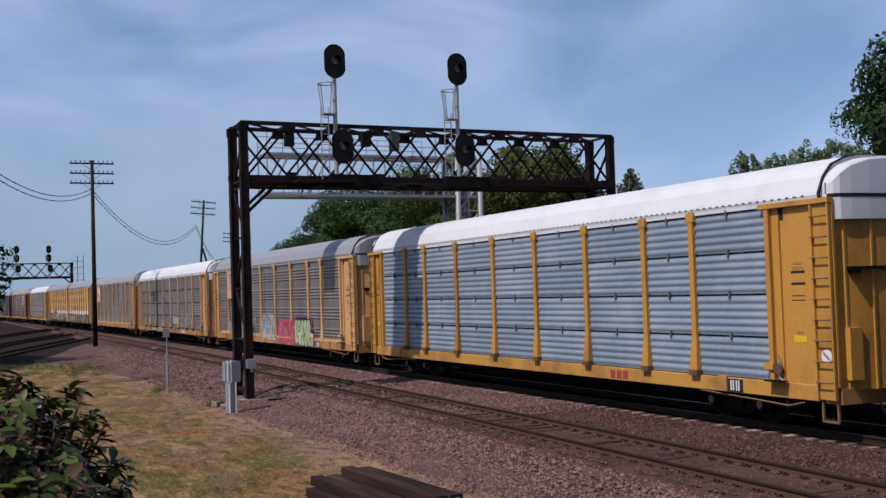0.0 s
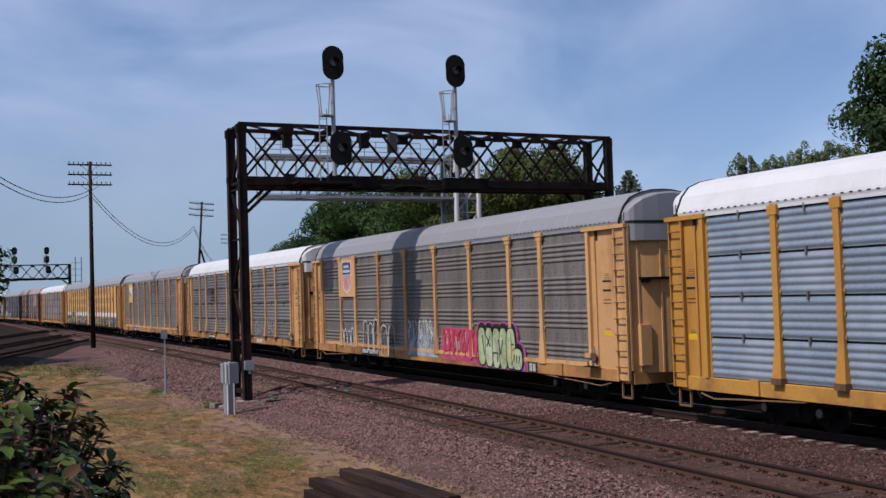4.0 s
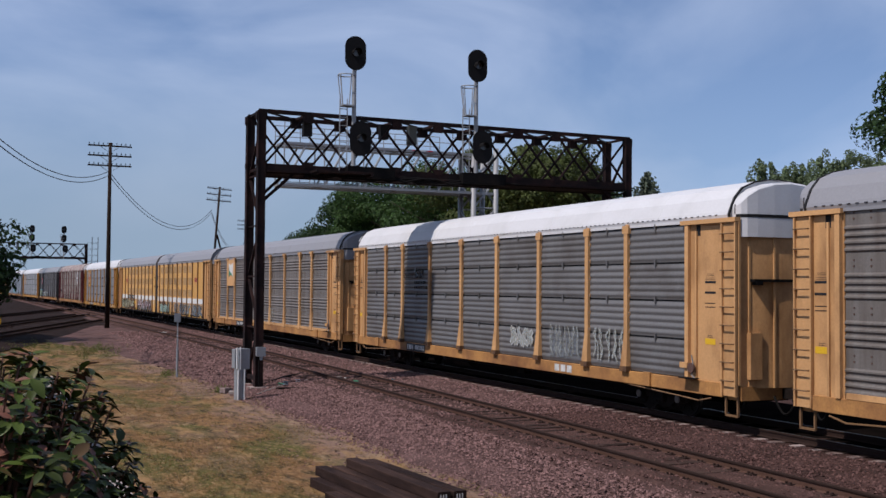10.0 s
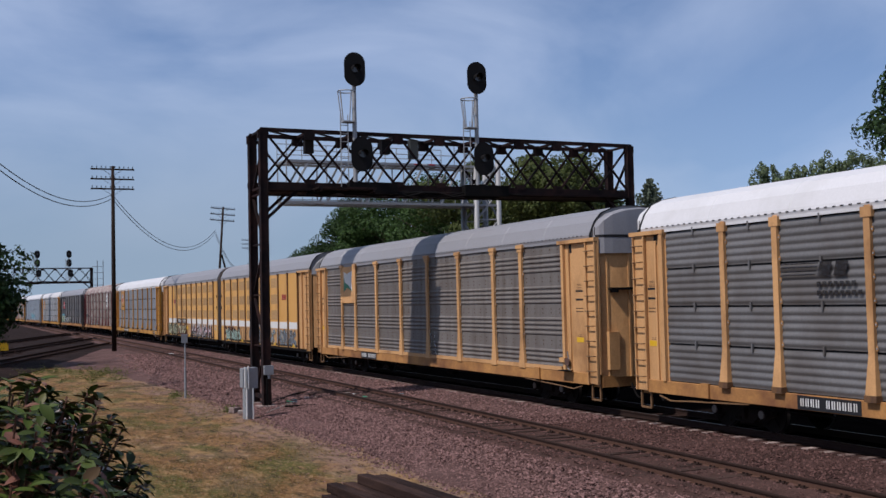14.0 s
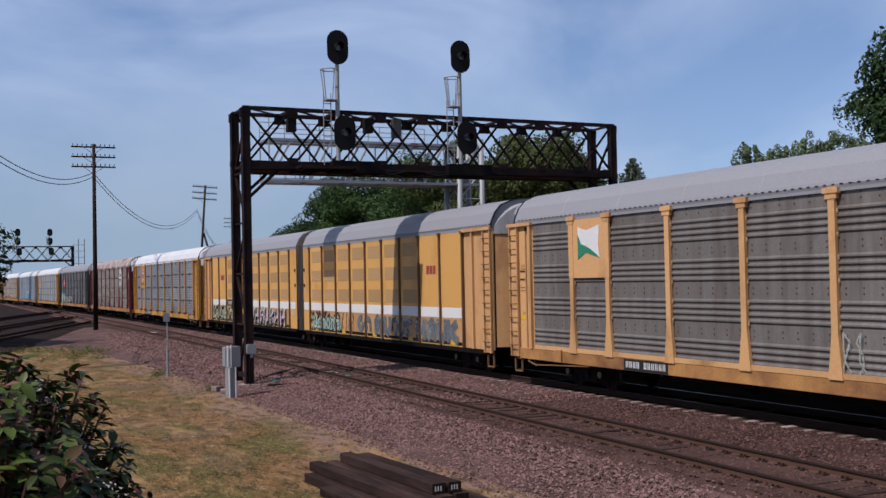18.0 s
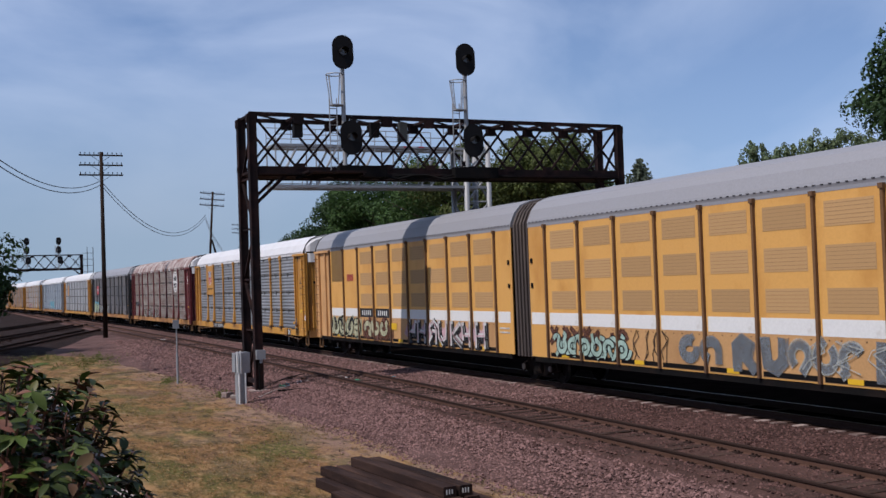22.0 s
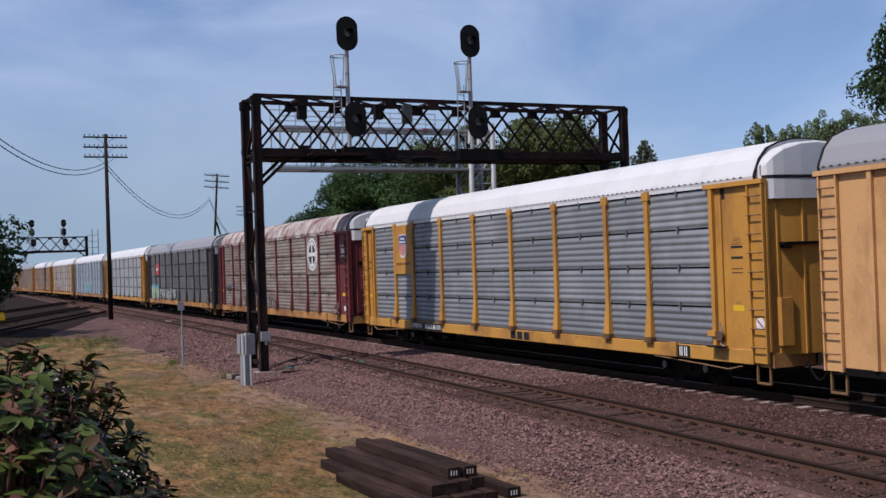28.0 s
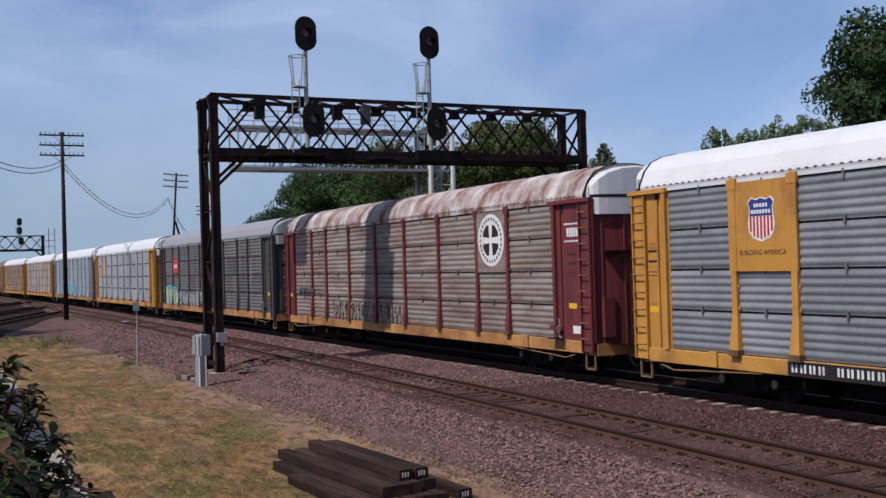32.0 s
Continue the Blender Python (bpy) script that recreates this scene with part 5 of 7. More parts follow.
def articulated(s0):
    """The flat-sided yellow car in two units, joined by a dark bellows."""
    units = []
    for sgn, off in ((1, ARTIC * 0.2545), (-1, -ARTIC * 0.2455)):
        car = thing("articulated_wagon", "flat-sided yellow car carrier unit with a white stripe and graffiti", "train wagon", "cars of the freight train")
        half = 10.45
        CARS.append((car, s0 + off, half - 1.8))
        f = Form()
        f.box(-half + 0.4, half - 0.4, -0.42, 0.42, 0.62, 1.05)
        f.box(-half + 0.3, half - 0.3, -1.44, 1.44, 0.92, 1.05)
        for k in range(8):
            x = -half + 2 + k * (2 * half - 4) / 7
            f.box(x - 0.06, x + 0.06, -1.4, 1.4, 0.80, 1.05)
        part("underframe", f, BLACK, car)
        f = Form().box(-half + 0.2, half - 0.2, -SIDE - 0.02, -SIDE + 0.06, SILL_LO - 0.02, SILL_LO + 0.14)
        part("side_sill", f, BLACK, car)
        n, inner, outer = 9, 1.15, 2.2
        lo = SILL_LO + 0.14
        x0, x1 = (-half + inner, half - outer) if sgn > 0 else (-half + outer, half - inner)
        bay = (x1 - x0) / n
        tall = EAVE - lo - 0.03
        key = "flat"
        if key not in SHARED:
            SHARED[key] = Form().box(-bay / 2 + 0.03, bay / 2 - 0.03, -0.03, 0, 0, tall).data("side_panel", PANEL_YELLOW)
            SHARED["grille"] = Form().box(-bay * 0.36, bay * 0.36, -0.036, -0.025, 0, 0.56).data("grille", MESH_YELLOW)
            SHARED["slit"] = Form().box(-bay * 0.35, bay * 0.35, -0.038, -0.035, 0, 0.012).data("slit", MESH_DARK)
            SHARED["skirt"] = Form().box(-bay / 2 + 0.035, bay / 2 - 0.035, -0.034, -0.02, 0.03, 1.94 - lo - 0.01).data("skirt", SKIRT)
            SHARED["stripe"] = Form().box(-bay / 2 + 0.09, bay / 2 - 0.07, -0.036, -0.028, 0, 0.38).data("stripe", WHITE)
            # brown posts carry the shade of the gaps beside them in their colour
            g = Form().box(-0.05, 0.03, -0.09, 0, 0, tall - 0.12)
            g.box(-0.075, 0.055, -0.12, 0, tall - 0.14, tall - 0.03)
            SHARED["fin"] = g.data("post", GROOVE)
            SHARED["foot"] = Form().box(-bay / 2 + 0.10, bay / 2 - 0.10, -0.042, -0.025, 0.05, 0.17).data("sill_slot", BLACK)
            SHARED["tab"] = Form().box(-0.22, 0.22, -0.048, -0.043, 0.05, 0.17).data("reflector", SIGN_YELLOW)
            SHARED["half"] = Form().box(-inner / 2 + 0.03, inner / 2, -0.03, 0, 0, tall).data("side_panel", PANEL_YELLOW)
            SHARED["halfstripe"] = Form().box(-inner / 2 + 0.09, inner / 2 - 0.2, -0.036, -0.028, 0, 0.38).data("stripe", WHITE)
            SHARED["board"] = Form().box(-bay / 2 + 0.12, bay / 2 - 0.10, -0.042, -0.034, -0.01, 0.39).data("number_board", INK)
            SHARED["bolt"] = Form().box(-0.02, 0.02, -0.045, -0.03, -0.012, 0.012).data("bolts", GROOVE)
        for i in range(n):
            x = x0 + (i + 0.5) * bay
            part("side_panel", SHARED[key], None, car, at=pose(x, -SIDE, lo))
            from_end = n - 1 - i if sgn > 0 else i
            if from_end >= 2:
                for z in (2.44, 3.38, 4.34):
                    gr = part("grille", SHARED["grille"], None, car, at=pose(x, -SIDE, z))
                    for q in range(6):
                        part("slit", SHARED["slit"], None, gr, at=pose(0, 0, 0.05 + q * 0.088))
            if from_end in (2, 3) and sgn < 0:
                nb = part("number_board", SHARED["board"], None, car, at=pose(x, -SIDE, 1.94))
                g = Form()
                for q in range(5):
                    g.box(-0.55 + q * 0.24, -0.46 + q * 0.24, -0.048, -0.042, 0.08, 0.30)
                tagged(part("number_marking", g, WHITE, nb), kind="stuff")
            else:
                part("stripe", SHARED["stripe"], None, car, at=pose(x, -SIDE, 1.94))
            for q in range(5):
                part("bolt", SHARED["bolt"], None, car, at=pose(x - 0.7 + q * 0.35, -SIDE, 1.86))
            part("skirt", SHARED["skirt"], None, car, at=pose(x, -SIDE, lo))
            part("sill_slot", SHARED["foot"], None, car, at=pose(x, -SIDE, lo))
            if i % 2 == 0:
                part("reflector", SHARED["tab"], None, car, at=pose(x, -SIDE, lo))
        xi = -sgn * (half - inner / 2)
        part("side_panel", SHARED["half"], None, car, at=pose(xi, -SIDE, lo))
        part("stripe", SHARED["halfstripe"], None, car, at=pose(xi, -SIDE, 1.94))
        for z in (3.2, 4.0):
            part("latch", Form().box(-0.06, 0.06, -0.06, -0.03, -0.08, 0.08), BLACK, car, at=pose(-sgn * (half - 0.2), -SIDE, z))
        for i in range(n + 1):
            part("post", SHARED["fin"], None, car, at=pose(x0 + i * bay, -SIDE - 0.02, lo))
        f = Form().box(-half, half, SIDE - 0.05, SIDE, lo, EAVE - 0.02)
        part("far_side", f, PANEL_YELLOW, car)
        # outer end
        e = half * sgn
        a, b = sorted((e, e - sgn * outer))
        f = Form().box(a, b, -SIDE, -SIDE + 0.06, lo, EAVE - 0.02)
        part("far_corner_panel", Form().box(a, b, SIDE - 0.06, SIDE, lo, EAVE - 0.02), TAN, car)
        m = e - sgn * (outer - 0.75)
        f.box(m - 0.06, m + 0.06, -SIDE - 0.09, -SIDE, lo, EAVE - 0.05)
        f.box(a - 0.1, b, -SIDE - 0.12, -SIDE, EAVE - 0.13, EAVE - 0.02)
        part("corner_panel", f, TAN, car)
        ladder(car, e - sgn * 0.28, TAN)
        f = Form()
        rows = []
        for i in range(13):
            y = -1.38 + 2.76 * i / 12
            x = e + sgn * (0.30 * (1 - (y / 1.38) ** 2) - 0.02)
            rows.append([(x, y, SILL_HI - 0.1), (x, y, EAVE - 0.25)])
        f.strip(rows)
        part("end_door", f, TAN, car)
        f = Form()
        top = []
        for i in range(13):
            y = -1.44 + 2.88 * i / 12
            x = e + sgn * (0.33 * (1 - (y / 1.44) ** 2))
            zt = EAVE + (RIDGE - EAVE - 0.1) * (1 - (abs(y) / 1.5) ** 2.6)
            top.append([(x, y, EAVE - 0.27), (x, y, zt - 0.12), (x - sgn * 0.5, y, zt)])
        f.strip(top)
        part("end_hood", f, GREY_END, car)
        f = Form().box(min(e - sgn * 0.3, e + sgn * 0.68), max(e - sgn * 0.3, e + sgn * 0.68), -0.15, 0.15, 0.70, 1.0)
        part("coupler", f, STEEL, car)
        f = Form()
        x = e - sgn * 0.30
        for p, q in (((x - 0.22, -1.46, SILL_LO + 0.05), (x - 0.22, -1.46, 0.32)), ((x + 0.22, -1.46, SILL_LO + 0.05), (x + 0.22, -1.46, 0.32)), ((x - 0.24, -1.46, 0.32), (x + 0.24, -1.46, 0.32))):
            f.beam(p, q, 0.05)
        part("stirrup_step", f, RUNG, car)
        part("roof", roof_form(half), ROOF_GREY, car)
        roof_rim(car, half * sgn, SEAM)
        f = Form().box(-half, half, -SIDE - 0.035, -SIDE, EAVE - 0.10, EAVE - 0.02)
        eave_bolts(part("drip_rail", f, ROOF_GREY, car), half)
        truck_parts(car, sgn * (half - 2.8), True)
        if sgn > 0:
            truck_parts(car, -half - 0.35, True)
            # the bellows between the units
            f = Form()
            for k in range(10):
                x = -half - 0.03 - k * 0.112
                d = 0.07 if k % 2 else 0.0
                prof = [(-SIDE + 0.02 + d, SILL_LO + 0.1)] + [(y * (0.985 - d * 0.6), z - 0.02 - d) for y, z in roof_line()[1:-1]] + [(SIDE - 0.02 - d, SILL_LO + 0.1)]
                part("bellows_fold", Form().prism(prof, x - 0.112, x, "x"), BELLOWS, car, "dusty black bellows fold between the two units")
        units.append(car)
    return units

def stencil(car, x0, x1, z0, z1, n, mat, y=-SIDE - 0.05):
    """Painted marks as plain bars of their size."""
    f = Form()
    w = (x1 - x0) / n
    for i in range(n):
        f.box(x0 + i * w + 0.12 * w, x0 + (i + 1) * w - 0.12 * w, y - 0.006, y, z0, z1)
    return tagged(part("stencil_marking", f, mat, car), kind="stuff")


def words(text, parent, x, y, z, size, mat):
    """Painted words in the side's plane, read from -y."""
    cu = bpy.data.curves.new("words", "FONT")
    cu.body, cu.size, cu.align_x, cu.extrude = text, size, "CENTER", 0.002
    tmp = new("words", cu)
    me = bpy.data.meshes.new_from_object(tmp.evaluated_get(bpy.context.evaluated_depsgraph_get()))
    bpy.data.objects.remove(tmp)
    me.materials.clear()
    me.materials.append(mat)
    return part("slogan", me, None, parent, at=pose(x, y, z, 90, 0, 0))


def build_train():
    # ahead of the first full car: only its tail shows
    c = carrier("dark weathered car carrier with charcoal ends", ZINC_DARK, DARK_END, DARK_END, ROOF_GREY, SILL_RUST, centre(-1))

    c = carrier("car carrier with blue-grey panels, yellow posts and a white roof", ZINC_BLUE, YELLOW, YELLOW, ROOF_WHITE, SILL, centre(0))
    number_board(c, 10.2, 0.55)
    stencil(c, 4.9, 5.8, 0.80, 1.03, 3, DULL_RED, -SIDE - 0.062)

    c = carrier("dusty brown car carrier with a striped shield and graffiti, grey roof", ZINC_BROWN, TAN, TAN, ROOF_GREY, SILL_RUST, centre(1), rows=1, post_w=0.19, foot=0.22)
    b, cx = logo_board(c, TAN)
    shield(b, cx, EAVE - 0.22, 1.12, 1.42)
    y = -SIDE - 0.064
    arches(c, -9.7, -7.9, 1.05, 1.95, 4, WHITE_SPRAY, GREY_SPRAY, y, 11)
    haze(c, -6.6, -3.3, 1.0, 1.9, GREY_SPRAY, 17, -SIDE - 0.058)
    arches(c, -6.8, -4.95, 0.95, 2.42, 3, WHITE_SPRAY, INK_WORN, y, 12)
    arches(c, -4.75, -3.1, 0.80, 2.38, 2, WHITE_SPRAY, INK_WORN, y, 20)
    haze(c, -1.95, 1.05, 1.00, 2.15, PALE_BLUE_SPRAY, 18, -SIDE - 0.058)
    haze(c, -1.6, 0.6, 1.70, 2.40, PALE_SPRAY, 21, -SIDE - 0.060)
    scrawl(c, -1.7, 0.7, 1.25, 2.20, 9, GREY_SPRAY, 13, -SIDE - 0.066, 0.035)
    scrawl(c, -1.8, 0.9, 1.10, 2.40, 8, WHITE_SPRAY, 24, -SIDE - 0.070, 0.04)
    part("graffiti", Form().box(-1.9, 1.0, y - 0.002, y, 0.95, 1.22), PALE_BLUE_SPRAY, c, "pale blue sprayed band")
    # pink block with red strokes, over the sill too
    f = Form()
    f.prism([(1.35, 0.92), (4.45, 0.86), (4.5, 1.55), (4.25, 1.95), (3.6, 2.12), (2.7, 2.08), (1.9, 2.14), (1.45, 1.98), (1.28, 1.5)], y - 0.002, y, "y")
    f.prism([(1.6, 1.28), (4.0, 1.26), (4.0, 1.95), (1.65, 1.98)], y - 0.005, y - 0.003, "y", 1)
    tagged(part("graffiti", f, [PINK, PALE_PINK], c), "pink sprayed block", kind="stuff")
    curls(c, 1.45, 4.35, 1.20, 2.06, 4, PINK, RED, y - 0.006, 16)
    scrawl(c, 1.45, 4.3, 1.05, 2.05, 7, RED, 14, y - 0.022, 0.04)
    # lime lobes outlined in black on a magenta halo
    part("graffiti", Form().prism([(4.35, 0.76), (7.75, 0.76), (7.7, 1.3), (4.4, 1.3)], y - 0.0015, y, "y"), PURPLE, c, "magenta sprayed band")
    bubbles(c, [(4.66, 1.52, 0.28, 0.66), (5.20, 1.50, 0.27, 0.68), (5.72, 1.48, 0.27, 0.69), (6.22, 1.48, 0.27, 0.70), (6.74, 1.50, 0.30, 0.68), (7.16, 1.16, 0.33, 0.36)], LIME, INK_WORN, PURPLE, y)
    g = Form()
    for a, b in (((4.72, 1.9), (4.86, 1.2)), ((5.05, 1.85), (5.3, 1.5)), ((5.3, 1.85), (5.05, 1.5)), ((5.9, 1.75), (6.05, 1.25)), ((6.2, 1.75), (6.05, 1.25)), ((6.6, 1.62), (6.95, 1.62)), ((5.45, 1.05), (5.5, 1.30)), ((5.5, 1.30), (5.85, 1.30)), ((5.85, 1.30), (5.8, 0.98)), ((6.98, 1.30), (6.94, 1.04)), ((7.15, 1.28), (7.12, 1.02)), ((7.33, 1.26), (7.28, 1.02))):
        g.beam((a[0], y - 0.034, a[1]), (b[0], y - 0.034, b[1]), 0.05, 0.002, 0, up=(0, 1, 0))
    part("graffiti", g, INK_WORN, c, "thin black spray-can strokes")
    # the same paint where it crosses the posts
    part("graffiti", Form().box(6.60, 6.80, -SIDE - 0.118, -SIDE - 0.102, 0.98, 2.06), LIME, c, "lime spray paint over the post")
    part("graffiti", Form().box(3.70, 3.90, -SIDE - 0.118, -SIDE - 0.102, 1.02, 2.05), PINK, c, "pink spray paint over the post")
    number_board(c, 8.1, 0.6)
    number_board(c, -6.0, 2.0)

    c = carrier("grey car carrier with white scrawls, cream posts and a white roof", ZINC, TAN, TAN, ROOF_WHITE, SILL_RUST, centre(2))
    y = -SIDE - 0.05
    g = Form()
    for k in range(4):
        g.box(-7.55, -6.45 + 0.03 * k, y - 0.004, y, 3.78 + 0.085 * k, 3.81 + 0.085 * k)
    for x in (-6.40, -5.92):
        g.prism([(x, 3.76), (x + 0.36, 3.76), (x + 0.46, 4.08), (x + 0.10, 4.08)], y - 0.004, y, "y")
    for z, n, x0 in ((3.52, 7, -6.42), (3.32, 8, -6.42)):
        for i in range(n):
            g.box(x0 + 0.17 * i, x0 + 0.17 * i + 0.12, y - 0.004, y, z, z + 0.12)
    tagged(part("emblem_marking", g, INK_WORN, c, "faded black striped railway emblem"), kind="stuff")
    piece(c, 1.9, 3.4, 1.50, 2.15, 4, PALE_SPRAY, WHITE_SPRAY, 21, -SIDE - 0.045, 0.03, 0.34)
    haze(c, 4.5, 6.3, 1.20, 2.20, GREY_SPRAY, 25, -SIDE - 0.045)
    scrawl(c, 4.5, 6.3, 1.25, 2.25, 7, PALE_SPRAY, 22, weight=0.035)
    scrawl(c, 7.0, 8.7, 1.25, 2.25, 5, PALE_SPRAY, 23, weight=0.06)
    number_board(c, -6.2, 1.9)
    stencil(c, 4.8, 5.9, 0.82, 1.03, 3, WHITE_SPRAY, -SIDE - 0.062)

    c = carrier("brown-grey car carrier with a white and green emblem, grey roof", ZINC_BROWN, TAN, TAN, ROOF_GREY, SILL_RUST, centre(3), rows=1, post_w=0.19, foot=0.22)
    b, cx = logo_board(c, TAN)
    y, z = -SIDE - 0.076, EAVE - 0.55
    part("emblem", flat([(cx - 0.55, z + 0.22), (cx - 0.1, z + 0.1), (cx + 0.6, z + 0.25), (cx + 0.52, z - 0.35), (cx + 0.6, z - 0.72), (cx - 0.1, z - 0.55), (cx - 0.55, z - 0.75)], y), WHITE, b, "white flag-shaped emblem")
    part("emblem_wedge", flat([(cx - 0.55, z - 0.02), (cx - 0.35, z - 0.30), (cx + 0.05, z - 0.42), (cx + 0.45, z - 0.62), (cx + 0.6, z - 0.72), (cx - 0.1, z - 0.55), (cx - 0.55, z - 0.75)], y - 0.007), GREEN, b, "green wedge")
    g = Form()
    for k in range(3):
        g.box(cx - 0.42 + k * 0.26, cx - 0.34 + k * 0.26, y - 0.013, y - 0.007, z - 0.32, z - 0.1)
    tagged(part("emblem_marking", g, WHITE, b), kind="stuff")
    scrawl(c, 1.0, 1.7, 1.10, 2.10, 2, PALE_SPRAY, 31, weight=0.05)
    number_board(c, -6.0, 2.0)

    right, left = articulated(centre(4))
    y = -SIDE - 0.118
    stencil(right, 5.0, 5.9, 3.60, 3.92, 3, DULL_RED, y + 0.08)
    g = y + 0.062
    forks(right, 3.9, 7.7, 1.12, 1.80, 4, GREY_SPRAY, GREY_SPRAY, None, g, 41)
    curls(right, 1.4, 3.7, 1.10, 1.86, 3, GREY_SPRAY, PALE_SPRAY, g, 42)
    scrawl(right, 1.6, 6.8, 1.05, 1.85, 5, PALE_SPRAY, 56, g - 0.02, 0.035)
    forks(right, -0.5, 1.3, 1.12, 1.80, 2, GREY_SPRAY, GREY_SPRAY, None, g, 52)
    curls(right, -2.6, -0.9, 1.15, 1.80, 2, GREY_SPRAY, GREY_SPRAY, g, 43)
    scrawl(right, -4.7, -3.0, 1.00, 1.90, 4, INK_WORN, 49, g, 0.03)
    piece(right, -9.3, -4.9, 1.35, 1.92, 7, BROWN_SPRAY, BROWN_SPRAY, 50, g + 0.012, 0.01, 0.24)
    curls(right, -9.1, -4.7, 1.00, 1.72, 7, MINT, INK_WORN, g, 44)
    curls(right, -8.8, -4.9, 1.05, 1.60, 6, MINT, INK_WORN, g - 0.012, 55)
    forks(left, 1.2, 8.6, 1.04, 1.84, 7, WHITE_SPRAY, INK_WORN, PALE_PINK, g, 45)
    haze(left, -3.9, -0.2, 1.00, 1.85, BROWN_SPRAY, 53, g + 0.006)
    curls(left, -3.9, -0.6, 0.98, 1.90, 3, BROWN_SPRAY, BROWN_SPRAY, g, 47)
    curls(left, -3.7, -0.8, 1.15, 1.75, 3, PALE_LIME, BROWN_SPRAY, g - 0.012, 58)
    part("graffiti", Form().box(-0.75, 0.15, g - 0.002, g, 1.45, 1.72), SIGN_YELLOW, left, "yellow sprayed dash")
    haze(left, -8.2, -4.0, 1.0, 1.9, PALE_LIME, 59, g + 0.006)
    curls(left, -8.2, -4.1, 0.98, 1.94, 5, INK_WORN, PALE_LIME, g, 48)
    curls(left, -8.0, -4.2, 1.02, 1.85, 4, PALE_LIME, INK_WORN, g - 0.012, 57)
    stencil(left, 9.45, 10.2, 1.72, 1.78, 5, WHITE_SPRAY, g + 0.02)
    stencil(left, 9.45, 10.2, 1.58, 1.64, 6, WHITE_SPRAY, g + 0.02)
    stencil(left, -5.9, -5.0, 3.60, 3.92, 3, DULL_RED, y + 0.08)

    c = carrier("clean car carrier with a shield on a yellow board, white roof", ZINC_CLEAN, YELLOW, YELLOW, ROOF_WHITE, SILL, centre(5))
    b, cx = logo_board(c, YELLOW, full=2.15)
    shield(b, cx, EAVE - 0.50, 0.78, 0.95)
    words("BUILDING AMERICA", b, cx, -SIDE - 0.078, EAVE - 1.78, 0.165, INK)
    number_board(c, -6.5, 3.0)
    number_board(c, 10.2, 0.55)
    stencil(c, 0.6, 2.0, 0.80, 1.05, 3, INK, -SIDE - 0.062)

    c = carrier("weathered tan and maroon car carrier with a rusted roof", ZINC_TAN, MAROON, MAROON, ROOF_RUST, SILL_RUST, centre(6), hood=ROOF_WHITE, roof_ribs=0.62, post_w=0.15, foot=0.12)
    a, e = EDGES[7], EDGES[8]
    cx, cz, y = (a + e) / 2, EAVE - 1.05, -SIDE - 0.06
    b = part("logo_board", Form().box(a + 0.05, e - 0.05, y, y + 0.04, EAVE - 2.1, EAVE - 0.12), ZINC_TAN, c, "weathered logo board")
    ring = [2 * math.pi * i / 40 for i in range(40)]
    part("emblem", flat([(cx + 0.86 * math.cos(q), cz + 0.86 * math.sin(q)) for q in ring], y), WHITE, b, "round white emblem")
    g = Form()
    for q in range(4):
        q0 = math.pi / 4 + q * math.pi / 2
        pts = [(cx + r * math.cos(q0 + d), cz + r * math.sin(q0 + d)) for r, d in ((0.12, 0), (0.52, -0.55), (0.56, -0.28), (0.56, 0.28), (0.52, 0.55))]
        g.prism(pts, y - 0.013, y - 0.007, "y")
    for i in range(26):
        q = 2 * math.pi * i / 26
        g.box(cx + 0.70 * math.cos(q) - 0.035, cx + 0.70 * math.cos(q) + 0.035, y - 0.013, y - 0.007, cz + 0.70 * math.sin(q) - 0.05, cz + 0.70 * math.sin(q) + 0.05)
    part("emblem_cross", g, INK, b, "dark quartered cross with a ring of bars")
    scrawl(c, -7.0, 0.8, 1.05, 1.90, 16, BROWN_SPRAY, 61, weight=0.10)
    scrawl(c, -6.8, 0.8, 1.05, 1.90, 20, PALE_SPRAY, 63, -SIDE - 0.062, weight=0.05)
    stencil(c, 12.3, 12.8, 1.30, 1.52, 1, WHITE, -SIDE - 0.01)
    graffiti(c, -11.6, -9.4, 2.20, 2.50, 7, GREY_SPRAY, INK, 62, weight=0.02)
    stencil(c, 12.0, 12.9, 3.95, 4.0, 6, WHITE, -SIDE - 0.01)
    stencil(c, 12.0, 12.9, 4.45, 4.5, 6, WHITE, -SIDE - 0.01)
    stencil(c, 12.15, 12.75, 4.1, 4.36, 5, WHITE, -SIDE - 0.01)

    c = carrier("charcoal car carrier with a red plate and graffiti", ZINC_DARK, DARK_END, DARK_END, ROOF_GREY, SILL_RUST, centre(7), post_w=0.14, foot=0.1)
    part("logo_plate", Form().box(-9.4, -7.9, -SIDE - 0.06, -SIDE - 0.03, 3.3, 4.3), RED, c, "red plate")
    stencil(c, -9.1, -8.2, 3.68, 3.92, 4, WHITE, -SIDE - 0.062)
    graffiti(c, -11.8, -8.2, 1.10, 2.40, 4, LIME, BLUE, 71, splash=TEAL)
    graffiti(c, -7.8, -0.5, 1.10, 2.10, 8, PALE_SPRAY, GREY_SPRAY, 72)

    c = carrier("pale grey car carrier with yellow ends and an orange emblem", ZINC_LIGHT, ZINC_LIGHT, YELLOW, ROOF_WHITE, SILL, centre(8), post_w=0.14, foot=0.1)
    part("emblem", Form().box(-9.2, -8.1, -SIDE - 0.06, -SIDE - 0.03, 3.2, 4.7), TAN, c, "faded orange emblem")

    c = carrier("pale blue-grey car carrier with teal graffiti", PALE_BLUE, PALE_BLUE, GREY_END, ROOF_WHITE, SILL_RUST, centre(9), rows=1, post_w=0.3)
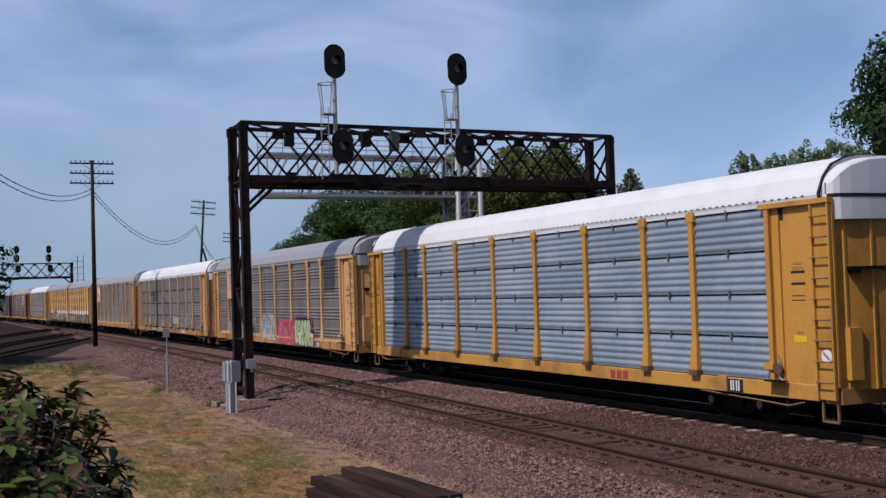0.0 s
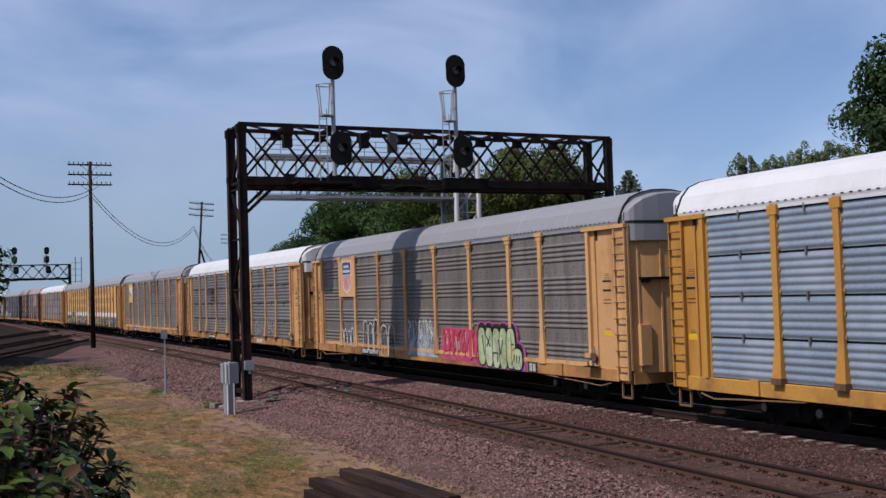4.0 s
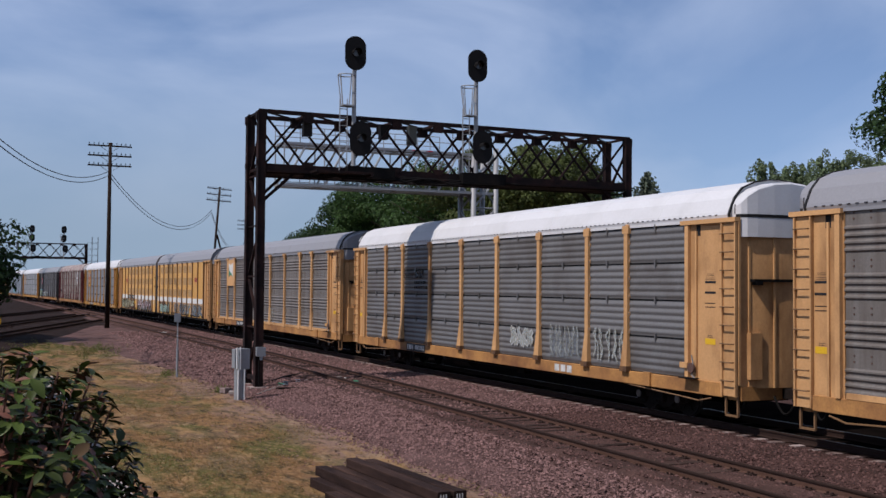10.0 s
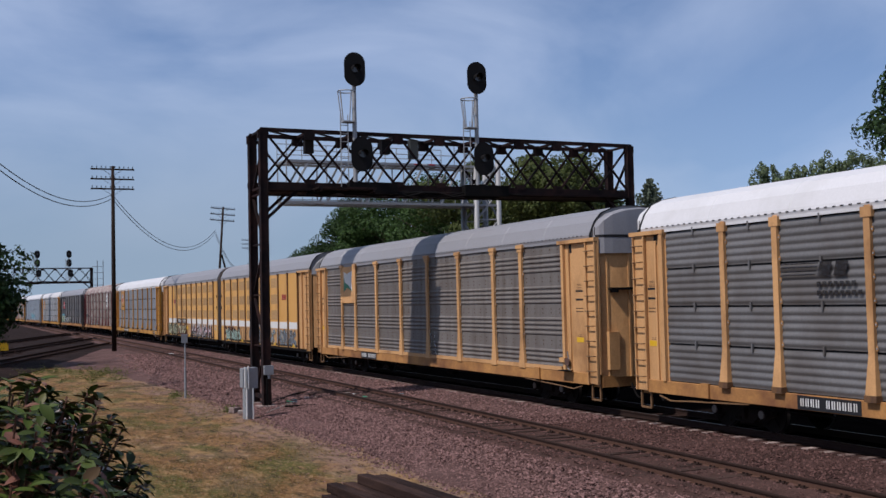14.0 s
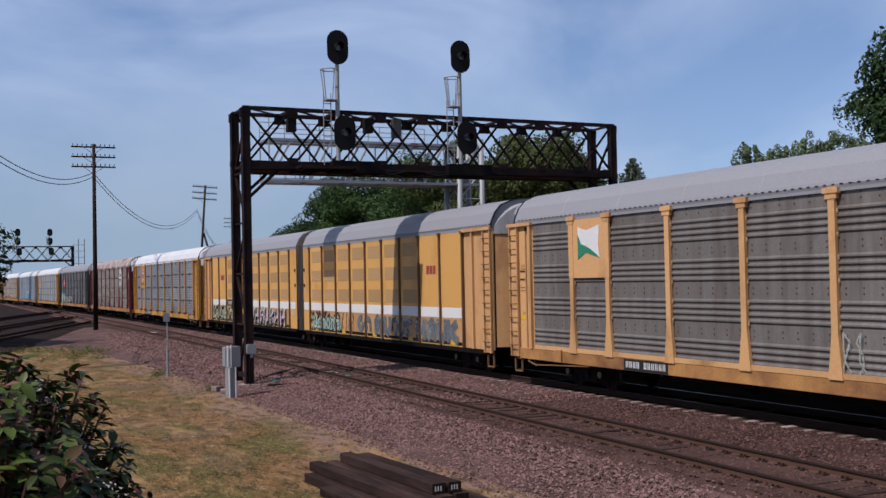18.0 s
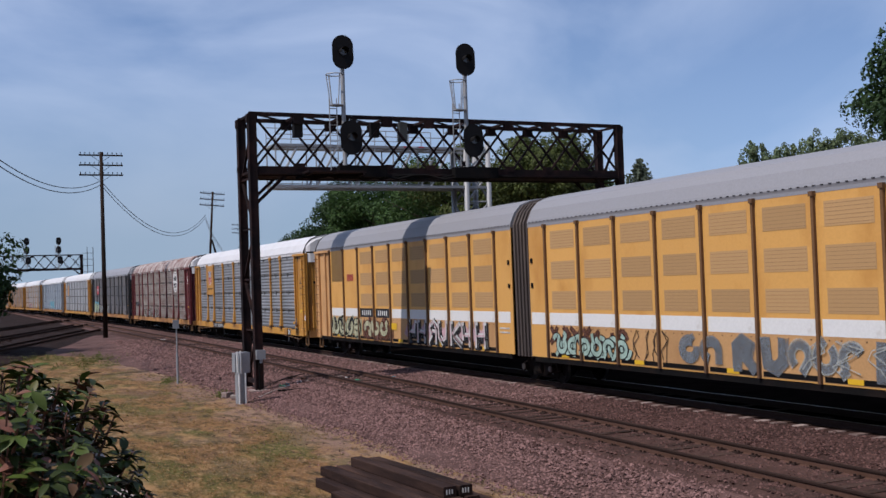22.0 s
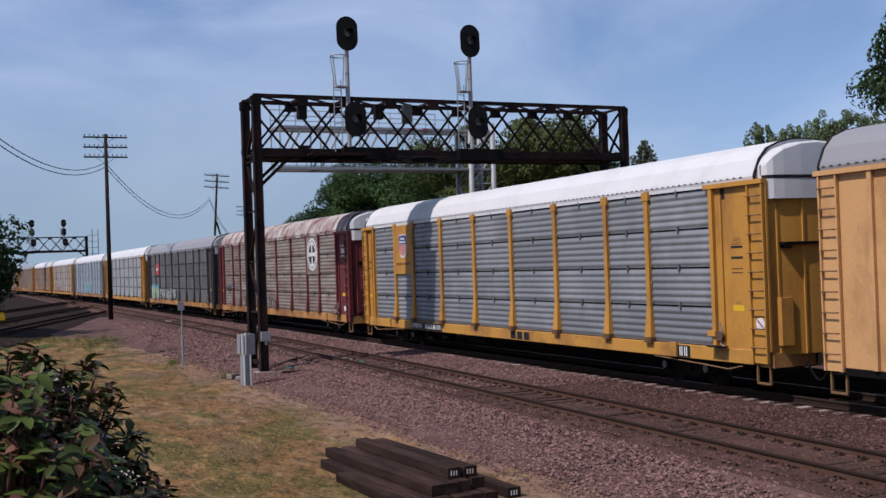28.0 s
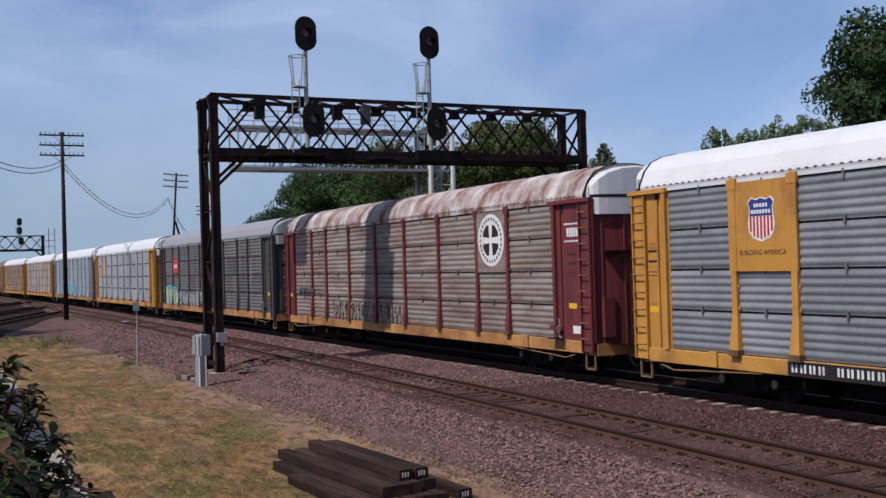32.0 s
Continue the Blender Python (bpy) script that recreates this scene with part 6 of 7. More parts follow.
    graffiti(c, -3.0, 2.5, 1.10, 2.50, 4, TEAL, WHITE, 91)
    c = carrier("pale grey car carrier with yellow ends and graffiti", ZINC_LIGHT, TAN, YELLOW, ROOF_WHITE, SILL, centre(10), spin=False)
    graffiti(c, -8.0, -1.5, 1.10, 1.90, 7, PALE_SPRAY, PURPLE, 101)
    carrier("tan-grey car carrier with yellow ends", ZINC_TAN, TAN, YELLOW, ROOF_WHITE, SILL, centre(11), spin=False)
    carrier("brown-grey car carrier with cream posts", ZINC_BROWN, TAN, TAN, ROOF_GREY, SILL_RUST, centre(12), rows=1, spin=False)
    carrier("grey car carrier with cream posts and a white roof", ZINC, TAN, TAN, ROOF_WHITE, SILL_RUST, centre(13), spin=False)


def travel(t):
    u = t / 10
    return 5.2955 * t + 1.292 * u * u - 0.0642 * u ** 3


# ---------------------------------------------------------------- signals
def signal_head(parent, x, y, z, aim=1, size=1.0):
    """A searchlight signal: oval target plate, hooded lens and lamp case."""
    f = Form()
    pts = []
    w, h = 0.43 * size, 0.66 * size
    for i in range(32):
        a = 2 * math.pi * i / 32
        pts.append((y + w * math.cos(a), z + (h - w) * (1 if math.sin(a) > 0 else -1) + w * math.sin(a)))
    f.prism(pts, x, x + 0.03 * aim, "x")
    head = part("target_plate", f, SIGNAL_BLACK, parent, "black oval target plate")
    f = Form()
    f.tube((x + 0.03 * aim, y, z), (x + 0.10 * aim, y, z), 0.14, n=18, slot=1)
    n = 10
    rows = [[(x + d * aim, y + 0.16 * math.cos(a), z + 0.16 * math.sin(a)) for a in [math.pi * (-0.1 + 1.2 * k / n) for k in range(n + 1)]] for d in (0.03, 0.34)]
    f.strip(rows)
    rows = [[(x + d * aim, y + 0.15 * math.cos(a), z + 0.15 * math.sin(a)) for a in [math.pi * (-0.1 + 1.2 * k / n) for k in range(n + 1)]] for d in (0.34, 0.03)]
    f.strip(rows)
    part("hooded_lens", f, [SIGNAL_BLACK, LENS], head)
    f = Form().box(x - 0.30 * aim, x, y - 0.17, y + 0.17, z - 0.2, z + 0.2)
    part("lamp_case", f, SIGNAL_BLACK, head)
    return head


def gantry(label, x, depth, y0, y1, zb, zt, heads, mast_top, low_z, base=-0.45, panels=9, platform=None, second=None, frame_y=None):
    """A riveted lattice signal bridge on two lattice legs, with signal masts."""
    g = thing("signal_bridge", label, "signal gantry", at=pose(x, 0, 0))
    xn, xf = 0.0, -depth
    for xx in (xn, xf):
        part("top_chord", Form().beam((xx, y0 - 0.1, zt), (xx, y1 + 0.1, zt), 0.16, 0.14), GANTRY, g)
        part("bottom_chord", Form().beam((xx, y0 - 0.1, zb), (xx, y1 + 0.1, zb), 0.16, 0.36), GANTRY, g)
    w = (y1 - y0) / panels
    for i in range(panels):
        a, b = y0 + i * w, y0 + (i + 1) * w
        for xx in (xn, xf):
            part("diagonal", Form().beam((xx - 0.02, a, zb), (xx - 0.02, b, zt), 0.075, up=(1, 0, 0)), GANTRY, g)
            part("diagonal", Form().beam((xx + 0.03, b, zb), (xx + 0.03, a, zt), 0.075, up=(1, 0, 0)), GANTRY, g)
    for i in range(panels + 1):
        a = y0 + i * w
        part("cross_brace", Form().beam((xn, a, zt), (xf, a, zt), 0.09), GANTRY, g)
        part("cross_brace", Form().beam((xn, a, zb), (xf, a, zb), 0.09), GANTRY, g)
        if i < panels:
            part("cross_brace", Form().beam((xn, a, zt), (xf, a + w, zt), 0.06), GANTRY, g)
            part("cross_brace", Form().beam((xf, a, zb - 0.05), (xn, a + w, zb - 0.05), 0.06), GANTRY, g)
    # relay cases hung among the lattice
    for t, z, h, m in ((0.105, zt - 0.80, 0.66, SIGNAL_BLACK), (0.298, zt - 0.72, 0.58, SIGNAL_BLACK), (0.372, zt - 0.85, 0.75, STEEL_GREY)):
        part("relay_case", Form().box(xn - 0.50, xn - 0.22, y0 + (y1 - y0) * t, y0 + (y1 - y0) * t + 0.34, z, z + h, c=0.02), m, g)
    # cables that sag along the walkway
    rng = random.Random(int(-x))
    for k in range(4):
        ya, yb = y0 + (y1 - y0) * rng.uniform(0.05, 0.3), y0 + (y1 - y0) * rng.uniform(0.5, 0.75)
        pts = [(xn + 0.12 + 0.05 * k, ya + (yb - ya) * i / 12, zb - 0.18 - 0.10 * math.sin(i * 1.9 + k)) for i in range(13)]
        part("cable", Form().sweep(pts, 0.05), BLACK, g)
    for i in range(panels + 1):
        a = y0 + i * w
        for xx in (xn, xf):
            part("gusset_plate", Form().box(xx - 0.095, xx + 0.095, a - 0.2, a + 0.2, zt - 0.34, zt - 0.02), GANTRY, g)
            part("gusset_plate", Form().box(xx - 0.095, xx + 0.095, a - 0.18, a + 0.18, zb + 0.1, zb + 0.30), GANTRY, g)
    if platform:
        ya, yb = platform
        part("platform", Form().box(xn + 0.12, xn + 0.95, ya, yb, zb - 0.12, zb - 0.04), GANTRY, g)
        part("platform_beam", Form().beam((xn, ya + 0.1, zb - 0.16), (xn + 0.95, ya + 0.1, zb - 0.16), 0.08), GANTRY, g)
        part("platform_beam", Form().beam((xn, yb - 0.1, zb - 0.16), (xn + 0.95, yb - 0.1, zb - 0.16), 0.08), GANTRY, g)
    for k in range(10):
        d = xf - 0.15 + (xn - xf + 0.30) * k / 9
        part("walkway_plank", Form().box(d - 0.105, d + 0.095, y0 + 0.2, y1 - 0.2, zb - 0.14, zb - 0.10), GANTRY, g)
    for a, b in ((0.20, 0.32), (0.50, 0.62)):
        part("cable_box", Form().box(xn + 0.10, xn + 0.42, y0 + (y1 - y0) * a, y0 + (y1 - y0) * b, zb - 0.22, zb + 0.22), BLACK, g)
    for y in (y0, y1):
        leg = part("leg", Form().beam((xn, y, base + 0.4), (xf, y, base + 0.4), 0.10, 0.16), GANTRY, g)
        z = base + 0.4
        k = 0
        while z < zt - 1.0:
            a, b = (xn, xf) if k % 2 else (xf, xn)
            part("lacing_bar", Form().beam((a, y, z), (b, y, z + 1.9), 0.10, 0.06), GANTRY, leg)
            if k:
                part("batten", Form().beam((xn, y, z), (xf, y, z), 0.10, 0.06), GANTRY, leg)
            z += 1.9
            k += 1
        for xx in (xn, xf):
            c = Form()
            h = [(-0.14, -0.15), (0.14, -0.15), (0.14, -0.12), (0.12, -0.12), (0.12, 0.12), (0.14, 0.12), (0.14, 0.15), (-0.14, 0.15), (-0.14, 0.12), (-0.12, 0.12), (-0.12, -0.12), (-0.14, -0.12)]
            c.prism([(xx + p, y + q) for p, q in h], base, zt, "z")
            part("column", c, GANTRY, leg)
            part("base_plate", Form().box(xx - 0.34, xx + 0.34, y - 0.34, y + 0.34, base - 0.1, base + 0.12), TIE_PALE, leg)
        inward = 1 if y == y0 else -1
        for xx in (xn, xf):
            part("knee_brace", Form().beam((xx, y, zb - 1.3), (xx, y + inward * 1.3, zb - 0.1), 0.11), GANTRY, leg)
    for hy in heads:
        mast = Form()
        mast.tube((xn + 0.25, hy + 0.0, zb - 0.2), (xn + 0.25, hy, mast_top), 0.085, n=12)
        m = part("signal_mast", mast, ALUMINIUM, g, "silver signal mast")
        cage = Form()
        top, low = mast_top - 0.30, zt + 0.40
        for zz, r in ((top, 0.33), (low, 0.19)):
            cage.sweep([(xn + 0.20 + r * math.cos(a), hy - 0.30 + r * math.sin(a), zz) for a in [2 * math.pi * i / 14 for i in range(15)]], 0.024)
        for a in (0.3, 2.2, 3.6, 4.4, 5.2):
            cage.tube((xn + 0.20 + 0.33 * math.cos(a), hy - 0.30 + 0.33 * math.sin(a), top), (xn + 0.20 + 0.19 * math.cos(a), hy - 0.30 + 0.19 * math.sin(a), low), 0.02, n=5)
        cage.box(xn + 0.0, xn + 0.45, hy - 0.50, hy - 0.05, low - 0.02, low + 0.02)
        for k in range(8):
            zz = zb + 0.2 + k * 0.32
            cage.tube((xn + 0.10, hy - 0.22, zz), (xn + 0.10, hy - 0.52, zz), 0.016, n=5)
        for d in (-0.22, -0.52):
            cage.tube((xn + 0.10, hy + d, zb), (xn + 0.10, hy + d, low + 0.3), 0.02, n=5)
        part("ladder_cage", cage, ALUMINIUM, m)
        signal_head(g, xn + 0.36, hy, mast_top + 0.55)
        signal_head(g, xn + 0.40, hy + 0.22, low_z, size=1.02)
        if second:
            signal_head(g, xn + 0.36, hy, second)
    if frame_y:
        # a slim climbing frame that stands beyond the end leg
        for y in (frame_y, frame_y + 1.0):
            part("frame_post", Form().tube((xn, y, base), (xn, y, zt + 1.3), 0.06, n=8), STEEL_GREY, g)
        for k in range(7):
            z = base + 4.5 + k * 1.1
            part("frame_rung", Form().tube((xn, frame_y - 0.9, z), (xn, frame_y + 1.0, z), 0.04, n=6), STEEL_GREY, g)
    return g


def cantilever():
    """The newer aluminium signal cantilever beyond the train: a two-storey walkway on a braced tower."""
    g = thing("signal_cantilever", "silver aluminium cantilever signal structure beyond the tracks", "signal gantry", at=pose(-48.4, 0, 0))
    ya, yb, yl = 24.0, 25.25, 14.15
    zl, zu, deep = 8.12, 10.05, -1.5
    for x in (0, deep):
        for y in (ya, yb):
            part("column", Form().tube((x, y, GROUND_Z), (x, y, 10.45 if y == yb else zu), 0.14, n=14), ALUMINIUM, g, smooth=True)
    for k in range(7):
        z = 0.4 + k * 1.4
        for x in (0, deep):
            part("column_brace", Form().tube((x, ya, z), (x, yb, z + 1.4), 0.055, n=8), ALUMINIUM, g)
            part("column_brace", Form().tube((x, ya, z), (x, yb, z), 0.04, n=8), ALUMINIUM, g)
        for y in (ya, yb):
            part("column_brace", Form().tube((0, y, z), (deep, y, z + 1.4), 0.055, n=8), ALUMINIUM, g)
    for x in (0, deep):
        for z in (zl, zu):
            part("arm_chord", Form().box(x - 0.06, x + 0.06, yl, yb + 0.1, z - 0.05, z + 0.06), ALUMINIUM, g)
    n = 5
    w = (ya - yl) / n
    for i in range(n + 1):
        a = yl + i * w
        for x in (0, deep):
            part("arm_brace", Form().tube((x, a, zl), (x, a, zu), 0.035, n=8), ALUMINIUM, g)
            if i < n:
                part("arm_brace", Form().tube((x, a, zl), (x, a + w * 0.55, zu), 0.055, n=8), ALUMINIUM, g)
        for z in (zl, zu):
            part("arm_brace", Form().tube((0, a, z), (deep, a, z), 0.035, n=8), ALUMINIUM, g)
    # gratings in planks, with a low kerb
    for z, y1 in ((zl, yb), (zu, ya)):
        for k in range(6):
            x = deep + 0.1 + k * 0.225
            part("walkway_plank", Form().box(x, x + 0.2, yl, y1, z + 0.062, z + 0.09), ALUMINIUM, g)
    for z, high in ((zl, 0.55), (zu, 1.02)):
        for x in (0.04, deep - 0.04):
            for h in (high * 0.5, high):
                part("hand_rail", Form().tube((x, yl, z + h), (x, ya - 1.2, z + h), 0.022, n=6), ALUMINIUM, g)
            for i in range(8):
                a = yl + i * (ya - 1.2 - yl) / 7
                part("rail_post", Form().tube((x, a, z), (x, a, z + high), 0.022, n=6), ALUMINIUM, g)
    # ladder hoops where the climb meets the upper walkway
    f = Form()
    for y in (ya - 1.2, ya - 0.6):
        f.tube((0.04, y, zu), (0.04, y, zu + 1.0), 0.022, n=6)
    f.tube((0.04, ya - 1.2, zu + 0.75), (0.04, ya - 0.6, zu + 1.0), 0.022, n=6)
    f.tube((0.04, ya - 0.6, zu + 1.0), (0.04, ya + 0.15, zu + 0.35), 0.022, n=6)
    part("ladder_hoop", f, ALUMINIUM, g)
    for k, y in enumerate((20.6, 21.0, 21.4)):
        part("marker_plate", Form().box(0.065, 0.08, y, y + 0.30, zu, zu + 0.07), RED if k % 2 == 0 else WHITE, g)


# ---------------------------------------------------------------- poles and wires
def utility_pole(x, y, top, arms=3, lean=(0, 0), brace=False, half=1.75, turn=0.0):
    p = thing("utility_pole", "tall dark wooden utility pole with crossarms and insulators", "utility pole", "poles along the line", at=pose(x, y, GROUND_Z - 0.02, lean[0], lean[1], turn))
    h = top - GROUND_Z
    part("pole", Form().tube((0, 0, 0), (0, 0, h), 0.20, 0.13, n=12), POLE, p, smooth=True)
    for k in range(arms):
        z = h - 0.25 - k * 0.82
        f = Form().box(-0.20, -0.09, -half, half, z - 0.06, z + 0.06)
        arm = part("crossarm", f, POLE, p)
        if "insulator" not in SHARED:
            SHARED["insulator"] = Form().tube((0, 0, 0), (0, 0, 0.10), 0.022, n=6).tube((0, 0, 0.09), (0, 0, 0.19), 0.05, 0.035, n=7).data("insulator", SIGNAL_BLACK)
        for i in range(10):
            yy = -half + 0.12 + i * (2 * half - 0.24) / 9
            if abs(yy) > 0.1:
                part("insulator", SHARED["insulator"], None, arm, at=pose(-0.145, yy, z + 0.06))
        g = Form()
        for s in (-1, 1):
            g.beam((-0.15, s * 0.05, z - 0.55), (-0.15, s * 0.75, z - 0.05), 0.03)
        part("arm_brace", g, POLE, arm)
    if brace:
        part("prop", Form().tube((0, 0.15, h * 0.62), (-0.5, 4.0, -0.1), 0.13, 0.15, n=8), POLE, p)
    return p


def wire(a, b, sag, r=0.03, name="cable", label="sagging black cable between utility poles"):
    a, b = Vector(a), Vector(b)
    f = Form()
    pts = [a.lerp(b, t) - Vector((0, 0, 4 * sag * t * (1 - t))) for t in [i / 24 for i in range(25)]]
    f.sweep(pts, r)
    tagged(part(name, f, WIRE), label, "cable", "cables between the poles")


def build_poles():
    utility_pole(-92.2, 12.08, 15.12)
    utility_pole(-147.0, 32.7, 16.9, brace=True, lean=(-4, 0), half=1.7)
    utility_pole(-215.0, 55.0, 16.6, half=1.7)
    utility_pole(-51.9, -0.53, 14.6)
    utility_pole(-290.0, 92.0, 15.0, arms=1, half=4.0)
    for d in (0.0, 0.35):
        wire((-92.2, 11.95, 12.7 - d), (-51.9, -0.58, 12.4 - d), 1.95)
        wire((-92.2, 12.2, 12.5 - d), (-147.0, 32.8, 13.6 - d), 3.2)
        wire((-147.0, 32.8, 13.3 - d), (-215.0, 55.0, 12.6 - d), 3.4)


# ---------------------------------------------------------------- plants
def leaves(rng, centres, radii, per, size, flat_up=0.3):
    """Many small bent leaves round the centres of clumps, as arrays of vertices and faces."""
    k = len(centres)
    c = np.repeat(centres, per, 0) + rng.normal(0, 1, (k * per, 3)) * np.repeat(radii, per)[:, None] * 0.5
    m = len(c)
    d = rng.normal(0, 1, (m, 3)) + np.array([0, 0, flat_up])
    d /= np.linalg.norm(d, axis=1)[:, None]
    s = np.cross(d, rng.normal(0, 1, (m, 3)))
    s /= np.linalg.norm(s, axis=1)[:, None] + 1e-9
    n = np.cross(d, s)
    sz = size * rng.uniform(0.6, 1.4, m)[:, None]
    p0, p1, p2, p3 = c - d * sz, c + s * sz * 0.55 + n * sz * 0.15, c + d * sz, c - s * sz * 0.55 + n * sz * 0.15
    v = np.stack([p0, p1, p2, p3], 1).reshape(-1, 3)
    f = (np.array([(0, 1, 2), (0, 2, 3)])[None] + 4 * np.arange(m)[:, None, None]).reshape(-1, 3)
    return v, f


def bough_leaves(rng, centres, radii, per, size, stretch):
    """Leaves that shingle the shells of rounded boughs, turned outwards."""
    k = len(centres)
    m = k * per
    u = rng.normal(0, 1, (m, 3)) + np.array([0, 0, 0.25])
    u /= np.linalg.norm(u, axis=1)[:, None]
    depth = 1.08 - 0.55 * rng.random(m) ** 2.2
    c = np.repeat(centres, per, 0) + u * np.array(stretch) * (np.repeat(radii, per) * depth)[:, None]
    n = u + rng.normal(0, 0.42, (m, 3))
    n /= np.linalg.norm(n, axis=1)[:, None]
    d = np.cross(n, rng.normal(0, 1, (m, 3)))
    d /= np.linalg.norm(d, axis=1)[:, None] + 1e-9
    s = np.cross(n, d)
    sz = size * rng.uniform(0.6, 1.4, m)[:, None]
    v = np.stack([c - d * sz, c + s * sz * 0.6 - n * sz * 0.15, c + d * sz, c - s * sz * 0.6 - n * sz * 0.15], 1).reshape(-1, 3)
    f = (np.array([(0, 1, 2), (0, 2, 3)])[None] + 4 * np.arange(m)[:, None, None]).reshape(-1, 3)
    return v, f


def crown_mesh(name, v, f, mat):
    me = bpy.data.meshes.new(name)
    me.from_pydata(v.tolist(), [], f.tolist())
    me.materials.append(mat)
    return me


def tree(x, y, height, r, mat, seed, label, clumps=150, per=26, size=0.30, low=0.22, loose=0.21, rough=0.28, stretch=(1.15, 1.15, 0.85)):
    rng = np.random.default_rng(seed)
    t = thing("tree", label, "tree", "trees beyond the tracks", at=pose(x, y, GROUND_Z))
    f = Form()
    top = height * 0.75
    f.tube((0, 0, -0.1), (0.1, 0, height * 0.35), height * 0.022, height * 0.016, n=9)
    f.tube((0.1, 0, height * 0.35), (0, 0.1, top), height * 0.016, 0.05, n=8)
    for k in range(9):
        a, z = k * 2.4, height * (0.25 + 0.05 * k)
        f.tube((0.05, 0, z), (r * 0.7 * math.cos(a), r * 0.7 * math.sin(a), z + height * 0.16), height * 0.008, 0.03, n=6)
    part("trunk", f, BARK, t)
    # boughs of leaves gather near the outside of an uneven egg, each leafed over its sunlit shell
    u = rng.normal(0, 1, (clumps, 3))
    u /= np.linalg.norm(u, axis=1)[:, None]
    lump = np.array([1 + rough * noise.noise((a * 1.7 + seed, b * 1.7, c * 1.7)) for a, b, c in u])
    rad = rng.uniform(0.45, 0.86, clumps) * lump
    hz = height * (1 - low) / 2
    c = np.stack([u[:, 0] * r * rad, u[:, 1] * r * rad, height * low + hz + u[:, 2] * hz * rad], -1)
    v, fc = bough_leaves(rng, c, r * loose * rng.uniform(0.6, 1.35, clumps), per, size, stretch)
    part("crown", crown_mesh("crown", v, fc, mat), None, t)
    return t


def conifer(x, y, height, r, seed):
    rng = np.random.default_rng(seed)
    t = thing("conifer", "slender blue-green spruce behind the railway", "tree", at=pose(x, y, GROUND_Z))
    part("trunk", Form().tube((0, 0, -0.1), (0, 0, height), 0.22, 0.03, n=8), BARK, t)
    # whorls of boughs that droop and turn up at their tips
    cs = []
    for k in range(34):
        z = height * (0.25 + 0.74 * k / 33)
        rr = min(r, 0.02 + 0.85 * (height - z)) * rng.uniform(0.6, 1.15)
        for a in np.linspace(0, 6.28, 8)[:-1] + rng.uniform(0, 6):
            reach = rr * rng.uniform(0.7, 1.12)
            for q in np.arange(0.15, 1.01, 0.14):
                cs.append((reach * q * math.cos(a), reach * q * math.sin(a), z - reach * (0.45 * q - 0.30 * q * q)))
    v, fc = leaves(rng, np.array(cs), np.full(len(cs), 0.13), 9, 0.10, 0.8)
    part("crown", crown_mesh("crown", v, fc, NEEDLE), None, t)


def bush(x, y, z, rx, ry, rz, seed, shoots=430):
    """A broad-leaved evergreen bush: twigs that end in whorls of glossy leaves."""
    rng = np.random.default_rng(seed)
    b = thing("bush", "broad-leaved bush with glossy green and reddish leaves", "bush", at=pose(x, y, z))
    tw = Form()
    vs, fs = [], []
    count = 0
    for k in range(shoots):
        u = rng.normal(0, 1, 3)
        u[2] = abs(u[2]) * 0.9 + 0.05
        u /= np.linalg.norm(u)
        rad = rng.uniform(0.22, 1.06) ** 0.6
        lump = 1 + 0.22 * noise.noise((u[0] * 2.2 + seed, u[1] * 2.2, u[2] * 2.2))
        tip = np.array([u[0] * rx, u[1] * ry, u[2] * rz]) * rad * lump
        if k % 2 == 0:
            tw.tube(tip * 0.75 + (0, 0, -0.04), tip, 0.009, 0.004, n=5, caps=False)
        axis = u + np.array([0, 0, 0.7]) + rng.normal(0, 0.25, 3)
        axis /= np.linalg.norm(axis)
        s = np.cross(axis, rng.normal(0, 1, 3))
        s /= np.linalg.norm(s)
        n2 = np.cross(axis, s)
        for j in range(int(rng.integers(6, 10))):
            a = 2.4 * j + rng.uniform(-0.3, 0.3)
            out = s * math.cos(a) + n2 * math.sin(a)
            rise = rng.uniform(-0.25, 0.7)
            d = out + axis * rise
            d /= np.linalg.norm(d)
            side = np.cross(d, axis)
            side /= np.linalg.norm(side) + 1e-9
            up = np.cross(side, d)
            ln = rng.uniform(0.048, 0.094)
            w = ln * rng.uniform(0.19, 0.26)
            base = tip - axis * rng.uniform(0, 0.07)
            droop = rng.uniform(0.05, 0.35)
            mid = [(0.0, 0.10), (0.30, 0.85), (0.60, 1.0), (0.85, 0.55), (1.0, 0.03)]
            for q, ww in mid:
                c = base + d * ln * q - up * ln * droop * q * q
                vs += [c + side * w * ww + up * w * 0.35 * ww, c, c - side * w * ww + up * w * 0.35 * ww]
            for q in range(4):
                i = count + 3 * q
                fs += [(i, i + 1, i + 4, i + 3), (i + 1, i + 2, i + 5, i + 4)]
            count += 15
    for k in range(9):
        a = k * 0.7
        tw.tube((0.15 * math.cos(a), 0.15 * math.sin(a), -0.05), (rx * 0.4 * math.cos(a), ry * 0.4 * math.sin(a), rz * 0.5), 0.03, 0.012, n=6)
    part("branchwork", tw, TWIG, b)
    me = bpy.data.meshes.new("leaves")
    me.from_pydata([tuple(p) for p in vs], [], fs)
    me.materials.append(LEAF_BUSH)
    me.polygons.foreach_set("use_smooth", [True] * len(fs))
    part("foliage", me, None, b)


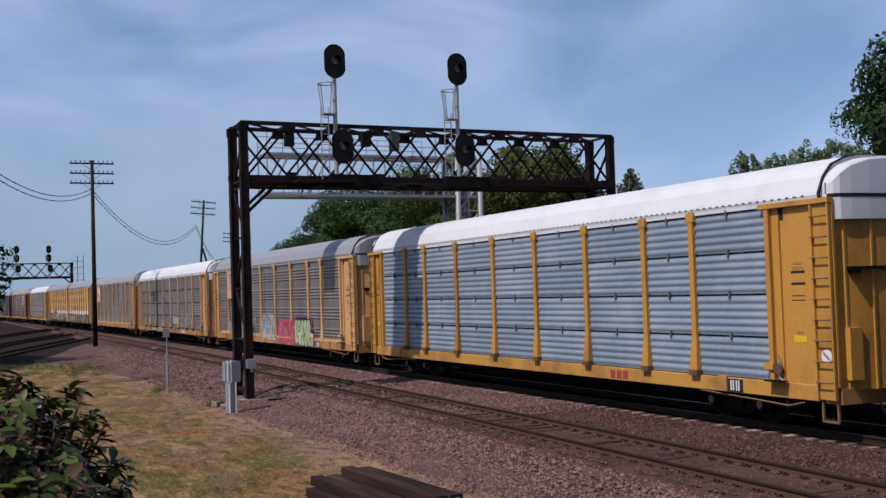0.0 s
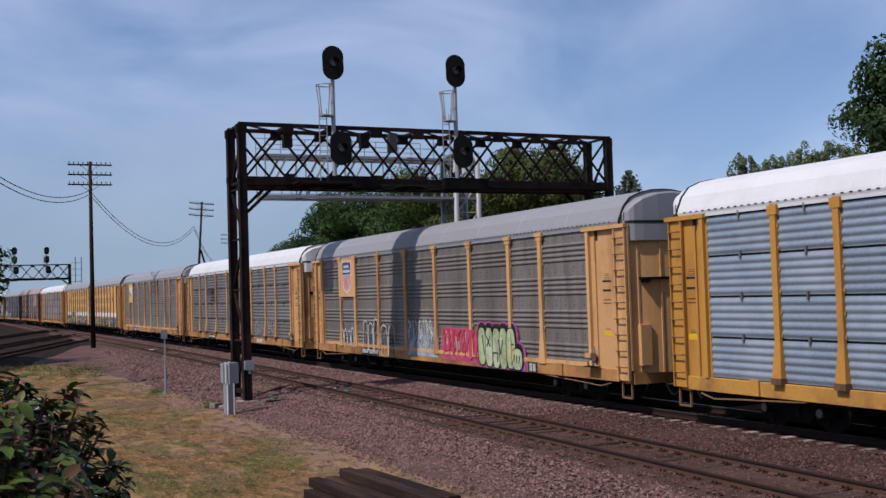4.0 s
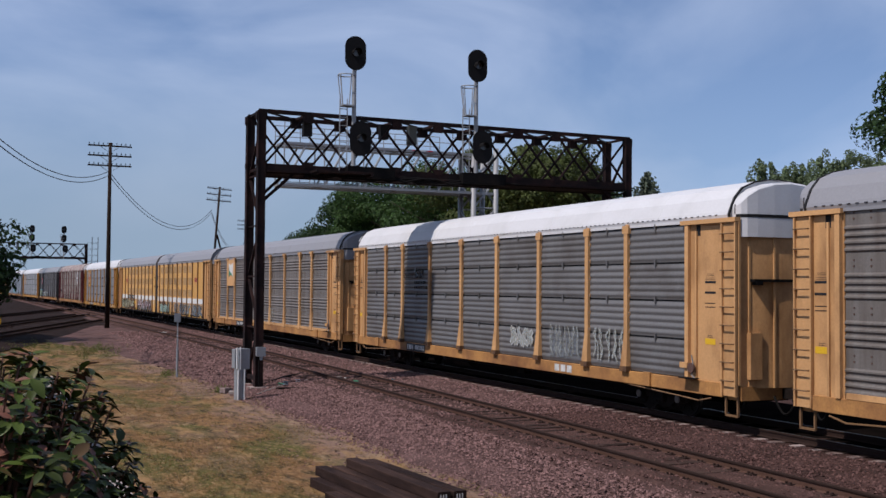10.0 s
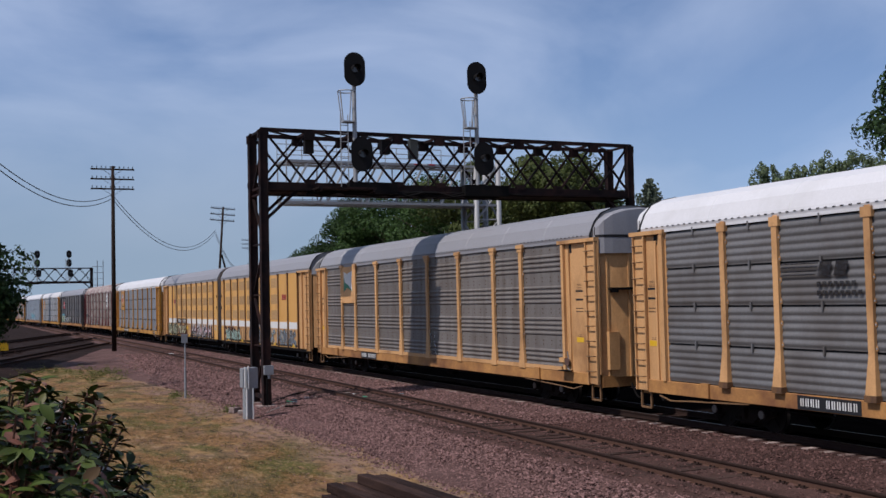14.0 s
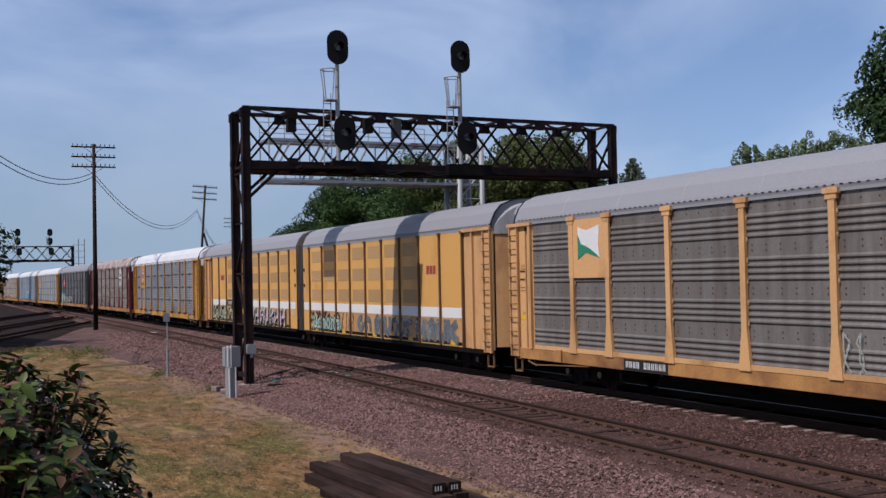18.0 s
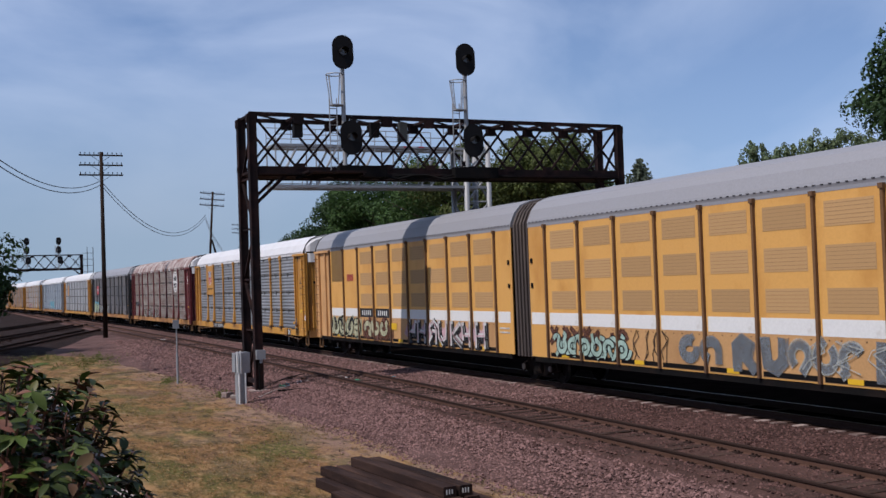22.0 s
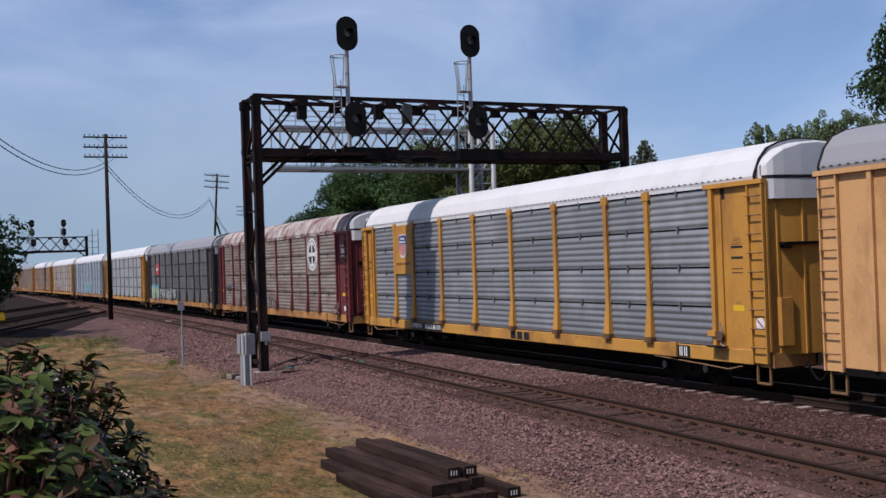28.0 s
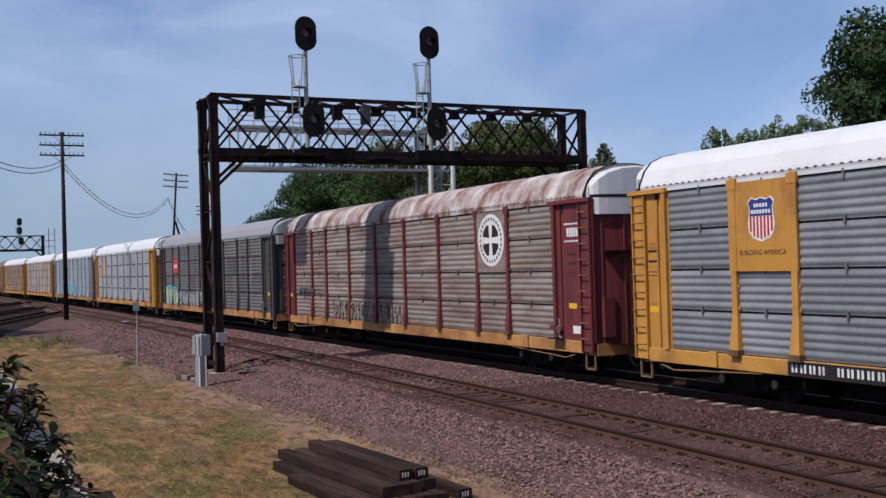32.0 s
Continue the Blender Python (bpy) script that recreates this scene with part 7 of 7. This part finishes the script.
def build_trees():
    far = "leafy green deciduous tree behind the railway"
    for k, (x, y, h, r, m) in enumerate(((-146, 48, 12.5, 6.0, LEAF_DARK), (-132, 48, 16.0, 6.5, LEAF_DARK), (-118, 47, 17.5, 7.0, LEAF_TREE), (-104, 47, 17.0, 7.0, LEAF_TREE),
                                         (-92, 46, 16.5, 6.0, LEAF_OLIVE), (-76, 45, 16.5, 5.6, LEAF_OLIVE), (-85, 52, 15.5, 6.0, LEAF_DARK),
                                         (-160, 60, 11.0, 6.0, LEAF_DARK))):
        tree(x, y, h, r, m, 100 + k, far, clumps=62, per=480, size=0.16, loose=0.26, rough=0.4)
    conifer(-63.0, 45.0, 12.05, 3.2, 7)
    for k, (x, y, h, r) in enumerate(((-54.3, 46, 10.8, 1.9), (-53.0, 46.5, 11.7, 1.8), (-51.4, 46, 12.3, 1.9), (-49.8, 46, 11.9, 1.8), (-48.3, 46.3, 11.8, 1.8), (-47.0, 46, 12.0, 1.9), (-45.6, 46.5, 12.2, 2.0), (-43.9, 47, 11.8, 2.3))):
        tree(x, y, h, r, LEAF_PALE, 130 + k, "pale green leafy tree behind the railway", clumps=260, per=80, size=0.08, loose=0.15, rough=0.4, low=0.3, stretch=(0.8, 0.8, 1.35))
    tree(-36.9, 46.0, 17.5, 5.6, LEAF_DARK, 150, "large dark green broad-leaved tree behind the train", clumps=170, per=420, size=0.13, low=0.22, loose=0.20, rough=0.34)
    tree(-76.0, -0.55, 9.7, 4.5, LEAF_DARK, 160, "dark bushy tree beside the tracks", clumps=150, per=220, size=0.16, low=0.02, loose=0.24)
    bush(-4.6, 0.04, 1.74, 1.22, 1.04, 1.33, 5, shoots=6200)


def grass():
    rng = np.random.default_rng(12)
    n = 42000
    x = -12 - 63 * rng.beta(1.0, 1.7, n)
    y = rng.uniform(1.8, 9.9, n)
    keep = np.array([noise.noise((a * 0.45, b * 0.45, 5)) + 0.4 * noise.noise((a * 2, b * 2, 9)) > -0.15 + 0.07 * (b - 5.5) and b < grass_edge(a) + 0.1 for a, b in zip(x, y)])
    x, y = x[keep], y[keep]
    m = len(x)
    a = rng.uniform(0, 6.28, m)
    h = rng.uniform(0.01, 0.05, m)
    d = np.stack([np.cos(a), np.sin(a), np.zeros(m)], -1)
    e = np.stack([-np.sin(a), np.cos(a), np.zeros(m)], -1) * rng.uniform(0.04, 0.12, m)[:, None]
    base = np.stack([x, y, np.full(m, GROUND_Z + 0.004)], -1)
    v = np.stack([base - d * 0.012, base + d * 0.012, base + e + np.stack([np.zeros(m), np.zeros(m), h], -1)], 1).reshape(-1, 3)
    f = np.arange(3 * m).reshape(-1, 3)
    tagged(new("grass_tufts", crown_mesh("grass_tufts", v, f, GRASS)), "short dry yellow-green grass", "grass", kind="stuff")


def weeds():
    """Undergrowth beyond the tracks, and a few green tufts by the posts."""
    rng = np.random.default_rng(40)
    n = 900
    c = np.stack([rng.uniform(-150, 10, n), rng.uniform(29, 33, n), GROUND_Z + rng.uniform(0.1, 1.9, n)], -1)
    v, f = leaves(rng, c, np.full(n, 0.9), 26, 0.16)
    tagged(new("undergrowth", crown_mesh("undergrowth", v, f, WEED)), "green undergrowth beyond the far track", "undergrowth", kind="stuff")
    spots = []
    for x, y, r, k in ((-46.4, 8.7, 0.35, 9), (-38.6, 9.1, 0.22, 8), (-66, 8.0, 1.0, 26), (-61, 7.2, 1.6, 30), (-70, 6.0, 2.6, 46)):
        for q in range(k):
            spots.append((x + rng.normal(0, r), y + rng.normal(0, r * 0.6), GROUND_Z + rng.uniform(0.0, 0.06)))
    v, f = leaves(rng, np.array(spots), np.full(len(spots), 0.22), 60, 0.035, 0.9)
    tagged(new("weed_tufts", crown_mesh("weed_tufts", v, f, WEED)), "small green weed tufts in the dry grass", "weed", kind="stuff")


# ---------------------------------------------------------------- near ground things
def tie_pile():
    """A stack of dark switch ties beside the track."""
    rng = random.Random(3)
    h = 3.0
    stack = [(-1.00, 0, 3.2, 0.9), (-0.72, 0, 4.5, 0.1), (-0.45, 0, 4.6, 0.0), (-0.18, 0, 4.6, 0.1), (0.09, 0, 4.5, 0.1), (0.36, 0, 4.4, 0.2), (0.85, 0, 3.6, 0.5),
             (-0.52, 1, 4.5, -0.1), (-0.25, 1, 4.4, -0.05), (0.02, 1, 4.2, 0.0), (0.29, 1, 4.0, 0.0), (-0.05, 2, 3.85, -0.05), (0.22, 2, 3.6, 0.1)]
    for k, (off, lvl, ln, shift) in enumerate(stack):
        f = Form()
        f.box(-ln / 2, ln / 2, -0.12, 0.12, 0, 0.175, 0, c=0.012)
        t = part("railway_tie", f, TIE, None, at=pose(-17.9, 7.40, GROUND_Z) @ pose(0, 0, 0, 0, 0, h) @ pose(shift, off, lvl * 0.178, 0, 0, rng.uniform(-0.8, 0.8)))
        tagged(t, "dark creosoted railway tie stacked in a pile on the gravel", "railway tie", "pile of railway ties")
        if k in (6, 11, 12):
            for j in range(3):
                part("chalk_mark", Form().box(ln / 2, ln / 2 + 0.004, -0.07 + 0.05 * j, -0.05 + 0.05 * j, 0.05, 0.13), WHITE, t)


def small_things():
    # relay cabinet on a post beside the bridge's leg
    c = thing("relay_cabinet", "grey metal trackside cabinet on a post beside the signal bridge", "cabinet", at=pose(-36.0, 9.07, GROUND_Z, 0, 0, 8))
    part("case", Form().box(-0.20, 0.14, -0.10, 0.30, 1.03, 1.72, 0, c=0.02), CABINET, c)
    part("back_case", Form().box(-0.25, 0.02, -0.19, -0.11, 1.05, 1.70, 0, c=0.015), CABINET, c)
    part("pedestal", Form().box(-0.12, 0.12, -0.15, 0.13, -0.02, 1.04), CABINET, c)
    for y, z0, z1, r in ((-0.175, 1.05, 1.76, 0.028), (-0.055, 1.02, 1.78, 0.03), (-0.12, 0.0, 1.05, 0.032), (0.10, 0.0, 1.03, 0.034)):
        part("conduit", Form().tube((0.17, y, z0), (0.17, y, z1), r, n=8), WHITE, c)
    for k, (x, y, m) in enumerate(((-38.2, 9.13, TIE_PALE), (-37.75, 9.3, CONCRETE))):
        f = Form().box(-0.15, 0.15, -0.16 + 0.05 * k, 0.16 - 0.05 * k, 0, 0.2 - 0.07 * k, 0, c=0.02)
        tagged(part("loose_block", f, m, None, at=pose(x, y, GROUND_Z, 0, 0, 24 + 40 * k)), "weathered block lying beside the bridge's leg", "block")
    p = thing("marker_post", "thin grey trackside marker post", "post", at=pose(-45.6, 8.83, GROUND_Z))
    part("post", Form().tube((0, 0, 0), (0, 0, 2.66), 0.03, n=8), CABINET, p)
    part("sleeve", Form().tube((0, 0, 0.0), (0, 0, 1.25), 0.048, n=8), CABINET, p)
    part("plate", Form().box(0.03, 0.05, -0.16, 0.10, 2.30, 2.66), CABINET, p)
    j = thing("junction_box", "grey junction box on the bridge leg", "junction box", at=pose(-38.93, 10.56, 0.80))
    part("box", Form().box(0.0, 0.16, -0.17, 0.17, 0, 0.34, 0, c=0.02), CABINET, j)
    part("cable_gland", Form().tube((0.08, 0.02, -0.14), (0.08, 0.02, 0), 0.06, n=10), CABINET, j)
    part("conduit", Form().tube((0.05, -0.05, -1.15), (0.05, -0.05, 0), 0.03, n=8), BLACK, j)
    s = thing("yellow_sign", "small yellow trackside sign", "sign", at=pose(-88.0, 3.4, GROUND_Z))
    part("post", Form().tube((0, 0, 0), (0, 0, 1.3), 0.04, n=6), POLE, s)
    part("plate", Form().box(0.04, 0.07, -0.4, 0.4, 0.75, 1.35), SIGN_YELLOW, s)
    # dropped hoses and scraps on the ballast
    f = Form()
    pts = [Vector((-37.6 + 0.1 * i, 10.8 + 0.34 * i + 0.1 * math.sin(i * 1.3), -0.27 + 0.005 * i)) for i in range(9)]
    f.sweep(pts, 0.035, 6)
    tagged(part("loose_cable", f, BLACK), "loose dark cable lying across the ballast", "cable")
    for m, r, lab, pts in ((CONCRETE, 0.03, "pale cable laid over the ballast to the track", [(-37.0, 9.95, -0.40), (-38.3, 10.9, -0.33), (-39.4, 11.8, -0.28), (-40.0, 13.0, -0.19), (-40.2, 14.2, -0.15)]),
                           (BLACK, 0.045, "black hose laid over the ballast to the track", [(-39.4, 10.6, -0.38), (-40.3, 11.3, -0.29), (-41.3, 12.2, -0.19), (-42.2, 13.2, -0.15)]),
                           (RIVET, 0.06, "rusty bar lying beside the empty track", [(-40.4, 12.6, -0.17), (-40.9, 13.4, -0.13)])):
        tagged(part("loose_cable", Form().sweep(pts, r, 6), m), lab, "cable")
    rng = random.Random(8)
    for x, y, mat, lab in ((-37.9, 11.05, GREEN, "green scrap of litter on the ballast"), (-39.2, 12.1, PALE_BLUE, "pale crumpled sheet on the ballast"), (-38.0, 14.0, GREEN, "green plastic scrap beside the rail"), (-39.25, 14.07, WHITE, "white scrap of litter on the ballast"), (-38.1, 15.5, TEAL, "blue plastic scrap between the tracks"), (-38.4, 11.4, TEAL, "blue-green plastic scrap on the ballast"),
                           (-81.0, 14.5, WHITE, "white board lying beside the track")):
        f = Form()
        w = 0.16 if x > -80 else 0.6
        f.strip([[(w * (i - 1) * 0.6, w * (k - 1) * 0.5, 0.05 + 0.05 * rng.random()) for i in range(3)] for k in range(3)])
        f.strip([[(w * (i - 1) * 0.6, w * (k - 1) * 0.5, 0.0) for i in range(3)] for k in range(3)])
        tagged(part("litter", f, mat, None, at=pose(x, y, -0.2, 0, 0, rng.uniform(0, 90))), lab, "litter")


def terrace():
    """The raised bed that the viewer stands on, kept by a wall with a coping."""
    f = Form()
    f.prism([(-19.6, -9), (9, -9), (9, 0.35), (-19.6, 1.33)], GROUND_Z - 0.2, 1.74, "z")
    tagged(part("terrace", f, GROUND), "raised planted bed behind a retaining wall", "terrace", kind="structure")
    w = thing("retaining_wall", "weathered concrete retaining wall with a pale coping", "wall", kind="structure")
    d = Vector((-28.6, 0.98, 0))
    n = 19
    rng = random.Random(2)
    for i in range(n):
        a, b = Vector((9, 0.33, 0)) + d * (i / n), Vector((9, 0.33, 0)) + d * ((i + 1) / n) - d.normalized() * 0.012
        f = Form().beam((a.x, a.y + 0.17, 1.78 + rng.uniform(-0.006, 0.006)), (b.x, b.y + 0.17, 1.78), 0.44, 0.13)
        part("coping_slab", f, CONCRETE, w)
    f = Form().prism([(-19.6, 1.34), (-19.6, 1.62), (9, 0.64), (9, 0.36)], GROUND_Z - 0.2, 1.71, "z")
    part("wall", f, CONCRETE, w)


def pavilion():
    """A small open shelter on the terrace; its roof comes down towards the tracks."""
    b = thing("pavilion", "dark wooden open shelter with a low pitched roof", "shelter", at=pose(0, 0, 1.74))
    f = Form()
    eave, ridge = 2.22, 4.2
    for y0, z0, y1, z1 in ((0.36, eave, -3.6, ridge), (-7.6, eave, -3.6, ridge)):
        v = [(x, y, z + d) for d in (0, 0.16) for x, y, z in ((-10, y0, z0), (-16, y0, z0), (-16, y1, z1), (-10, y1, z1))]
        f.add(v, [(0, 1, 2, 3), (7, 6, 5, 4), (0, 4, 5, 1), (1, 5, 6, 2), (2, 6, 7, 3), (3, 7, 4, 0)])
    part("roof", f, ROOF_DARK, b)
    for x in (-10.5, -13, -15.5):
        for y in (-0.25, -7.0):
            part("post", Form().box(x - 0.07, x + 0.07, y - 0.07, y + 0.07, 0, eave + 0.28), POLE, b)
    for x in (-10.3, -11.7, -13.1, -14.5, -15.8):
        part("rafter", Form().beam((x, 0.3, eave - 0.06), (x, -3.6, ridge - 0.08), 0.07, 0.14), POLE, b)
    for y in (-0.25, -7.0):
        part("plate_beam", Form().box(-15.9, -10.1, y - 0.06, y + 0.06, eave + 0.08, eave + 0.24), POLE, b)


# ---------------------------------------------------------------- assembly
build_ground()
terrace()
pavilion()
gantry("rust-black riveted lattice signal bridge over the tracks", -39.1, 1.6, 10.54, 26.86, 7.785, 9.93, (14.10, 19.35), 11.82, 9.08, platform=(12.4, 14.7))
gantry("distant dark lattice signal bridge over the tracks", -200.0, 1.7, 4.0, 22.5, 7.9, 10.4, (13.35, 18.6), 12.3, 9.5, second=11.3, frame_y=23.4)
cantilever()
build_poles()
build_trees()
grass()
weeds()
tie_pile()
small_things()
build_train()
build_tracks()
scatter_stones()


def motions():
    """The train rolls through; the wheelsets turn as it goes."""
    times = [0, 0.1, 0.3, 0.6] + list(range(1, 32)) + [31.4, 31.7, 31.9, 32]
    for car, s0, reach in CARS:
        rows = []
        for t in times:
            s = s0 + travel(t)
            xa, ya, _ = train_track(s - reach)
            xb, yb, _ = train_track(s + reach)
            rows.append((t, pose((xa + xb) / 2, (ya + yb) / 2, 0, 0, 0, math.degrees(math.atan2(yb - ya, xb - xa)))))
        walk(car, rows)
    for w in SPIN:
        x, _, z = w.matrix_basis.translation
        walk(w, [(k / 10, pose(x, 0, z, 0, math.degrees(travel(k / 10) / 0.455), 0)) for k in range(321)])


motions()
